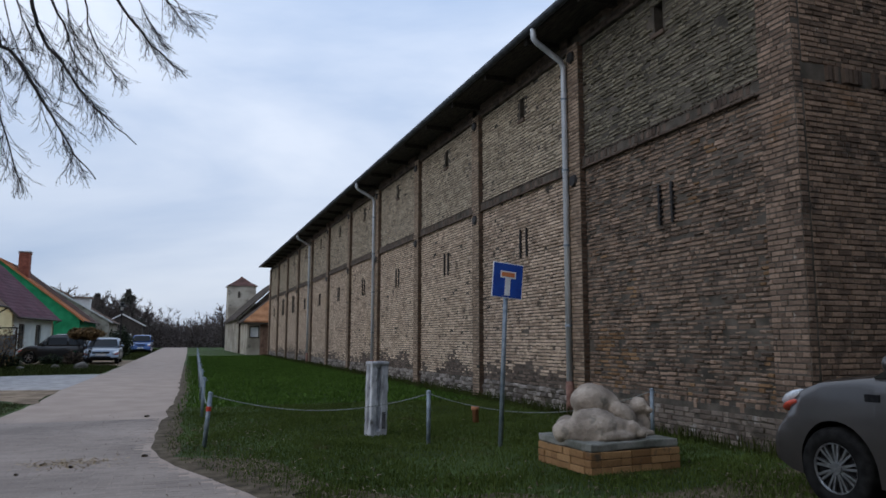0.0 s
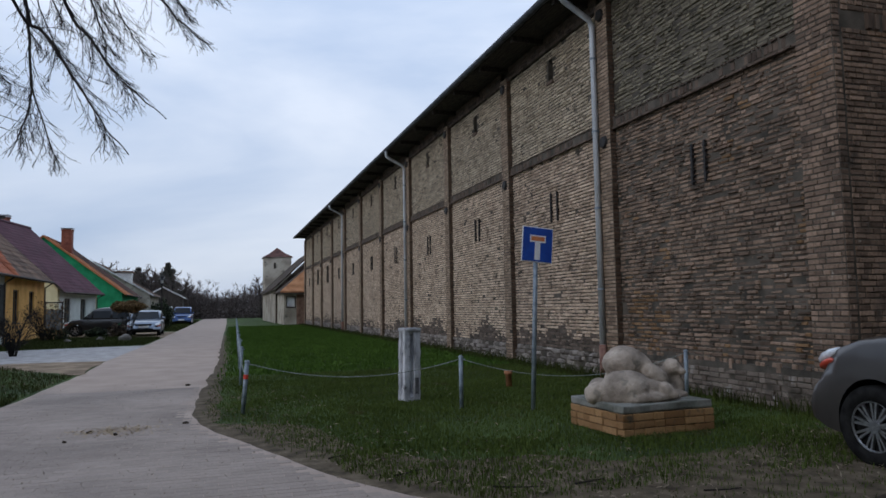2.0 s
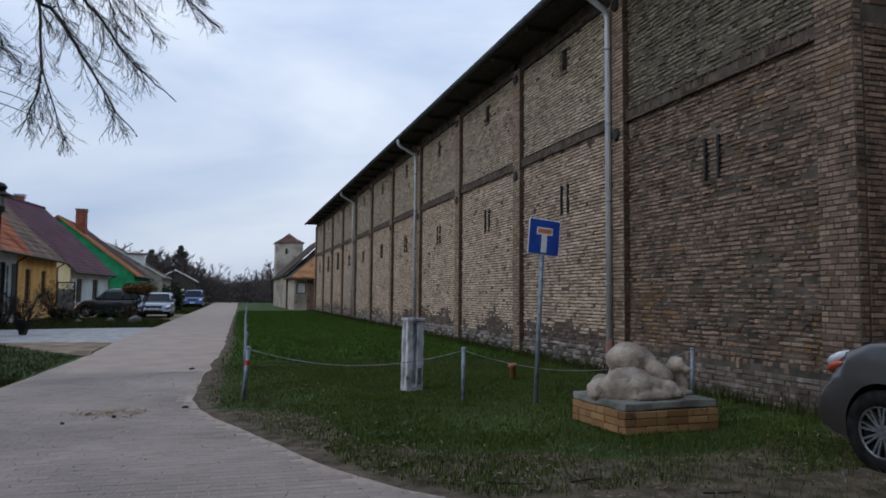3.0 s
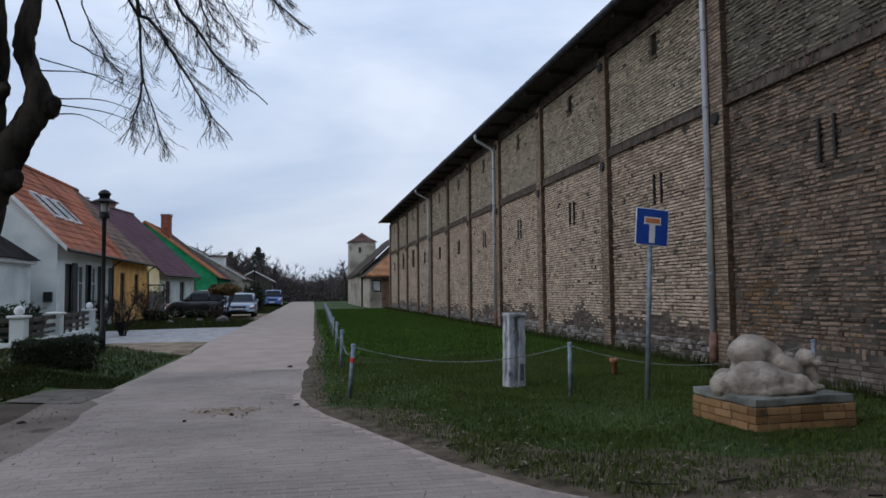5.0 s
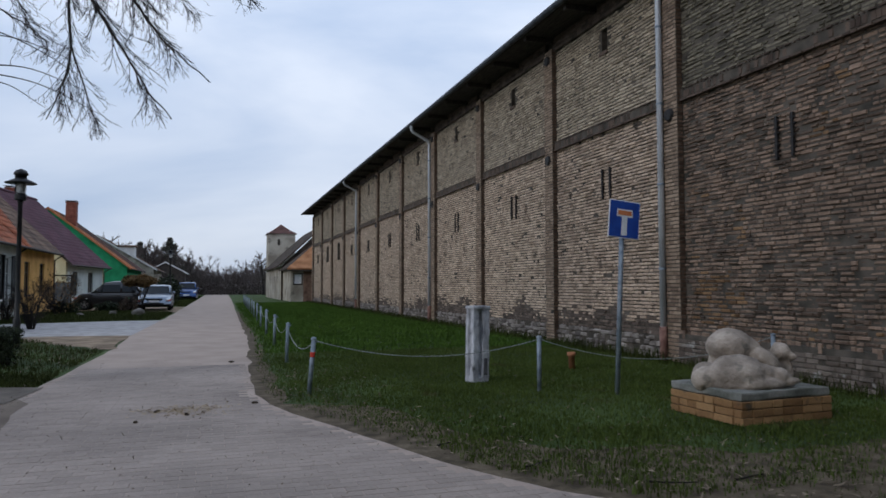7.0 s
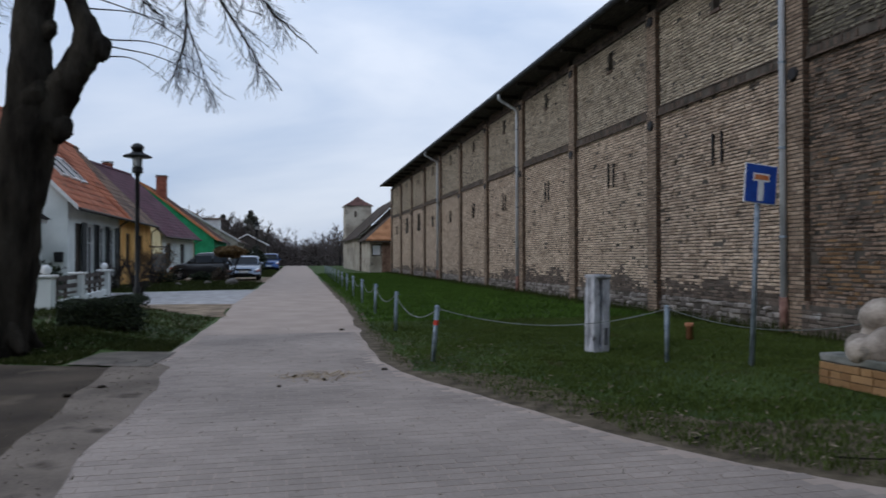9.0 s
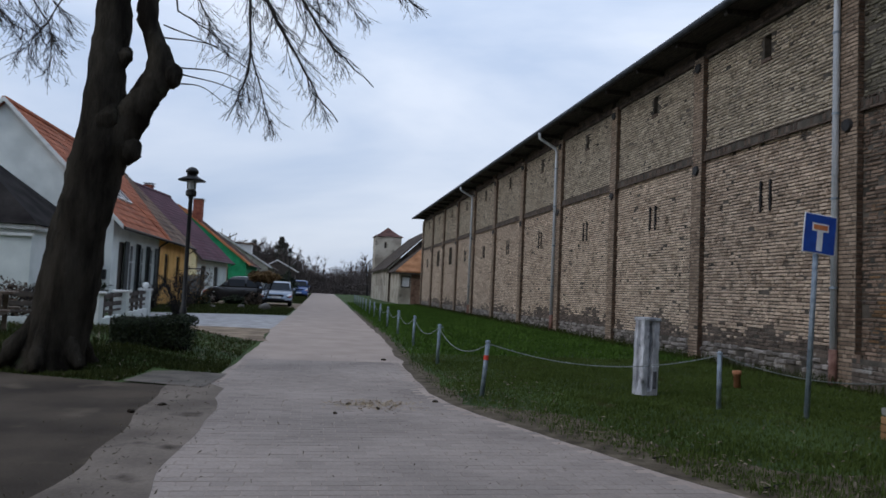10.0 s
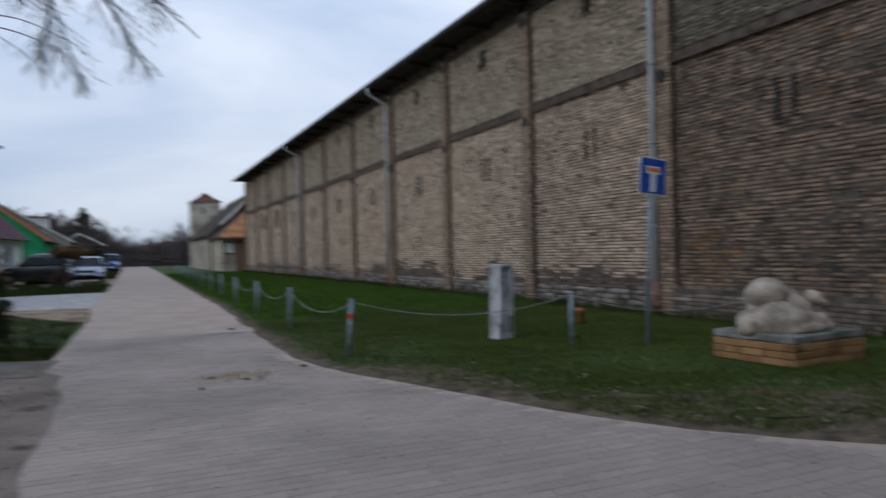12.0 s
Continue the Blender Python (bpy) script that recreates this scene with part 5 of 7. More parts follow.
shed = house("shed", "dark brown timber shed with shallow tile roof", -4.9, 105.0, 110.0, 5.0, 3.3, 4.6, TRIMD, [(105.0, 110.0, TILE_BROWN)], (), 0.5, verge=TRIMW)

# low white outbuilding beside the big tree
ob_ = thing("outbuilding", "low white outbuilding with a dark hipped roof", "outbuilding")
part("wall", holed(lambda u, v, d: (u, 21.8 + d, v), -17.7, -9.6, 0, 2.43, 0.3, [(-11.7, -10.6, 0.65, 1.87)]), RENDER_WHITE, ob_)
part("side_wall", boxes(((-9.9, 22.1, 0), (-9.6, 26.6, 2.43))), RENDER_WHITE, ob_)
part("cornice", boxes(((-17.8, 21.62, 2.43), (-9.45, 26.7, 2.56)), ((-17.8, 21.68, 2.24), (-9.54, 21.8, 2.33)), bevel=0.015), TRIMW, ob_)
bm = bmesh.new()
lo = [bm.verts.new(p) for p in ((-17.9, 21.5, 2.57), (-9.35, 21.5, 2.57), (-9.35, 26.8, 2.57), (-17.9, 26.8, 2.57))]
hi = [bm.verts.new(p) for p in ((-14.8, 23.9, 5.05), (-12.4, 23.9, 5.05), (-12.4, 24.5, 5.05), (-14.8, 24.5, 5.05))]
for i in range(4):
    bm.faces.new((lo[i], lo[(i + 1) % 4], hi[(i + 1) % 4], hi[i]))
bm.faces.new(hi)
bm.faces.new(lo[::-1])
part("roof", bm, TILE_DARK, ob_, "dark hipped roof")
part("window", boxes(((-11.7, 21.9, 0.65), (-11.62, 21.97, 1.87)), ((-10.68, 21.9, 0.65), (-10.6, 21.97, 1.87)), ((-11.62, 21.9, 1.79), (-10.68, 21.97, 1.87)), ((-11.62, 21.9, 0.65), (-10.68, 21.97, 0.73))), TRIMD, ob_)
part("pane", boxes(((-11.62, 21.93, 0.73), (-10.68, 21.94, 1.79))), PANE, ob_)

# garden wall with ball-topped pillars
def gate_pillar(x, y, h, ball):
    p = thing("gate_pillar", "white garden pillar with a " + ("stone ball" if ball else "flat cap"), "pillar", pose(x, y, bank_height(x, y) - 0.01), "pillars of the garden wall")
    part("shaft", boxes(((-0.15, -0.15, 0), (0.15, 0.15, h)), bevel=0.015), RENDER_WHITE, p)
    part("cap", boxes(((-0.20, -0.20, h), (0.20, 0.20, h + 0.06)), bevel=0.02), TRIMW, p)
    if ball:
        bm = bmesh.new()
        lump(bm, (0, 0, h + 0.16), (0.11, 0.11, 0.11))
        part("ball", bm, TRIMW, p, "", True)


WALLRUN = [(-6.65, 17.4), (-6.87, 20.5), (-7.29, 25.0)]
for k, (x, y) in enumerate(WALLRUN):
    gate_pillar(x, y, 0.88 - bank_height(x, y), k != 1)
gw = thing("garden_wall", "low white garden wall with dark railings", "garden wall")
for (x0, y0), (x1, y1) in list(zip(WALLRUN, WALLRUN[1:])) + [((-9.6, 17.4), WALLRUN[0])]:
    d = Vector((x1 - x0, y1 - y0, 0))
    m = Matrix.Translation((x0, y0, 0.06)) @ Matrix.Rotation(math.atan2(d.y, d.x), 4, "Z")
    bm = bmesh.new()
    box(bm, (0.15, -0.1, -0.2), (d.length - 0.15, 0.1, 0.26), 0.01, m)
    part("base", bm, RENDER_WHITE, gw)
    for z, h in ((0.36, 0.05), (0.50, 0.10), (0.70, 0.10)):
        bm = bmesh.new()
        box(bm, (0.15, -0.025, z), (d.length - 0.15, 0.025, z + h), 0.006, m)
        part("rail", bm, TRIMD, gw)
    for q in range(1, int(d.length / 0.9)):
        bm = bmesh.new()
        box(bm, (q * 0.9 - 0.03, -0.04, 0.26), (q * 0.9 + 0.03, 0.04, 0.82), 0.006, m)
        part("railing_post", bm, TRIMD, gw)

# street lamps
def street_lamp(x, y, s=1.0):
    l = thing("street_lamp", "black park street lamp with a wide flat hood", "street lamp", pose(x, y, bank_height(x, y) - 0.01) @ Matrix.Scale(s, 4), "street lamps")
    bm = bmesh.new()
    lathe(bm, [(0.075, 0), (0.075, 0.55), (0.05, 0.60), (0.045, 3.02), (0.06, 3.04), (0.06, 3.08)], 14)
    part("pole", bm, BLACKM, l, "", True)
    bm = bmesh.new()
    lathe(bm, [(0.10, 3.08), (0.115, 3.10), (0.115, 3.20), (0.09, 3.22)], 16)
    part("collar", bm, BLACKM, l)
    bm = bmesh.new()
    lathe(bm, [(0.085, 3.22), (0.10, 3.26), (0.105, 3.42), (0.09, 3.45)], 16)
    part("lantern_glass", bm, FROST, l, "clear lantern glass", True)
    bm = bmesh.new()
    lathe(bm, [(0.30, 3.435), (0.305, 3.45), (0.16, 3.52), (0.12, 3.54), (0.11, 3.56)], 24)
    part("hood", bm, BLACKM, l, "wide flat hood", True)
    bm = bmesh.new()
    lathe(bm, [(0.115, 3.56), (0.115, 3.61), (0.14, 3.62), (0.14, 3.66), (0.09, 3.72), (0.02, 3.75)], 16)
    part("finial", bm, BLACKM, l, "", True)
    for k in range(4):
        a = math.pi / 4 + k * math.pi / 2
        bm = bmesh.new()
        tube(bm, [(0.108 * math.cos(a), 0.108 * math.sin(a), 3.2), (0.112 * math.cos(a), 0.112 * math.sin(a), 3.46)], 0.007, 5)
        part("cage_bar", bm, BLACKM, l)
    return l


street_lamp(-4.545, 15.9, 0.90)
street_lamp(-3.75, 50.5)

# wooden gate between the houses
GATEW = surface("dark_weathered_boards", (0.045, 0.028, 0.02), (0.11, 0.07, 0.05), 3, 0.85, 0.4, 40, objvar=0.5)
gate = thing("wooden_gate", "dark brown board gate between two houses", "gate")
for k in range(14):
    part("board", boxes(((-12.45 + k * 0.2, 46.0, -0.03), (-12.27 + k * 0.2, 46.03, 1.62)), bevel=0.004), GATEW, gate)
for z in (0.4, 1.2):
    part("rail", boxes(((-12.45, 46.035, z), (-9.65, 46.08, z + 0.09))), GATEW, gate)
gp = thing("metal_gate", "grey sheet metal gate with a raised top bar", "gate")
part("panel", boxes(((-9.6, 45.5, 0.0), (-8.72, 45.54, 1.55)), bevel=0.006), surface("grey_sheet", (0.10, 0.115, 0.13), (0.18, 0.20, 0.22), 3, 0.6, 0.1, 40), gp)
for x in (-9.6, -8.72):
    part("post", boxes(((x - 0.035, 45.49, 0), (x + 0.035, 45.55, 2.0))), BLACKM, gp)
part("top_bar", boxes(((-9.64, 45.5, 1.92), (-8.68, 45.54, 1.99))), BLACKM, gp)

# picnic table
WOODT = surface("weathered_table_wood", (0.07, 0.05, 0.038), (0.17, 0.125, 0.095), 2, 0.85, 0.4, 40, stretch=(3, 0.5, 3))
tb = thing("picnic_table", "weathered wooden picnic table with benches", "table", pose(-8.0, 14.3, 0.19, 0, 0, 15))
for k in range(5):
    part("tabletop_board", boxes(((-0.9, -0.38 + k * 0.155, 0.70), (0.9, -0.24 + k * 0.155, 0.74)), bevel=0.005), WOODT, tb)
for s in (-1, 1):
    part("bench", boxes(((-0.9, s * 0.72 - 0.13, 0.40), (0.9, s * 0.72 + 0.13, 0.44)), bevel=0.006), WOODT, tb)
    part("leg", boxes(((s * 0.7 - 0.04, -0.5, 0), (s * 0.7 + 0.04, -0.42, 0.7)), ((s * 0.7 - 0.04, 0.42, 0), (s * 0.7 + 0.04, 0.5, 0.7)), ((s * 0.7 - 0.035, -0.85, 0.32), (s * 0.7 + 0.035, 0.85, 0.40))), WOODT, tb)

# farm annex and tower beyond the barn
ax = thing("farm_annex", "low rendered farm annex with a rust-orange tile roof", "farm building")
part("wall", holed(lambda u, v, d: (u, 64.0 + d, v), 5.35, 12.0, 0, 2.85, 0.35, [(5.62, 6.3, 1.55, 2.4)]), RENDER_OLD, ax)
part("side_wall", boxes(((5.35, 64.35, 0), (5.7, 72.0, 2.85))), RENDER_OLD, ax)
part("window", boxes(((5.62, 64.1, 1.55), (6.3, 64.16, 2.4)), bevel=0.02), PAINT_WHITE, ax, "white boarded window")
part("window_frame", boxes(((5.54, 63.95, 1.47), (5.62, 63.995, 2.48)), ((6.3, 63.95, 1.47), (6.38, 63.995, 2.48)), ((5.62, 63.95, 2.4), (6.3, 63.995, 2.48)), ((5.62, 63.95, 1.47), (6.3, 63.995, 1.55))), TRIMD, ax)
def slope_roof(parent, pts, mat, t=0.15, label=""):
    bm = bmesh.new()
    lo_ = [bm.verts.new(p) for p in pts]
    hi_ = [bm.verts.new((p[0], p[1], p[2] + t)) for p in pts]
    n = len(pts)
    bm.faces.new(lo_[::-1])
    bm.faces.new(hi_)
    for i in range(n):
        bm.faces.new((lo_[i], lo_[(i + 1) % n], hi_[(i + 1) % n], hi_[i]))
    bmesh.ops.recalc_face_normals(bm, faces=bm.faces)
    return part("roof", bm, mat, parent, label)


TILE_OLD = surface("mossy_dark_tiles", (0.030, 0.024, 0.020), (0.085, 0.064, 0.05), 1.2, 0.92, 0.3, 14, spec=0.1)
TILE_RUST = surface("rust_orange_tiles", (0.24, 0.10, 0.04), (0.40, 0.19, 0.085), 1.2, 0.88, 0.4, 14)
slope_roof(ax, [(5.0, 63.6, 2.8), (12.0, 63.6, 2.8), (12.0, 68.5, 5.4), (8.2, 68.5, 5.4)], TILE_RUST, 0.12, "rust-orange hipped roof")
slope_roof(ax, [(5.0, 63.6, 2.8), (8.2, 68.5, 5.4), (8.2, 72.0, 5.4), (5.0, 72.0, 2.8)], TILE_OLD, 0.12)
part("brick_panel", boxes(((6.45, 63.96, 0), (12.0, 63.998, 2.66))), surface("dull_red_brick", (0.12, 0.07, 0.05), (0.26, 0.16, 0.115), 3, 0.9, 0.5, 14), ax, "dull red brick infill")
part("fascia", boxes(((5.0, 63.5, 2.68), (12.0, 63.6, 2.8))), TRIMD, ax)
st = thing("stable", "long stained farm stable with a dark sagging tile roof", "farm building")
part("wall", holed(lambda u, v, d: (5.2 + d, u, v), 72.0, 92.0, 0, 3.3, 0.4, [(75, 75.7, 1.6, 2.4), (79, 79.7, 1.6, 2.4), (83, 83.7, 1.6, 2.4), (87, 87.7, 1.6, 2.4)]), RENDER_OLD, st)
part("backing", boxes(((5.61, 72.0, 0), (5.75, 92.0, 3.3))), TRIMD, st)
slope_roof(st, [(4.85, 71.0, 3.2), (4.85, 92.2, 3.2), (9.6, 92.2, 7.6), (9.6, 71.0, 7.6)], TILE_OLD, 0.15, "dark tile roof")
bm = bmesh.new()
e = [[bm.verts.new((x, y, z)) for x, z in ((5.2, 0), (5.2, 3.3), (9.6, 7.55), (13.5, 3.9), (13.5, 0))] for y in (71.2, 71.6)]
for i in range(5):
    bm.faces.new((e[0][i], e[0][(i + 1) % 5], e[1][(i + 1) % 5], e[1][i]))
bm.faces.new(e[0])
bm.faces.new(e[1][::-1])
bmesh.ops.recalc_face_normals(bm, faces=bm.faces)
part("gable", bm, TILE_OLD, st, "dark tile-hung gable")
tw = thing("tower", "pale stained square tower with a red-brown pyramid roof", "tower")
part("wall", holed(lambda u, v, d: (u, 92.4 + d, v), 5.42, 8.75, 0, 8.1, 0.4, [(6.55, 6.85, 6.5, 7.3)]), RENDER_OLD, tw)
part("side_wall", boxes(((5.42, 92.8, 0), (5.82, 96.2, 8.1)), ((8.35, 92.8, 0), (8.75, 96.2, 8.1)), ((5.82, 95.8, 0), (8.35, 96.2, 8.1))), RENDER_OLD, tw)
part("window", boxes(((6.55, 92.65, 6.5), (6.85, 92.7, 7.3))), TRIMD, tw)
bm = bmesh.new()
b_ = [bm.verts.new(p) for p in ((5.22, 92.2, 8.0), (8.98, 92.2, 8.0), (8.98, 96.4, 8.0), (5.22, 96.4, 8.0))]
m_ = [bm.verts.new((7.1 + (v.co.x - 7.1) * 0.52, 94.3 + (v.co.y - 94.3) * 0.52, 8.55)) for v in b_]
t_ = bm.verts.new((7.1, 94.3, 9.35))
for i in range(4):
    bm.faces.new((b_[i], b_[(i + 1) % 4], m_[(i + 1) % 4], m_[i]))
    bm.faces.new((m_[i], m_[(i + 1) % 4], t_))
bm.faces.new(b_[::-1])
part("roof", bm, surface("red_brown_tower_tiles", (0.055, 0.026, 0.022), (0.11, 0.05, 0.04), 1.5, 0.85, 0.3, 14), tw, "flared pyramid roof")

# ---------------------------------------------------------------- trees and shrubs
BARK = surface("dark_lime_bark", (0.012, 0.010, 0.008), (0.046, 0.040, 0.031), 3.0, 0.97, 1.0, 26, stretch=(1.6, 1.6, 0.35), bump_dist=0.04, spec=0.05, spots=[((0.045, 0.052, 0.032), 2.2, 0.64)])
TWIG = surface("bare_twigs", (0.007, 0.006, 0.006), (0.022, 0.018, 0.016), 3, 0.9, 0, 30)
FARTWIG = surface("far_bare_crowns", (0.055, 0.045, 0.042), (0.115, 0.094, 0.085), 0.25, 0.95, 0, 4, island=0.5, ramp=(0.1, 0.9))
PINE = surface("dark_conifer", (0.05, 0.05, 0.042), (0.095, 0.092, 0.072), 0.8, 0.9, 0, 6, island=0.5)
LEAFD = surface("evergreen_leaves", (0.010, 0.016, 0.008), (0.032, 0.044, 0.019), 3, 0.8, 0, 20, island=0.6)
LEAFB = surface("brown_winter_shrub", (0.085, 0.050, 0.022), (0.23, 0.145, 0.065), 3, 0.9, 0, 20, island=0.6)
LEAFR = surface("dry_shrub_twigs", (0.05, 0.036, 0.028), (0.13, 0.095, 0.07), 3, 0.9, 0, 20, island=0.6)


class Sticks:
    """Gathers tapered bent sticks into one mesh."""

    def __init__(self, seed):
        self.V, self.F, self.r = [], [], np.random.default_rng(seed)

    def add(self, pts, r0, r1, sides=3):
        n = len(pts)
        o = len(self.V)
        prev = None
        for i, p in enumerate(pts):
            d = (pts[min(i + 1, n - 1)] - pts[max(i - 1, 0)])
            d = d.normalized() if d.length > 1e-6 else Vector((0, 0, 1))
            s = d.cross(Vector((0.3, 0.9, 0.31))).normalized()
            u = d.cross(s)
            r = r0 + (r1 - r0) * i / (n - 1)
            for k in range(sides):
                a = 2 * math.pi * k / sides
                q = p + (s * math.cos(a) + u * math.sin(a)) * r
                self.V.append((q.x, q.y, q.z))
            if i:
                for k in range(sides):
                    k2 = (k + 1) % sides
                    self.F.append((o + (i - 1) * sides + k, o + (i - 1) * sides + k2, o + i * sides + k2, o + i * sides + k))

    def rv(self, s=1.0):
        return Vector(self.r.normal(0, s, 3))

    def bend(self, p, d, length, n, wob, pull):
        """A wandering line from p along d; pull is added to its direction at each step."""
        pts, d = [p.copy()], d.normalized()
        for _ in range(n):
            d = (d + self.rv(wob) + pull).normalized()
            pts.append(pts[-1] + d * length / n)
        return pts

    def spray(self, pts, r0, level, length, every, pull, spread=0.8, out=None):
        """Side shoots along a line, and shoots of those in turn."""
        n = len(pts)
        for i in range(1, n):
            d = (pts[i] - pts[i - 1]).normalized()
            for _ in range(every if i < n - 1 else every + 1):
                if self.r.random() < (0.0, 0.62, 0.42, 0.2)[level]:
                    continue
                side = self.rv(1.0)
                side = (side - d * side.dot(d)).normalized()
                dd = (d + side * self.r.uniform(0.35, spread) + (out or Vector()) * 0.2).normalized()
                ln = length * self.r.uniform(0.45, 1.1) * (1.0 - 0.45 * i / n)
                p = pts[i - 1].lerp(pts[i], self.r.random())
                q = self.bend(p, dd, ln, 6 if level > 1 else 4, 0.09, pull)
                self.add(q, max(r0, 0.0052), max(r0 * 0.45, 0.0036), 3)
                if level > 1:
                    self.spray(q, r0 * 0.6, level - 1, length * 0.5, 1 if level == 3 else 2, pull * 0.8, spread, out)


def smooth_line(pts, per=5):
    """Catmull-Rom through points."""
    P = [Vector(p) for p in pts]
    P = [2 * P[0] - P[1]] + P + [2 * P[-1] - P[-2]]
    out = []
    for i in range(1, len(P) - 2):
        for k in range(per):
            t = k / per
            out.append(0.5 * (2 * P[i] + (P[i + 1] - P[i - 1]) * t + (2 * P[i - 1] - 5 * P[i] + 4 * P[i + 1] - P[i + 2]) * t * t + (3 * P[i] - P[i - 1] - 3 * P[i + 1] + P[i + 2]) * t ** 3))
    return out + [P[-2]]


def limb(bm, pts, radii, sides=16, rough=0.03):
    line = smooth_line(pts, 5)
    rr = np.interp(np.linspace(0, 1, len(line)), np.linspace(0, 1, len(radii)), radii)
    tube(bm, line, list(rr), sides)


TY = 12.3
EYE_SIDE = Vector((-1.86, 0.87, 1.28))
TM = Matrix.Translation(EYE_SIDE + Vector((-0.19, 0, 0))) @ Matrix.Scale(0.904, 4) @ Matrix.Translation(-EYE_SIDE)
tree = thing("lime_tree", "big old bare lime tree with pollarded forked trunk", "tree")
bm = bmesh.new()
limb(bm, [(-5.58, TY, -0.15), (-5.55, TY, 0.12), (-5.46, TY, 0.55), (-5.30, TY, 1.9), (-5.10, TY, 3.15), (-5.08, TY + 0.05, 4.4), (-5.06, TY + 0.1, 5.6), (-5.2, TY + 0.3, 7.4), (-5.1, TY + 0.6, 9.5)],
     [0.55, 0.48, 0.42, 0.38, 0.37, 0.27, 0.235, 0.18, 0.10], 22)
for k in range(7):
    a = k * 0.9 + 0.3
    limb(bm, [(-5.56 + 0.2 * math.cos(a), TY + 0.2 * math.sin(a), 0.6), (-5.6 + 0.5 * math.cos(a), TY + 0.5 * math.sin(a), 0.14), (-5.6 + 0.66 * math.cos(a), TY + 0.66 * math.sin(a), -0.1)], [0.15, 0.13, 0.05], 8)
limb(bm, [(-5.1, TY, 2.7), (-4.86, TY, 3.35), (-4.45, TY - 0.02, 4.1), (-4.30, TY, 4.5), (-4.44, TY + 0.05, 5.0), (-4.56, TY + 0.1, 5.6), (-4.4, TY + 0.5, 7.0), (-3.9, TY + 1.2, 8.6)],
     [0.30, 0.27, 0.22, 0.215, 0.165, 0.15, 0.12, 0.07], 16)
for c, r in (((-4.17, TY, 4.42), 0.19), ((-4.68, TY - 0.05, 3.18), 0.18), ((-4.84, TY - 0.03, 4.62), 0.13), ((-4.98, TY - 0.15, 3.6), 0.2)):
    lump(bm, c, (r, r, r * 1.3), (0, 20, 0), sub=3)
    for q in range(5):
        lump(bm, Vector(c) + noise.random_unit_vector() * r * 0.75, (r * 0.45, r * 0.45, r * 0.5), sub=2)
bmesh.ops.transform(bm, matrix=TM, verts=bm.verts)
bmesh.ops.subdivide_edges(bm, edges=[e for e in bm.edges if e.calc_length() > 0.12], cuts=1)
for v in bm.verts:
    v.co += noise.noise_vector(Vector((v.co.x * 5, v.co.y * 5, v.co.z * 2.2))) * 0.05 + noise.noise_vector(v.co * 13) * 0.036
part("trunk", bm, BARK, tree, "thick forked trunk with knobs and dark bark", True)
sk = Sticks(5)


def droop(k, p, d, length, n, lift):
    """A thin shoot that hangs from p along d and sweeps outward at its tip."""
    pts, d = [p.copy()], d.normalized()
    for i in range(n):
        t = i / n
        d = (d + k.rv(0.05) + Vector((0, 0, -0.15)) * (1 - t) + lift * t).normalized()
        pts.append(pts[-1] + d * length / n)
    return pts


def shoots(k, line, r, length, count, level):
    """Shoots along a bough, nearly in its own direction, with finer ones in turn."""
    for c in range(count):
        f = 0.10 + 0.90 * (c + k.r.random()) / count
        i = min(int(f * (len(line) - 1)), len(line) - 2)
        p = line[i].lerp(line[i + 1], f * (len(line) - 1) - i)
        d = (line[i + 1] - line[i]).normalized()
        side = k.rv(1.0)
        side = (side - d * side.dot(d)).normalized()
        side.y *= 0.7
        ln = length * k.r.uniform(0.4, 1.15) * (1.15 - 0.72 * f)
        sweep = Vector((0.17 if side.x > -0.45 else -0.15, k.r.normal(0, 0.05), 0.06))
        q = droop(k, p, d + side * k.r.uniform(0.3, 0.85), ln, 7, sweep)
        k.add(q, r, max(r * 0.45, 0.0024), 3)
        if level:
            shoots(k, q, max(r * 0.6, 0.0030), length * 0.42, 4 if level == 2 else 2, level - 1)


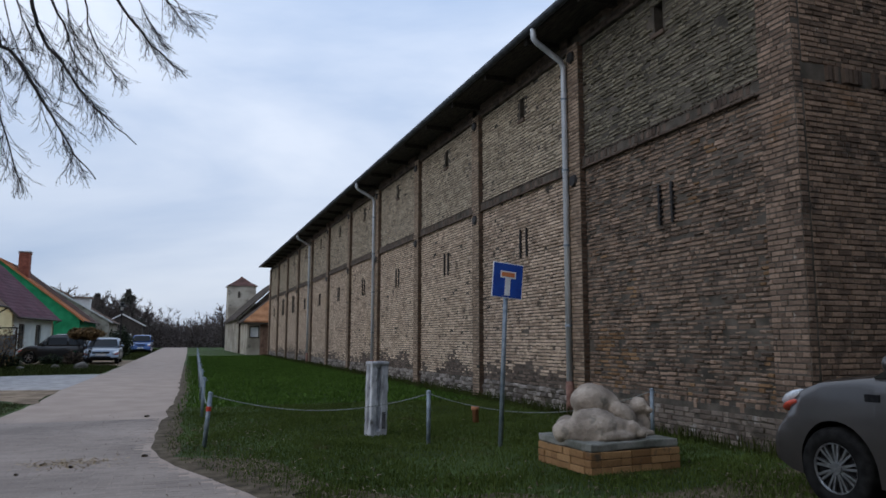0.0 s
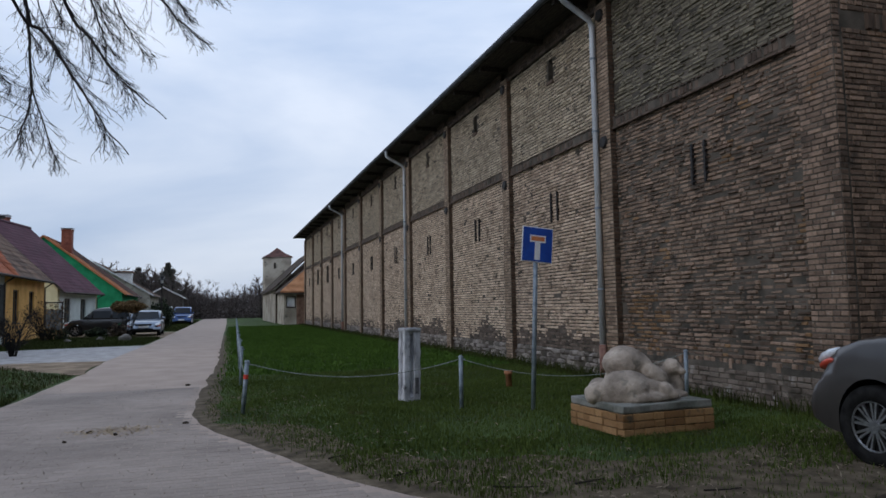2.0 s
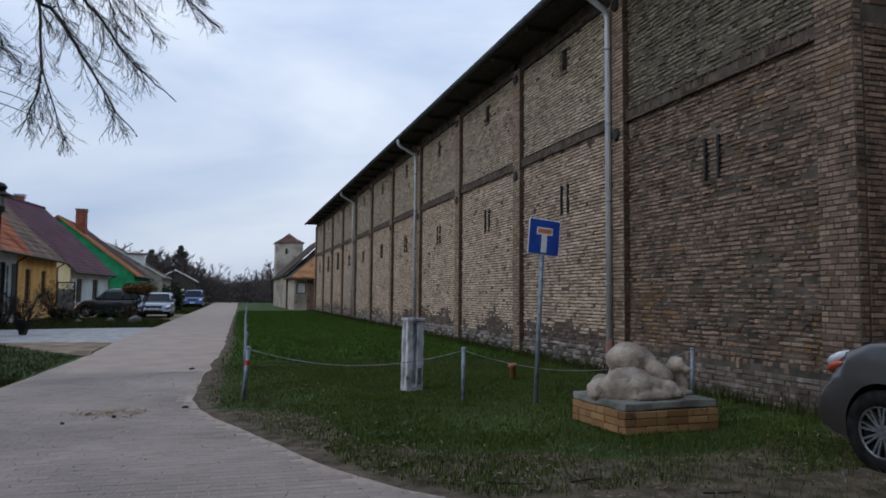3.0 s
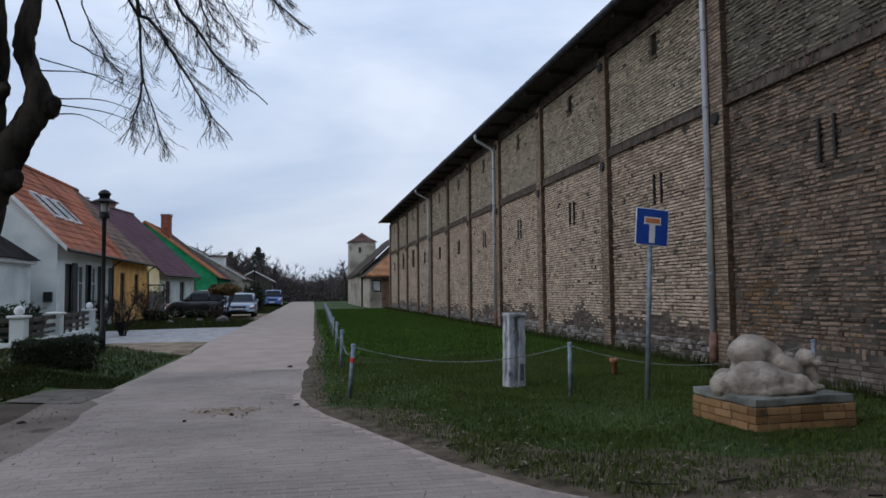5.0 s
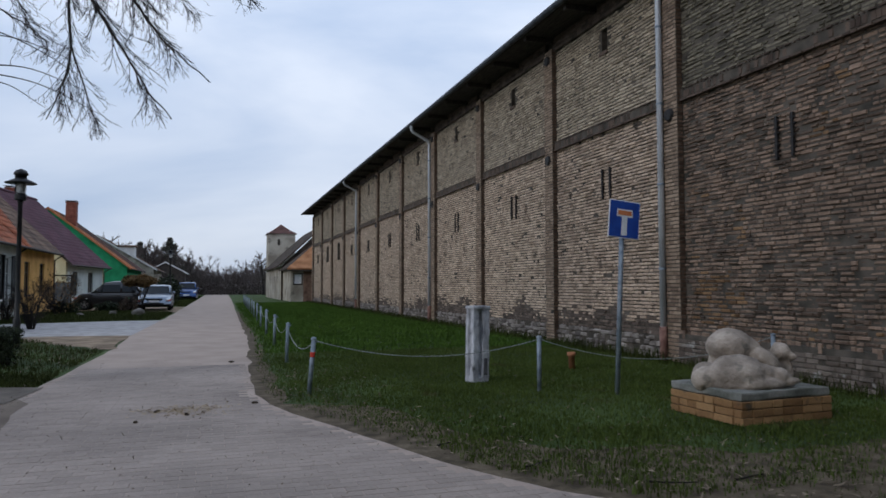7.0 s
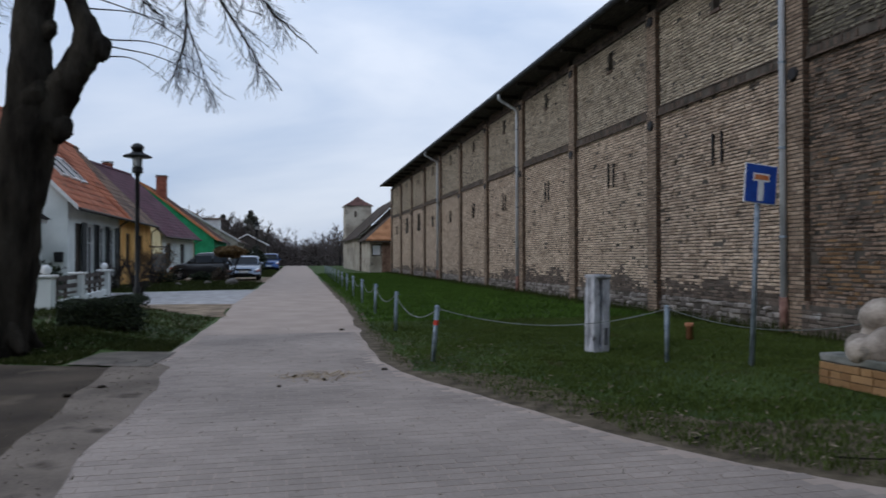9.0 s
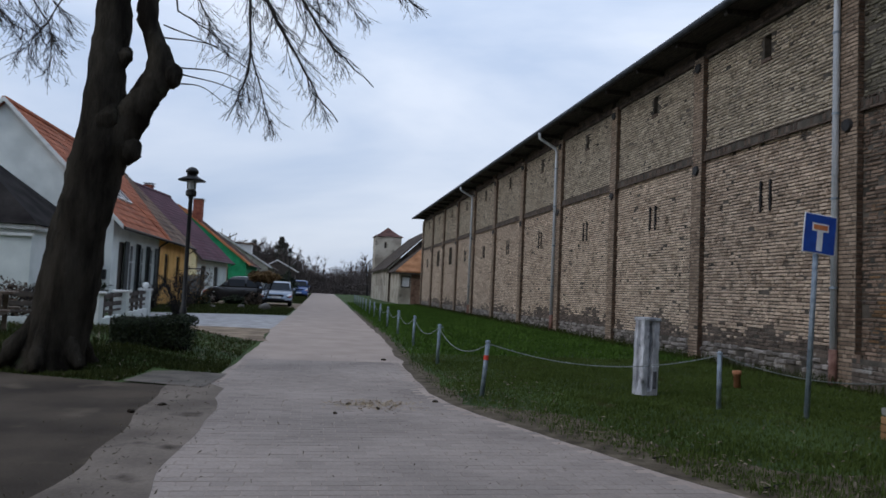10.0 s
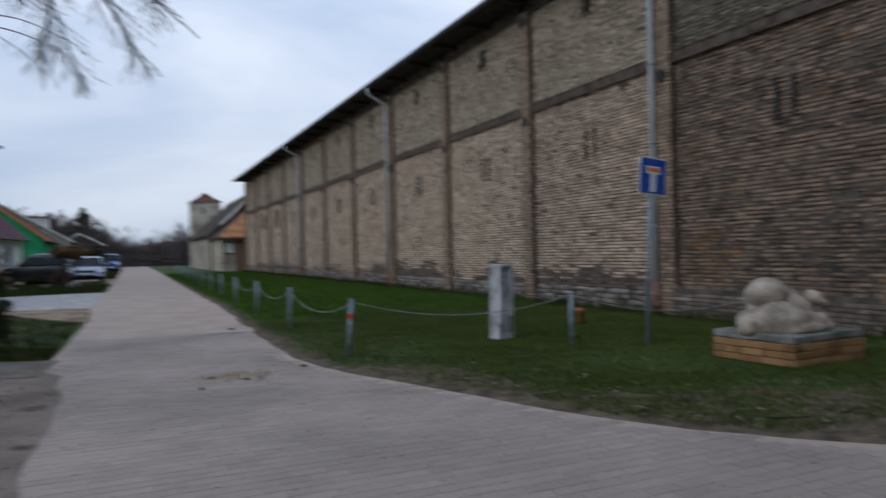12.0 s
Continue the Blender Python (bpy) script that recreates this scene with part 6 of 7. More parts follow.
# drooping boughs on the side of the lane, each led back to the pollard heads
hangs = [([(-2.96, 13.50, 7.33), (-2.78, 13.50, 6.73), (-2.43, 13.50, 6.28), (-2.11, 13.50, 5.82), (-1.80, 13.50, 5.47), (-1.13, 13.50, 4.87)], 0.030),
         ([(-3.34, 13.30, 6.35), (-3.13, 13.30, 6.22), (-2.78, 13.30, 5.66), (-2.40, 13.30, 5.06), (-2.09, 13.30, 4.57), (-1.74, 13.30, 4.15)], 0.028),
         ([(-2.63, 13.40, 7.34), (-2.38, 13.40, 6.83), (-2.20, 13.40, 6.27), (-2.13, 13.40, 5.78)], 0.020),
         ([(-1.52, 12.90, 7.30), (-1.21, 12.90, 6.89), (-0.81, 12.90, 6.45), (-0.30, 12.90, 6.01)], 0.022),
         ([(-2.05, 13.00, 7.26), (-1.93, 13.00, 6.65), (-1.63, 13.00, 6.18), (-1.43, 13.00, 5.74)], 0.013),
         ([(-0.59, 12.80, 7.42), (-0.37, 12.80, 7.19), (-0.13, 12.80, 7.20)], 0.010),
         ([(-3.35, 13.20, 6.30), (-3.26, 13.20, 5.20), (-3.36, 13.20, 4.59), (-3.58, 13.20, 3.97)], 0.022),
         ([(-3.26, 13.20, 5.20), (-2.99, 13.20, 4.32), (-2.79, 13.20, 3.78)], 0.014),
         ([(-4.57, 13.60, 5.92), (-4.08, 13.60, 5.66), (-3.73, 13.60, 5.39), (-3.68, 13.60, 5.18)], 0.012),
         ([(-6.84, 13.50, 5.81), (-6.54, 13.50, 5.26), (-6.50, 13.50, 4.21)], 0.012),
         ([(-6.51, 13.80, 5.97), (-6.90, 13.80, 5.23), (-7.31, 13.80, 4.80)], 0.010),
         ([(-0.9, 12.7, 7.6), (-0.6, 12.7, 7.2), (-0.25, 12.6, 6.75)], 0.012),
         ([(-3.6, 13.8, 7.4), (-3.5, 13.8, 6.6), (-3.3, 13.9, 5.9)], 0.014),
         ([(-4.4, 13.6, 6.6), (-4.15, 13.7, 6.0), (-3.9, 13.8, 5.5)], 0.012),
         ([(-2.4, 13.2, 7.4), (-2.2, 13.2, 6.6), (-1.8, 13.2, 6.0)], 0.012),
         ([(-3.2, 13.4, 7.4), (-3.0, 13.4, 6.8), (-2.75, 13.5, 6.3)], 0.012),
         ([(-3.3, 13.6, 6.9), (-3.1, 13.6, 6.3), (-2.8, 13.7, 5.9)], 0.010),
         ([(-1.2, 12.9, 7.4), (-0.95, 12.9, 6.9), (-0.7, 12.9, 6.5)], 0.010),
         ([(-7.9, 14.0, 6.6), (-7.6, 14.0, 5.8), (-7.0, 14.1, 5.3)], 0.012),
         ([(-6.9, 13.8, 6.6), (-6.6, 13.8, 5.9), (-6.1, 13.9, 5.4)], 0.012),
         ([(-7.4, 13.9, 6.2), (-7.0, 13.9, 5.6), (-6.3, 14.0, 5.2)], 0.010),
         ([(-7.6, 14.0, 6.9), (-7.7, 14.0, 6.1), (-7.5, 14.1, 5.4)], 0.014)]
heads = [TM @ Vector(p) for p in ((-5.1, TY + 0.6, 9.5), (-3.9, TY + 1.2, 8.6), (-4.42, TY + 0.45, 6.8))]
for pts, r in hangs:
    line = smooth_line(pts, 4)
    line = [line[0]] + [p + sk.rv(0.012) for p in line[1:]]
    top = line[0]
    if top.z > 5.6 or top.x < -6:
        head = min(heads, key=lambda h: (h - top).length)
        sk.add(smooth_line([head, head.lerp(top, 0.5) + Vector((0, 0, 0.75 if top.z > 6.2 else 0.08)), top], 6), r * 1.9, r * 1.25, 6)
    sk.add(line, r * 1.25, r * 0.32, 5)
    long_ = sum((b - a).length for a, b in zip(line, line[1:]))
    shoots(sk, line[: max(4, int(len(line) * 0.86))], max(0.0052, r * 0.28), 0.72 + 0.12 * long_, int(6 + 8 * long_), 2)
for p0, p1 in (((-4.0, TY, 4.45), (-2.55, TY + 1.6, 4.25)), ((-4.0, TY, 4.55), (-2.75, TY + 1.2, 4.55)), ((-4.05, TY, 4.3), (-3.3, TY + 0.8, 4.15)), ((-4.3, TY, 5.0), (-2.9, TY + 1.5, 5.1)), ((-4.3, TY, 5.2), (-2.6, TY + 1.5, 4.7))):
    a, b = TM @ Vector(p0), TM @ Vector(p1)
    mid = a.lerp(b, 0.45) + Vector((0, 0, 0.12))
    sk.add(smooth_line([a, mid, b], 6), 0.011, 0.004, 4)
raw("crown", sk.V, sk.F, TWIG, tree, "drooping bare twigs")


def leaves(n, centre, radii, size, seed, flat=0.0, shell=0.5, squash=0.12):
    """Small leaf blades scattered through an uneven ellipsoid, as verts and faces."""
    r = np.random.default_rng(seed)
    d = r.normal(size=(n, 3))
    d /= np.linalg.norm(d, axis=1)[:, None]
    rad = (shell + (1 - shell) * r.random(n)) * (1 + squash * np.sin(d[:, 0] * 7 + seed) + squash * np.cos(d[:, 1] * 9 + d[:, 2] * 5))
    c = np.array(centre) + d * rad[:, None] * np.array(radii)
    c[:, 2] = np.maximum(c[:, 2], 0.01)
    u = r.normal(size=(n, 3)) * size
    v = r.normal(size=(n, 3)) * size * 0.6
    V = np.stack([c - u, c + v, c + u, c - v], 1).reshape(-1, 3)
    F = np.arange(4 * n).reshape(-1, 4)
    return V, F


def shrub(name, label, x, y, z, radii, n, size, material, seed, stems=True, category="shrub"):
    s = thing(name, label, category, pose(x, y, 0))
    V, F = leaves(n, (0, 0, z), radii, size, seed)
    tagged(raw("foliage", V, F, material, s), kind="stuff")
    if stems:
        k = Sticks(seed)
        for i in range(14):
            a = k.r.uniform(0, 6.28)
            top = Vector((radii[0] * 0.8 * math.cos(a), radii[1] * 0.8 * math.sin(a), z + radii[2] * k.r.uniform(0.0, 0.8)))
            line = smooth_line([Vector((0.08 * math.cos(a), 0.08 * math.sin(a), -0.03)), top * 0.5 + Vector((0, 0, 0.1)), top], 4)
            k.add(line, 0.018, 0.006, 4)
            k.spray(line, 0.006, 2, radii[2] * 0.7, 2, Vector((0, 0, 0.04)))
        raw("stem_tangle", k.V, k.F, TWIG, s)
    return s


# clipped hedge by the lamp
hd = thing("hedge", "low dark clipped hedge beside the street lamp", "hedge", pose(-4.45, 13.0, 0.17))
V, F = [], []
r = np.random.default_rng(9)
n = 15000
c = np.stack([r.uniform(-0.6, 0.6, n), r.uniform(-0.4, 0.4, n), r.uniform(0.02, 0.44, n)], -1)
face = r.integers(0, 3, n)
c[face == 0, 2] = 0.44 + r.normal(0, 0.025, (face == 0).sum())
c[face == 1, 1] = -0.4 + r.normal(0, 0.03, (face == 1).sum())
c[:, 2] += 0.03 * np.sin(c[:, 0] * 5)
u, v = r.normal(size=(n, 3)) * 0.012, r.normal(size=(n, 3)) * 0.008
tagged(raw("foliage", np.stack([c - u, c + v, c + u, c - v], 1).reshape(-1, 3), np.arange(4 * n).reshape(-1, 4), LEAFD, hd), kind="stuff")
kk = Sticks(4)
for i in range(40):
    kk.add([Vector((kk.r.uniform(-0.55, 0.55), kk.r.uniform(-0.3, 0.3), -0.05)), Vector((kk.r.uniform(-0.6, 0.6), kk.r.uniform(-0.38, 0.38), 0.46))], 0.012, 0.006)
raw("stem_tangle", kk.V, kk.F, TWIG, hd)

shrub("rose_bush", "thin bare rose bush beside the garden wall", -6.4, 25.6, 0.75, (0.65, 0.65, 0.7), 350, 0.02, LEAFR, 21)
shrub("rose_bush", "thin bare shrub before an orange house", -7.8, 36.8, 1.05, (1.0, 1.0, 1.0), 700, 0.03, LEAFB, 22)
shrub("rose_bush", "bare garden shrub before a white house", -8.3, 30.5, 0.6, (0.5, 0.8, 0.6), 350, 0.025, LEAFR, 23)
shrub("garden_shrub", "dark garden shrub behind the white wall", -7.75, 20.2, 0.65, (0.6, 1.3, 0.5), 2600, 0.035, LEAFD, 24)
shrub("garden_shrub", "dark leafless shrub behind the white wall", -9.1, 19.2, 0.6, (0.9, 0.5, 0.5), 1500, 0.03, LEAFR, 34)
shrub("brown_shrub", "wide flat-topped brown winter shrub", -4.75, 41.2, 1.62, (0.85, 0.6, 0.30), 5200, 0.045, LEAFB, 25)
shrub("conifer_bush", "dark green cone-shaped evergreen bush", -4.15, 56.0, 1.0, (0.85, 0.85, 1.15), 4200, 0.05, LEAFD, 26, False)
shrub("evergreen_shrub", "low dark evergreen shrub in the flower bed", -6.2, 41.0, 0.26, (0.6, 0.5, 0.28), 2000, 0.04, LEAFD, 27)
shrub("evergreen_shrub", "dark rounded shrub beside a parked car", -5.15, 40.2, 0.36, (0.45, 0.5, 0.4), 1200, 0.04, LEAFR, 28)
shrub("evergreen_shrub", "low dark shrub in the flower bed", -7.9, 39.0, 0.28, (0.8, 0.6, 0.3), 1600, 0.04, LEAFD, 29)
STONEM = surface("garden_boulder", (0.09, 0.08, 0.07), (0.20, 0.18, 0.16), 4, 0.9, 0.5, 30)
for i, (x, y, s) in enumerate(((-4.25, 35.4, 0.30), (-5.4, 36.4, 0.2), (-6.6, 35.4, 0.18))):
    bm = bmesh.new()
    lump(bm, (0, 0, s * 0.35), (s, s * 0.8, s * 0.7))
    for v in bm.verts:
        v.co += noise.noise_vector(v.co * 4 + Vector((i, 0, 0))) * s * 0.22
    b = tagged(part("boulder", bm, STONEM, None, "", True), "rounded grey boulder at the flower bed", "stone", "boulders of the flower bed")
    b.location = (x, y, 0)


def bare_tree(name, label, m, height, seed, crown, parts=True):
    t = thing(name, label, "tree", m)
    k = Sticks(seed)
    trunk = k.bend(Vector((0, 0, -0.1)), Vector((0, 0, 1)), height * 0.8, 8, 0.04, Vector((0, 0, 0.05)))
    bmt = bmesh.new()
    tube(bmt, trunk, list(np.linspace(height * 0.02, height * 0.006, len(trunk))), 7)
    part("trunk", bmt, TWIG, t)
    for i in range(2, len(trunk)):
        for _ in range(6):
            a = k.r.uniform(0, 6.28)
            d = Vector((math.cos(a), math.sin(a), k.r.uniform(0.3, 1.0)))
            ln = crown * k.r.uniform(0.6, 1.1) * (1.15 - 0.6 * i / len(trunk))
            line = k.bend(trunk[i], d, ln, 5, 0.15, Vector((0, 0, 0.06)))
            k.add(line, 0.05, 0.02, 3)
            k.spray(line, 0.026, 2, ln * 0.5, 3, Vector((0, 0, 0.05)), 0.9)
    raw("crown", k.V, k.F, FARTWIG, t, "fine bare crown")
    return t


t1 = bare_tree("village_tree", "bare deciduous tree behind the village houses", pose(-13.5, 112, 0), 8.2, 31, 2.6)
t2 = bare_tree("village_tree", "tall bare tree behind the village houses", pose(-8.5, 118, 0), 8.6, 32, 2.6)
for i, (x, y, s) in enumerate(((-17.5, 108, 1.0), (-22, 104, 1.0), (-10.5, 116, 1.05), (-12.2, 110, 0.8), (-9.0, 113, 0.75), (-20.5, 109, 0.9), (-14.2, 106, 0.85), (-3.0, 124, 0.55), (-1.0, 126, 0.5), (2.5, 123, 0.5), (-26, 100, 0.95), (-15.5, 116, 1.15), (-19.5, 114, 1.1), (-6.0, 126, 0.75), (6.5, 118, 0.85), (10.5, 74, 0.9), (-16.2, 103, 0.8), (-13.0, 104, 0.82), (-11.2, 107, 0.85), (-9.6, 108, 0.9), (-8.0, 110, 0.85), (-6.6, 112, 0.9), (-5.4, 116, 0.8), (-4.3, 119, 0.72), (-12.4, 114, 0.95), (-10.0, 119, 1.0))):
    c = copy_thing(t1 if i % 2 else t2, pose(x, y, 0, 0, 0, 67 * i) @ Matrix.Scale(s, 4))
    c.scale = (s, s, s)
for i, (x, y, h) in enumerate(((-7.4, 116, 8.2), (-11.8, 118, 7.6))):
    t = thing("pine_tree", "dark pine tree at the end of the lane", "tree", pose(x, y, 0))
    bmt = bmesh.new()
    tube(bmt, [(0, 0, -0.1), (0, 0, h * 0.5), (0.1, 0, h * 0.95)], [0.16, 0.12, 0.04], 7)
    part("trunk", bmt, TWIG, t)
    Vs, Fs, o = [], [], 0
    for j in range(16):
        f = 0.25 + 0.75 * j / 15
        a = j * 2.4
        rr = (1.1 - f) * 2.2 + 0.35
        V, F = leaves(420, (rr * 0.6 * math.cos(a), rr * 0.6 * math.sin(a), h * f), (rr * 0.75, rr * 0.75, h * 0.065), 0.12, 40 + j + i, shell=0.2)
        Vs.append(V), Fs.append(F + o)
        o += len(V)
    tagged(raw("crown", np.vstack(Vs), np.vstack(Fs), PINE, t), kind="stuff")

# woods closing the view
wd = Sticks(77)
for i in range(330):
    x, y = wd.r.uniform(-46, 46), wd.r.uniform(122, 145)
    h = wd.r.uniform(3.8, 6.2) + (2.6 if x < -12 else 2.0 if x < -5 else -0.3) + (1.0 if x > 4 else 0)
    for j in range(16):
        a = wd.r.uniform(0, 6.28)
        b = Vector((x + wd.r.normal(0, 0.7), y, -0.05))
        line = wd.bend(b, Vector((0.5 * math.cos(a), 0.5 * math.sin(a), 1)), h * wd.r.uniform(0.5, 1.0), 4, 0.12, Vector((0, 0, 0.03)))
        wd.add(line, 0.06, 0.02, 3)
        for q in line[1:]:
            for _ in range(5):
                e = q + Vector((wd.r.normal(0, 0.45), wd.r.normal(0, 0.45), wd.r.uniform(0.2, 1.0)))
                o = len(wd.V)
                wd.V += [tuple(q), (q.x + 0.07, q.y + 0.02, q.z), tuple(e)]
                wd.F.append((o, o + 1, o + 2))
tagged(raw("far_woods", wd.V, wd.F, FARTWIG), "belt of bare woods at the end of the lane", "woods", kind="stuff")
V, F = leaves(16000, (0, 0, 0), (1, 1, 1), 0.12, 5)
r = np.random.default_rng(6)
base = np.stack([r.uniform(-50, 50, 16000), r.uniform(119, 126, 16000), r.uniform(0.0, 1.6, 16000) ** 1.3], -1)
V = V - np.repeat(V.reshape(-1, 4, 3).mean(1), 4, 0) + np.repeat(base, 4, 0)
tagged(raw("far_thicket", V, np.arange(64000).reshape(-1, 4), FARTWIG), "low brown thicket at the end of the lane", "thicket", kind="stuff")

# ---------------------------------------------------------------- grass, litter and paving
def inside_poly(x, y, poly):
    """Which points lie in a polygon."""
    res = np.zeros(len(x), bool)
    px, py = np.array([p[0] for p in poly]), np.array([p[1] for p in poly])
    j = len(poly) - 1
    for i in range(len(poly)):
        cut = ((py[i] > y) != (py[j] > y)) & (x < (px[j] - px[i]) * (y - py[i]) / (py[j] - py[i] + 1e-12) + px[i])
        res ^= cut
        j = i
    return res


def blades(name, label, n, rect, poly, height, width, material, seed, density=None):
    """Grass as bent two-segment blades standing inside a polygon."""
    r = np.random.default_rng(seed)
    x, y = r.uniform(rect[0], rect[1], n), r.uniform(rect[2], rect[3], n)
    k = inside_poly(x, y, poly)
    if density is not None:
        k &= r.random(n) < density(x, y)
    x, y = x[k], y[k]
    n = len(x)
    h = height * r.uniform(0.5, 1.3, n) * (0.75 + 0.5 * np.sin(x * 1.9 + np.cos(y * 1.3) * 2) ** 2)
    a, lean = r.uniform(0, 6.283, n), r.uniform(0.1, 0.7, n)
    wx, wy = np.cos(a) * width, np.sin(a) * width
    dx, dy = -np.sin(a) * h * lean, np.cos(a) * h * lean
    g0 = np.array([bank_height(p, q) for p, q in zip(x, y)]) if rect[1] < -2.9 and rect[2] < 11 else np.zeros(n)
    z0 = g0 - 0.01
    P = [(x - wx, y - wy, z0), (x + wx, y + wy, z0), (x + wx * 0.7 + dx * 0.4, y + wy * 0.7 + dy * 0.4, g0 + h * 0.6),
         (x - wx * 0.7 + dx * 0.4, y - wy * 0.7 + dy * 0.4, g0 + h * 0.6), (x + dx, y + dy, g0 + h)]
    V = np.stack([np.stack(p, -1) for p in P], 1).reshape(-1, 3)
    o = 5 * np.arange(n)
    me = bpy.data.meshes.new(name)
    F4 = np.stack([o, o + 1, o + 2, o + 3], -1)
    F3 = np.stack([o + 3, o + 2, o + 4], -1)
    me.vertices.add(len(V))
    me.vertices.foreach_set("co", V.ravel())
    loops = np.concatenate([F4.ravel(), F3.ravel()])
    starts = np.concatenate([4 * np.arange(n), 4 * n + 3 * np.arange(n)])
    me.loops.add(len(loops))
    me.loops.foreach_set("vertex_index", loops)
    me.polygons.add(2 * n)
    me.polygons.foreach_set("loop_start", starts)
    me.update(calc_edges=True)
    me.validate()
    return tagged(piece(name, me, material), label, "grass", kind="stuff")


lawn_poly = [(x + 0.12, y + 0.12) for x, y in right if y > -1] + [(6.66, 130), (6.66, 6.0), (14, 6.0), (14, -1)]
patch = lambda x, y: np.clip(0.55 + 0.6 * np.sin(x * 1.3 + 1.7 * np.sin(y * 0.9)) * np.cos(y * 1.1 - x * 0.6), 0.12, 1)
far_in = lambda x, y: np.clip((x - np.interp(y, [p[1] for p in ROAD_RIGHT], [p[0] for p in ROAD_RIGHT])) / 0.7 - 0.08, 0.06, 1)
worn = lambda x, y: far_in(x, y) * (0.35 + 0.65 * patch(x, y)) * np.clip((y - 4.4) / 3.4, 0.12, 1)
blades("grass", "short green lawn grass", 250000, (-0.6, 7, 3.0, 15), lawn_poly, 0.030, 0.0042, BLADE_NEAR, 1, density=worn)
blades("grass", "short green lawn grass further off", 130000, (-0.6, 7, 15, 60), lawn_poly, 0.06, 0.011, BLADE, 2, density=far_in)
blades("grass", "tall tufts of grass at the wall's foot", 9000, (6.2, 6.66, 6.0, 60), lawn_poly, 0.16, 0.006, BLADE2, 3)
left_poly = [(-3.12, 16.8), (-3.2, 11.05), (-4.1, 11.32), (-4.3, 10.15), (-6, 10.8), (-12, 11.5), (-14, 11.8), (-14, 17.4), (-6.4, 17.6), (-4.6, 17.3)]
blades("grass", "rough patchy grass under the big tree", 60000, (-14, -3, 10, 19), left_poly, 0.06, 0.006, BLADE2, 4, density=lambda x, y: 0.3 + 0.7 * patch(x * 1.5, y * 1.5))
blades("grass", "rough trodden grass at the edge of the side path", 26000, (-9, -3.1, 10.0, 12.2), left_poly, 0.05, 0.006, BLADE2, 14)
blades("grass", "thin grass growing through worn earth", 34000, (0.8, 8, 4.4, 6.6), lawn_poly, 0.04, 0.0045, BLADE_NEAR, 15, density=lambda x, y: 0.75 * patch(x * 2.3, y * 2.3))
bed_poly = [(-2.95, 38.0), (-3.05, 31.2), (-4.6, 30.7), (-8.2, 29.4), (-9.5, 35), (-9.5, 41), (-5, 40.6)]
blades("grass", "rough grass of the flower bed", 26000, (-10, -2.8, 29, 41), bed_poly, 0.12, 0.012, BLADE2, 5)
blades("grass", "grass verge beside the lane", 16000, (-6, -2.5, 50, 100), [(-2.75, 50), (-2.5, 100), (-6, 100), (-6, 58), (-3.6, 52)], 0.12, 0.02, BLADE2, 6)


def litter(name, label, n, rect, keep, size, material, seed):
    """Flat fallen leaves, straw and twigs lying on the ground."""
    r = np.random.default_rng(seed)
    x, y = r.uniform(rect[0], rect[1], n), r.uniform(rect[2], rect[3], n)
    k = keep(x, y, r)
    x, y = x[k], y[k]
    n = len(x)
    a = r.uniform(0, 6.283, n)
    ln, wd = size * r.uniform(0.5, 1.8, n), size * r.uniform(0.12, 0.4, n)
    z = r.uniform(0.008, 0.03, n) + (np.array([bank_height(p, q) for p, q in zip(x, y)]) if rect[1] < -2.9 else 0)
    ca, sa = np.cos(a), np.sin(a)
    t = r.normal(0, 0.012, n)
    P = [(x - ca * ln, y - sa * ln, z + t), (x + sa * wd, y - ca * wd, z + 0.006), (x + ca * ln, y + sa * ln, z - np.minimum(t, z - 0.006)), (x - sa * wd, y + ca * wd, z)]
    V = np.stack([np.stack(p, -1) for p in P], 1).reshape(-1, 3)
    return tagged(raw(name, V, np.arange(4 * n).reshape(-1, 4), material), label, "litter", kind="stuff")


road_outline = right + ragged_line(ROAD_LEFT, 0.2, 0.035, 2) + [(14, -8)]
dist = lambda x, y: x - np.interp(y, [p[1] for p in ROAD_RIGHT], [p[0] for p in ROAD_RIGHT])
litter("leaf_litter", "dead leaves and straw along the lane's edge", 9000, (-0.8, 7, 2.6, 12), lambda x, y, r: inside_poly(x, y, lawn_poly) & (r.random(len(x)) < np.clip(1.1 - dist(x, y) / 1.8, 0.05, 1) * 0.6), 0.022, STRAW, 1)
litter("leaf_litter", "straw and twigs scattered on the worn grass", 5200, (0, 6, 3.4, 8), lambda x, y, r: inside_poly(x, y, lawn_poly) & (r.random(len(x)) < np.clip(1.3 - (y - 3.4) / 2.6, 0.05, 1) * patch(x * 1.7, y * 1.7)), 0.021, STRAW, 2)
litter("leaf_litter", "dead leaves on the rough grass", 2600, (-9, -3, 10, 18), lambda x, y, r: inside_poly(x, y, left_poly), 0.025, STRAW, 3)
litter("grit", "dirt and grit strewn along the edge of the side path", 1100, (-4.3, -2.6, 1.0, 10.2), lambda x, y, r: r.random(len(x)) < np.exp(-((x + 3.3) / 0.35) ** 2), 0.014, LITTER_SOIL, 7)
litter("grit", "dirt and dry leaves strewn on the paving", 700, (-3, 1.2, 2.0, 14), lambda x, y, r: inside_poly(x, y, road_outline), 0.010, STRAW, 8)
litter("sand", "yellow sand strewn on the paving", 2600, (-2.2, -0.4, 8.1, 9.2), lambda x, y, r: r.random(len(x)) < np.exp(-((x + 1.3) / 0.33) ** 2 - ((y - 8.6) / 0.2) ** 2), 0.022, surface("trodden_sand", (0.33, 0.26, 0.175), (0.46, 0.37, 0.26), 3, 0.95, 0, 40), 9)
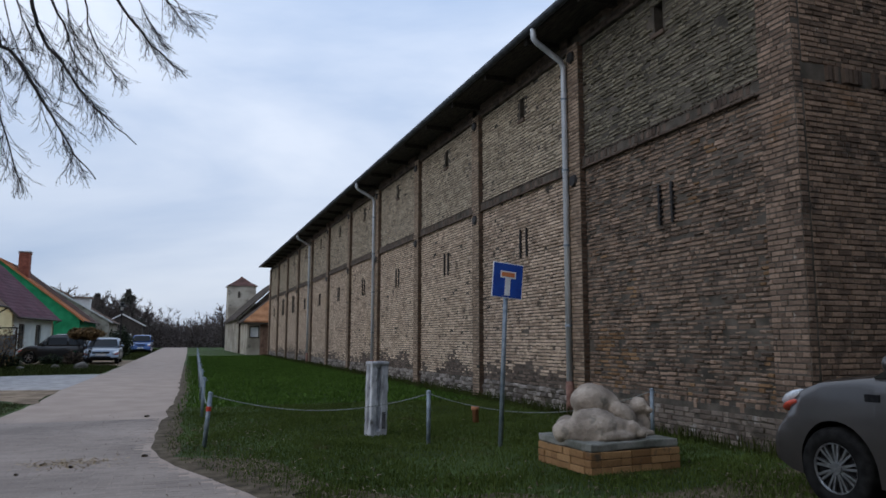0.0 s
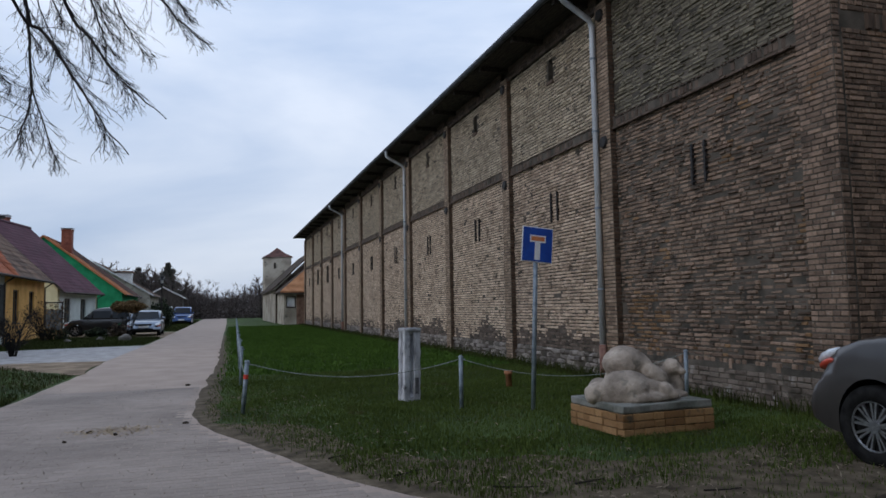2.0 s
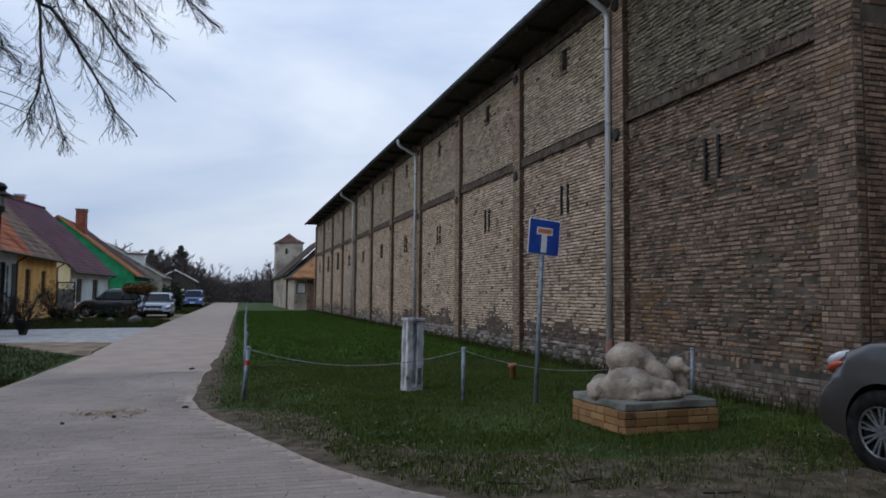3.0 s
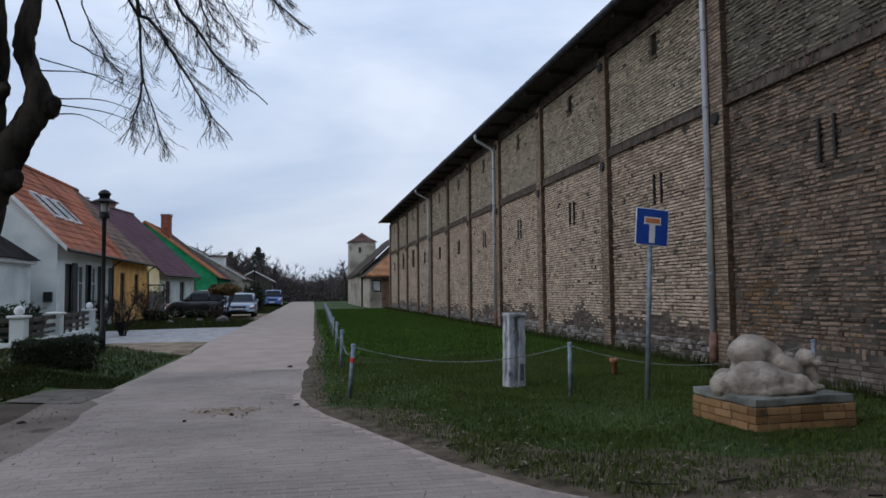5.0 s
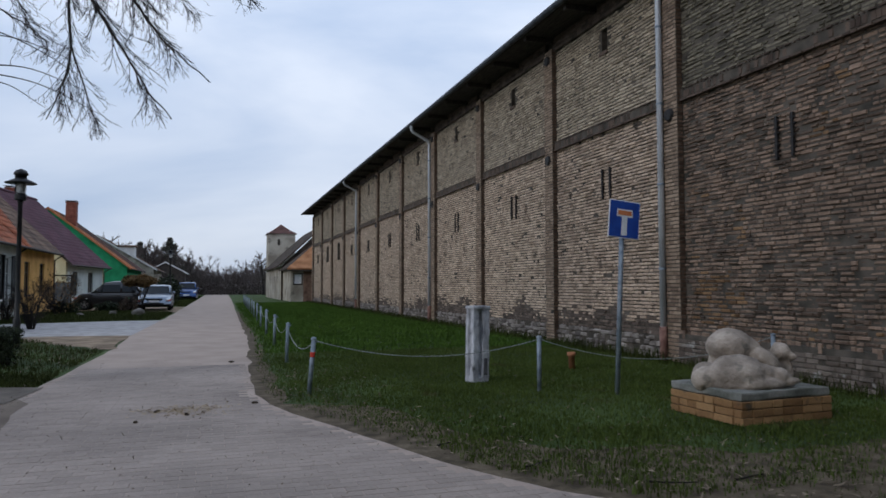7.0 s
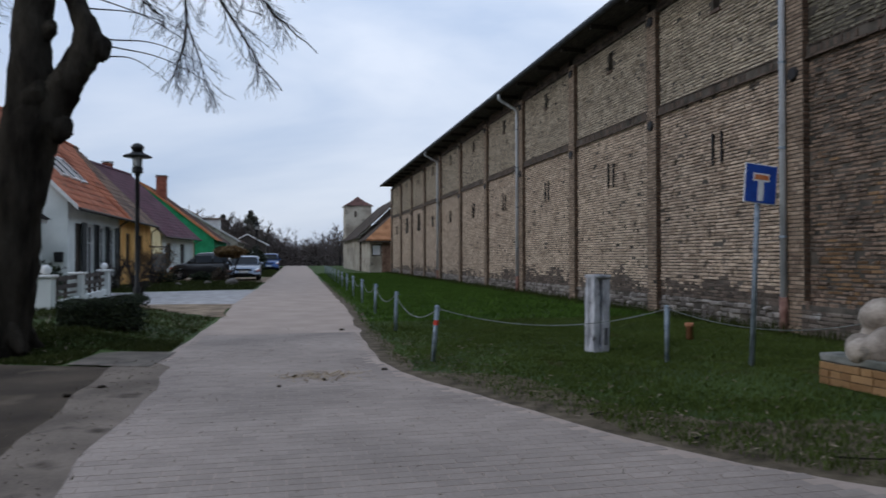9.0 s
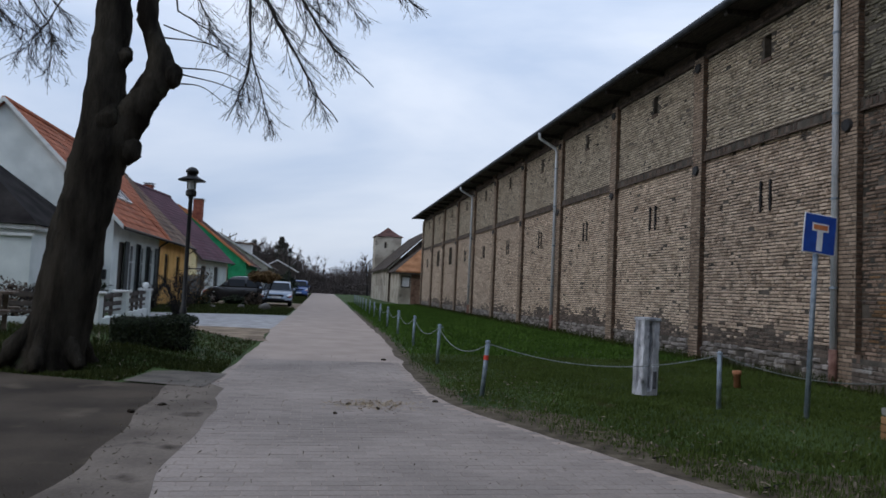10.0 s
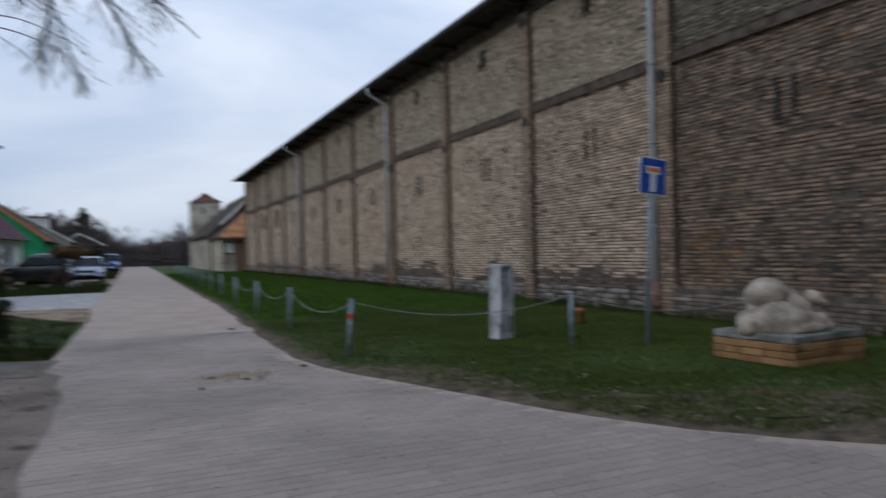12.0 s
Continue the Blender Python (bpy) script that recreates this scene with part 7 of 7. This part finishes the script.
for i, (x, y, a, s) in enumerate(((-1.55, 8.6, 20, 0.035), (-1.25, 8.35, 70, 0.03), (-0.55, 8.9, 10, 0.04), (-3.4, 8.4, 30, 0.05), (-3.6, 8.0, 80, 0.045), (-0.7, 13.5, 15, 0.05), (-1.7, 8.05, 15, 0.022))):
    bm = bmesh.new()
    lump(bm, (0, 0, 0.012), (s, s * 0.7, 0.018), (0, 0, a), 2)
    for v in bm.verts:
        v.co += noise.noise_vector(v.co * 30 + Vector((i, 0, 0))) * 0.012
    c = tagged(part("mud_clod", bm, SOIL, None, "", True), "dark clod of mud on the paving", "clod", "mud clods on the lane")
    c.location = (x, y, 0.004)
for i, (x, y, a, l) in enumerate(((1.15, 5.35, 20, 0.30), (1.75, 4.75, -25, 0.34), (2.35, 4.6, 10, 0.28), (0.75, 6.2, 40, 0.2), (3.1, 4.1, -10, 0.3), (1.4, 6.4, 80, 0.2))):
    t = Sticks(50 + i)
    line = t.bend(Vector((0, 0, 0.014)), Vector((1, 0, 0)), l, 5, 0.12, Vector((0, 0, 0)))
    for p in line:
        p.z = 0.016
    t.add(line, 0.008, 0.004, 5)
    s_ = tagged(raw("fallen_twig", t.V, t.F, TWIG), "thin dark fallen twig on the lane's edge", "twig", "fallen twigs")
    s_.matrix_basis = pose(x, y, 0, 0, 0, a)

# paving blocks near the walk
rng = np.random.default_rng(21)
road_poly = right + ragged_line(ROAD_LEFT, 0.2, 0.035, 2) + [(14, -8)]
ux, uy = 0.205, 0.105
cells = []
for j in range(int(12.4 / uy)):
    y = 0.8 + j * uy
    for i in range(int(9 / ux)):
        cells.append((-5.0 + i * ux + (ux / 2 if j % 2 else 0), y))
cells = np.array(cells)
ok = np.ones(len(cells), bool)
for dx, dy in ((-0.1, 0), (0.1, 0), (0, 0.06), (0, -0.06)):
    ok &= inside_poly(cells[:, 0] + dx, cells[:, 1] + dy, road_poly)
cells = cells[ok]
quad = np.stack([cells[:, 0] - ux / 2 + 0.001, cells[:, 0] + ux / 2 - 0.001, cells[:, 1] - uy / 2 + 0.001, cells[:, 1] + uy / 2 - 0.001], -1)
near = (np.abs(cells[:, 0] + 0.9) < 1.55) & (np.abs(cells[:, 1] - 4.3) < 1.05)
near &= np.cumsum(near) <= 300
road_ob = bpy.data.objects["road"]
top = lambda u, v, d: (u, v, 0.0045 + d)
V, F = brick_mesh(top, quad[~near], 0.0025, rng, 0.0005, 0.0022)
tagged(raw("paving_field", V, F, PAVER, road_ob, "grey rectangular paving blocks"), kind="stuff")
shapes = []
for k in range(5):
    V, F = brick_mesh(top, np.array([[-ux / 2 + 0.003, ux / 2 - 0.003, -uy / 2 + 0.003, uy / 2 - 0.003]]), 0.0025, rng, 0.0005, 0.0022)
    me = bpy.data.meshes.new("paving_block")
    me.from_pydata(V.tolist(), [], F.tolist())
    me.materials.append(PAVER_ONE)
    shapes.append(me)
for x, y in cells[near]:
    ob = new("paving_block", shapes[int(rng.integers(0, 5))])
    ob.parent = road_ob
    ob.location = (x, y, 0)

# unseen walls and roofs added behind and beside the walk to darken the foreground
rear = thing("rear_building", "unseen plain walls and roofs added to block sky light", "building")
part("wall", boxes(((-18.0, -4.6, 0), (26.0, -4.2, 9.0)), ((8.1, -4.2, 0), (8.5, 5.3, 8.0))), RENDER_OLD, rear)
part("roof", boxes(((-18.3, -10.0, 9.0), (26.3, -3.9, 9.4)), ((7.8, -3.9, 8.0), (14.0, 5.35, 8.3))), SLATE, rear)
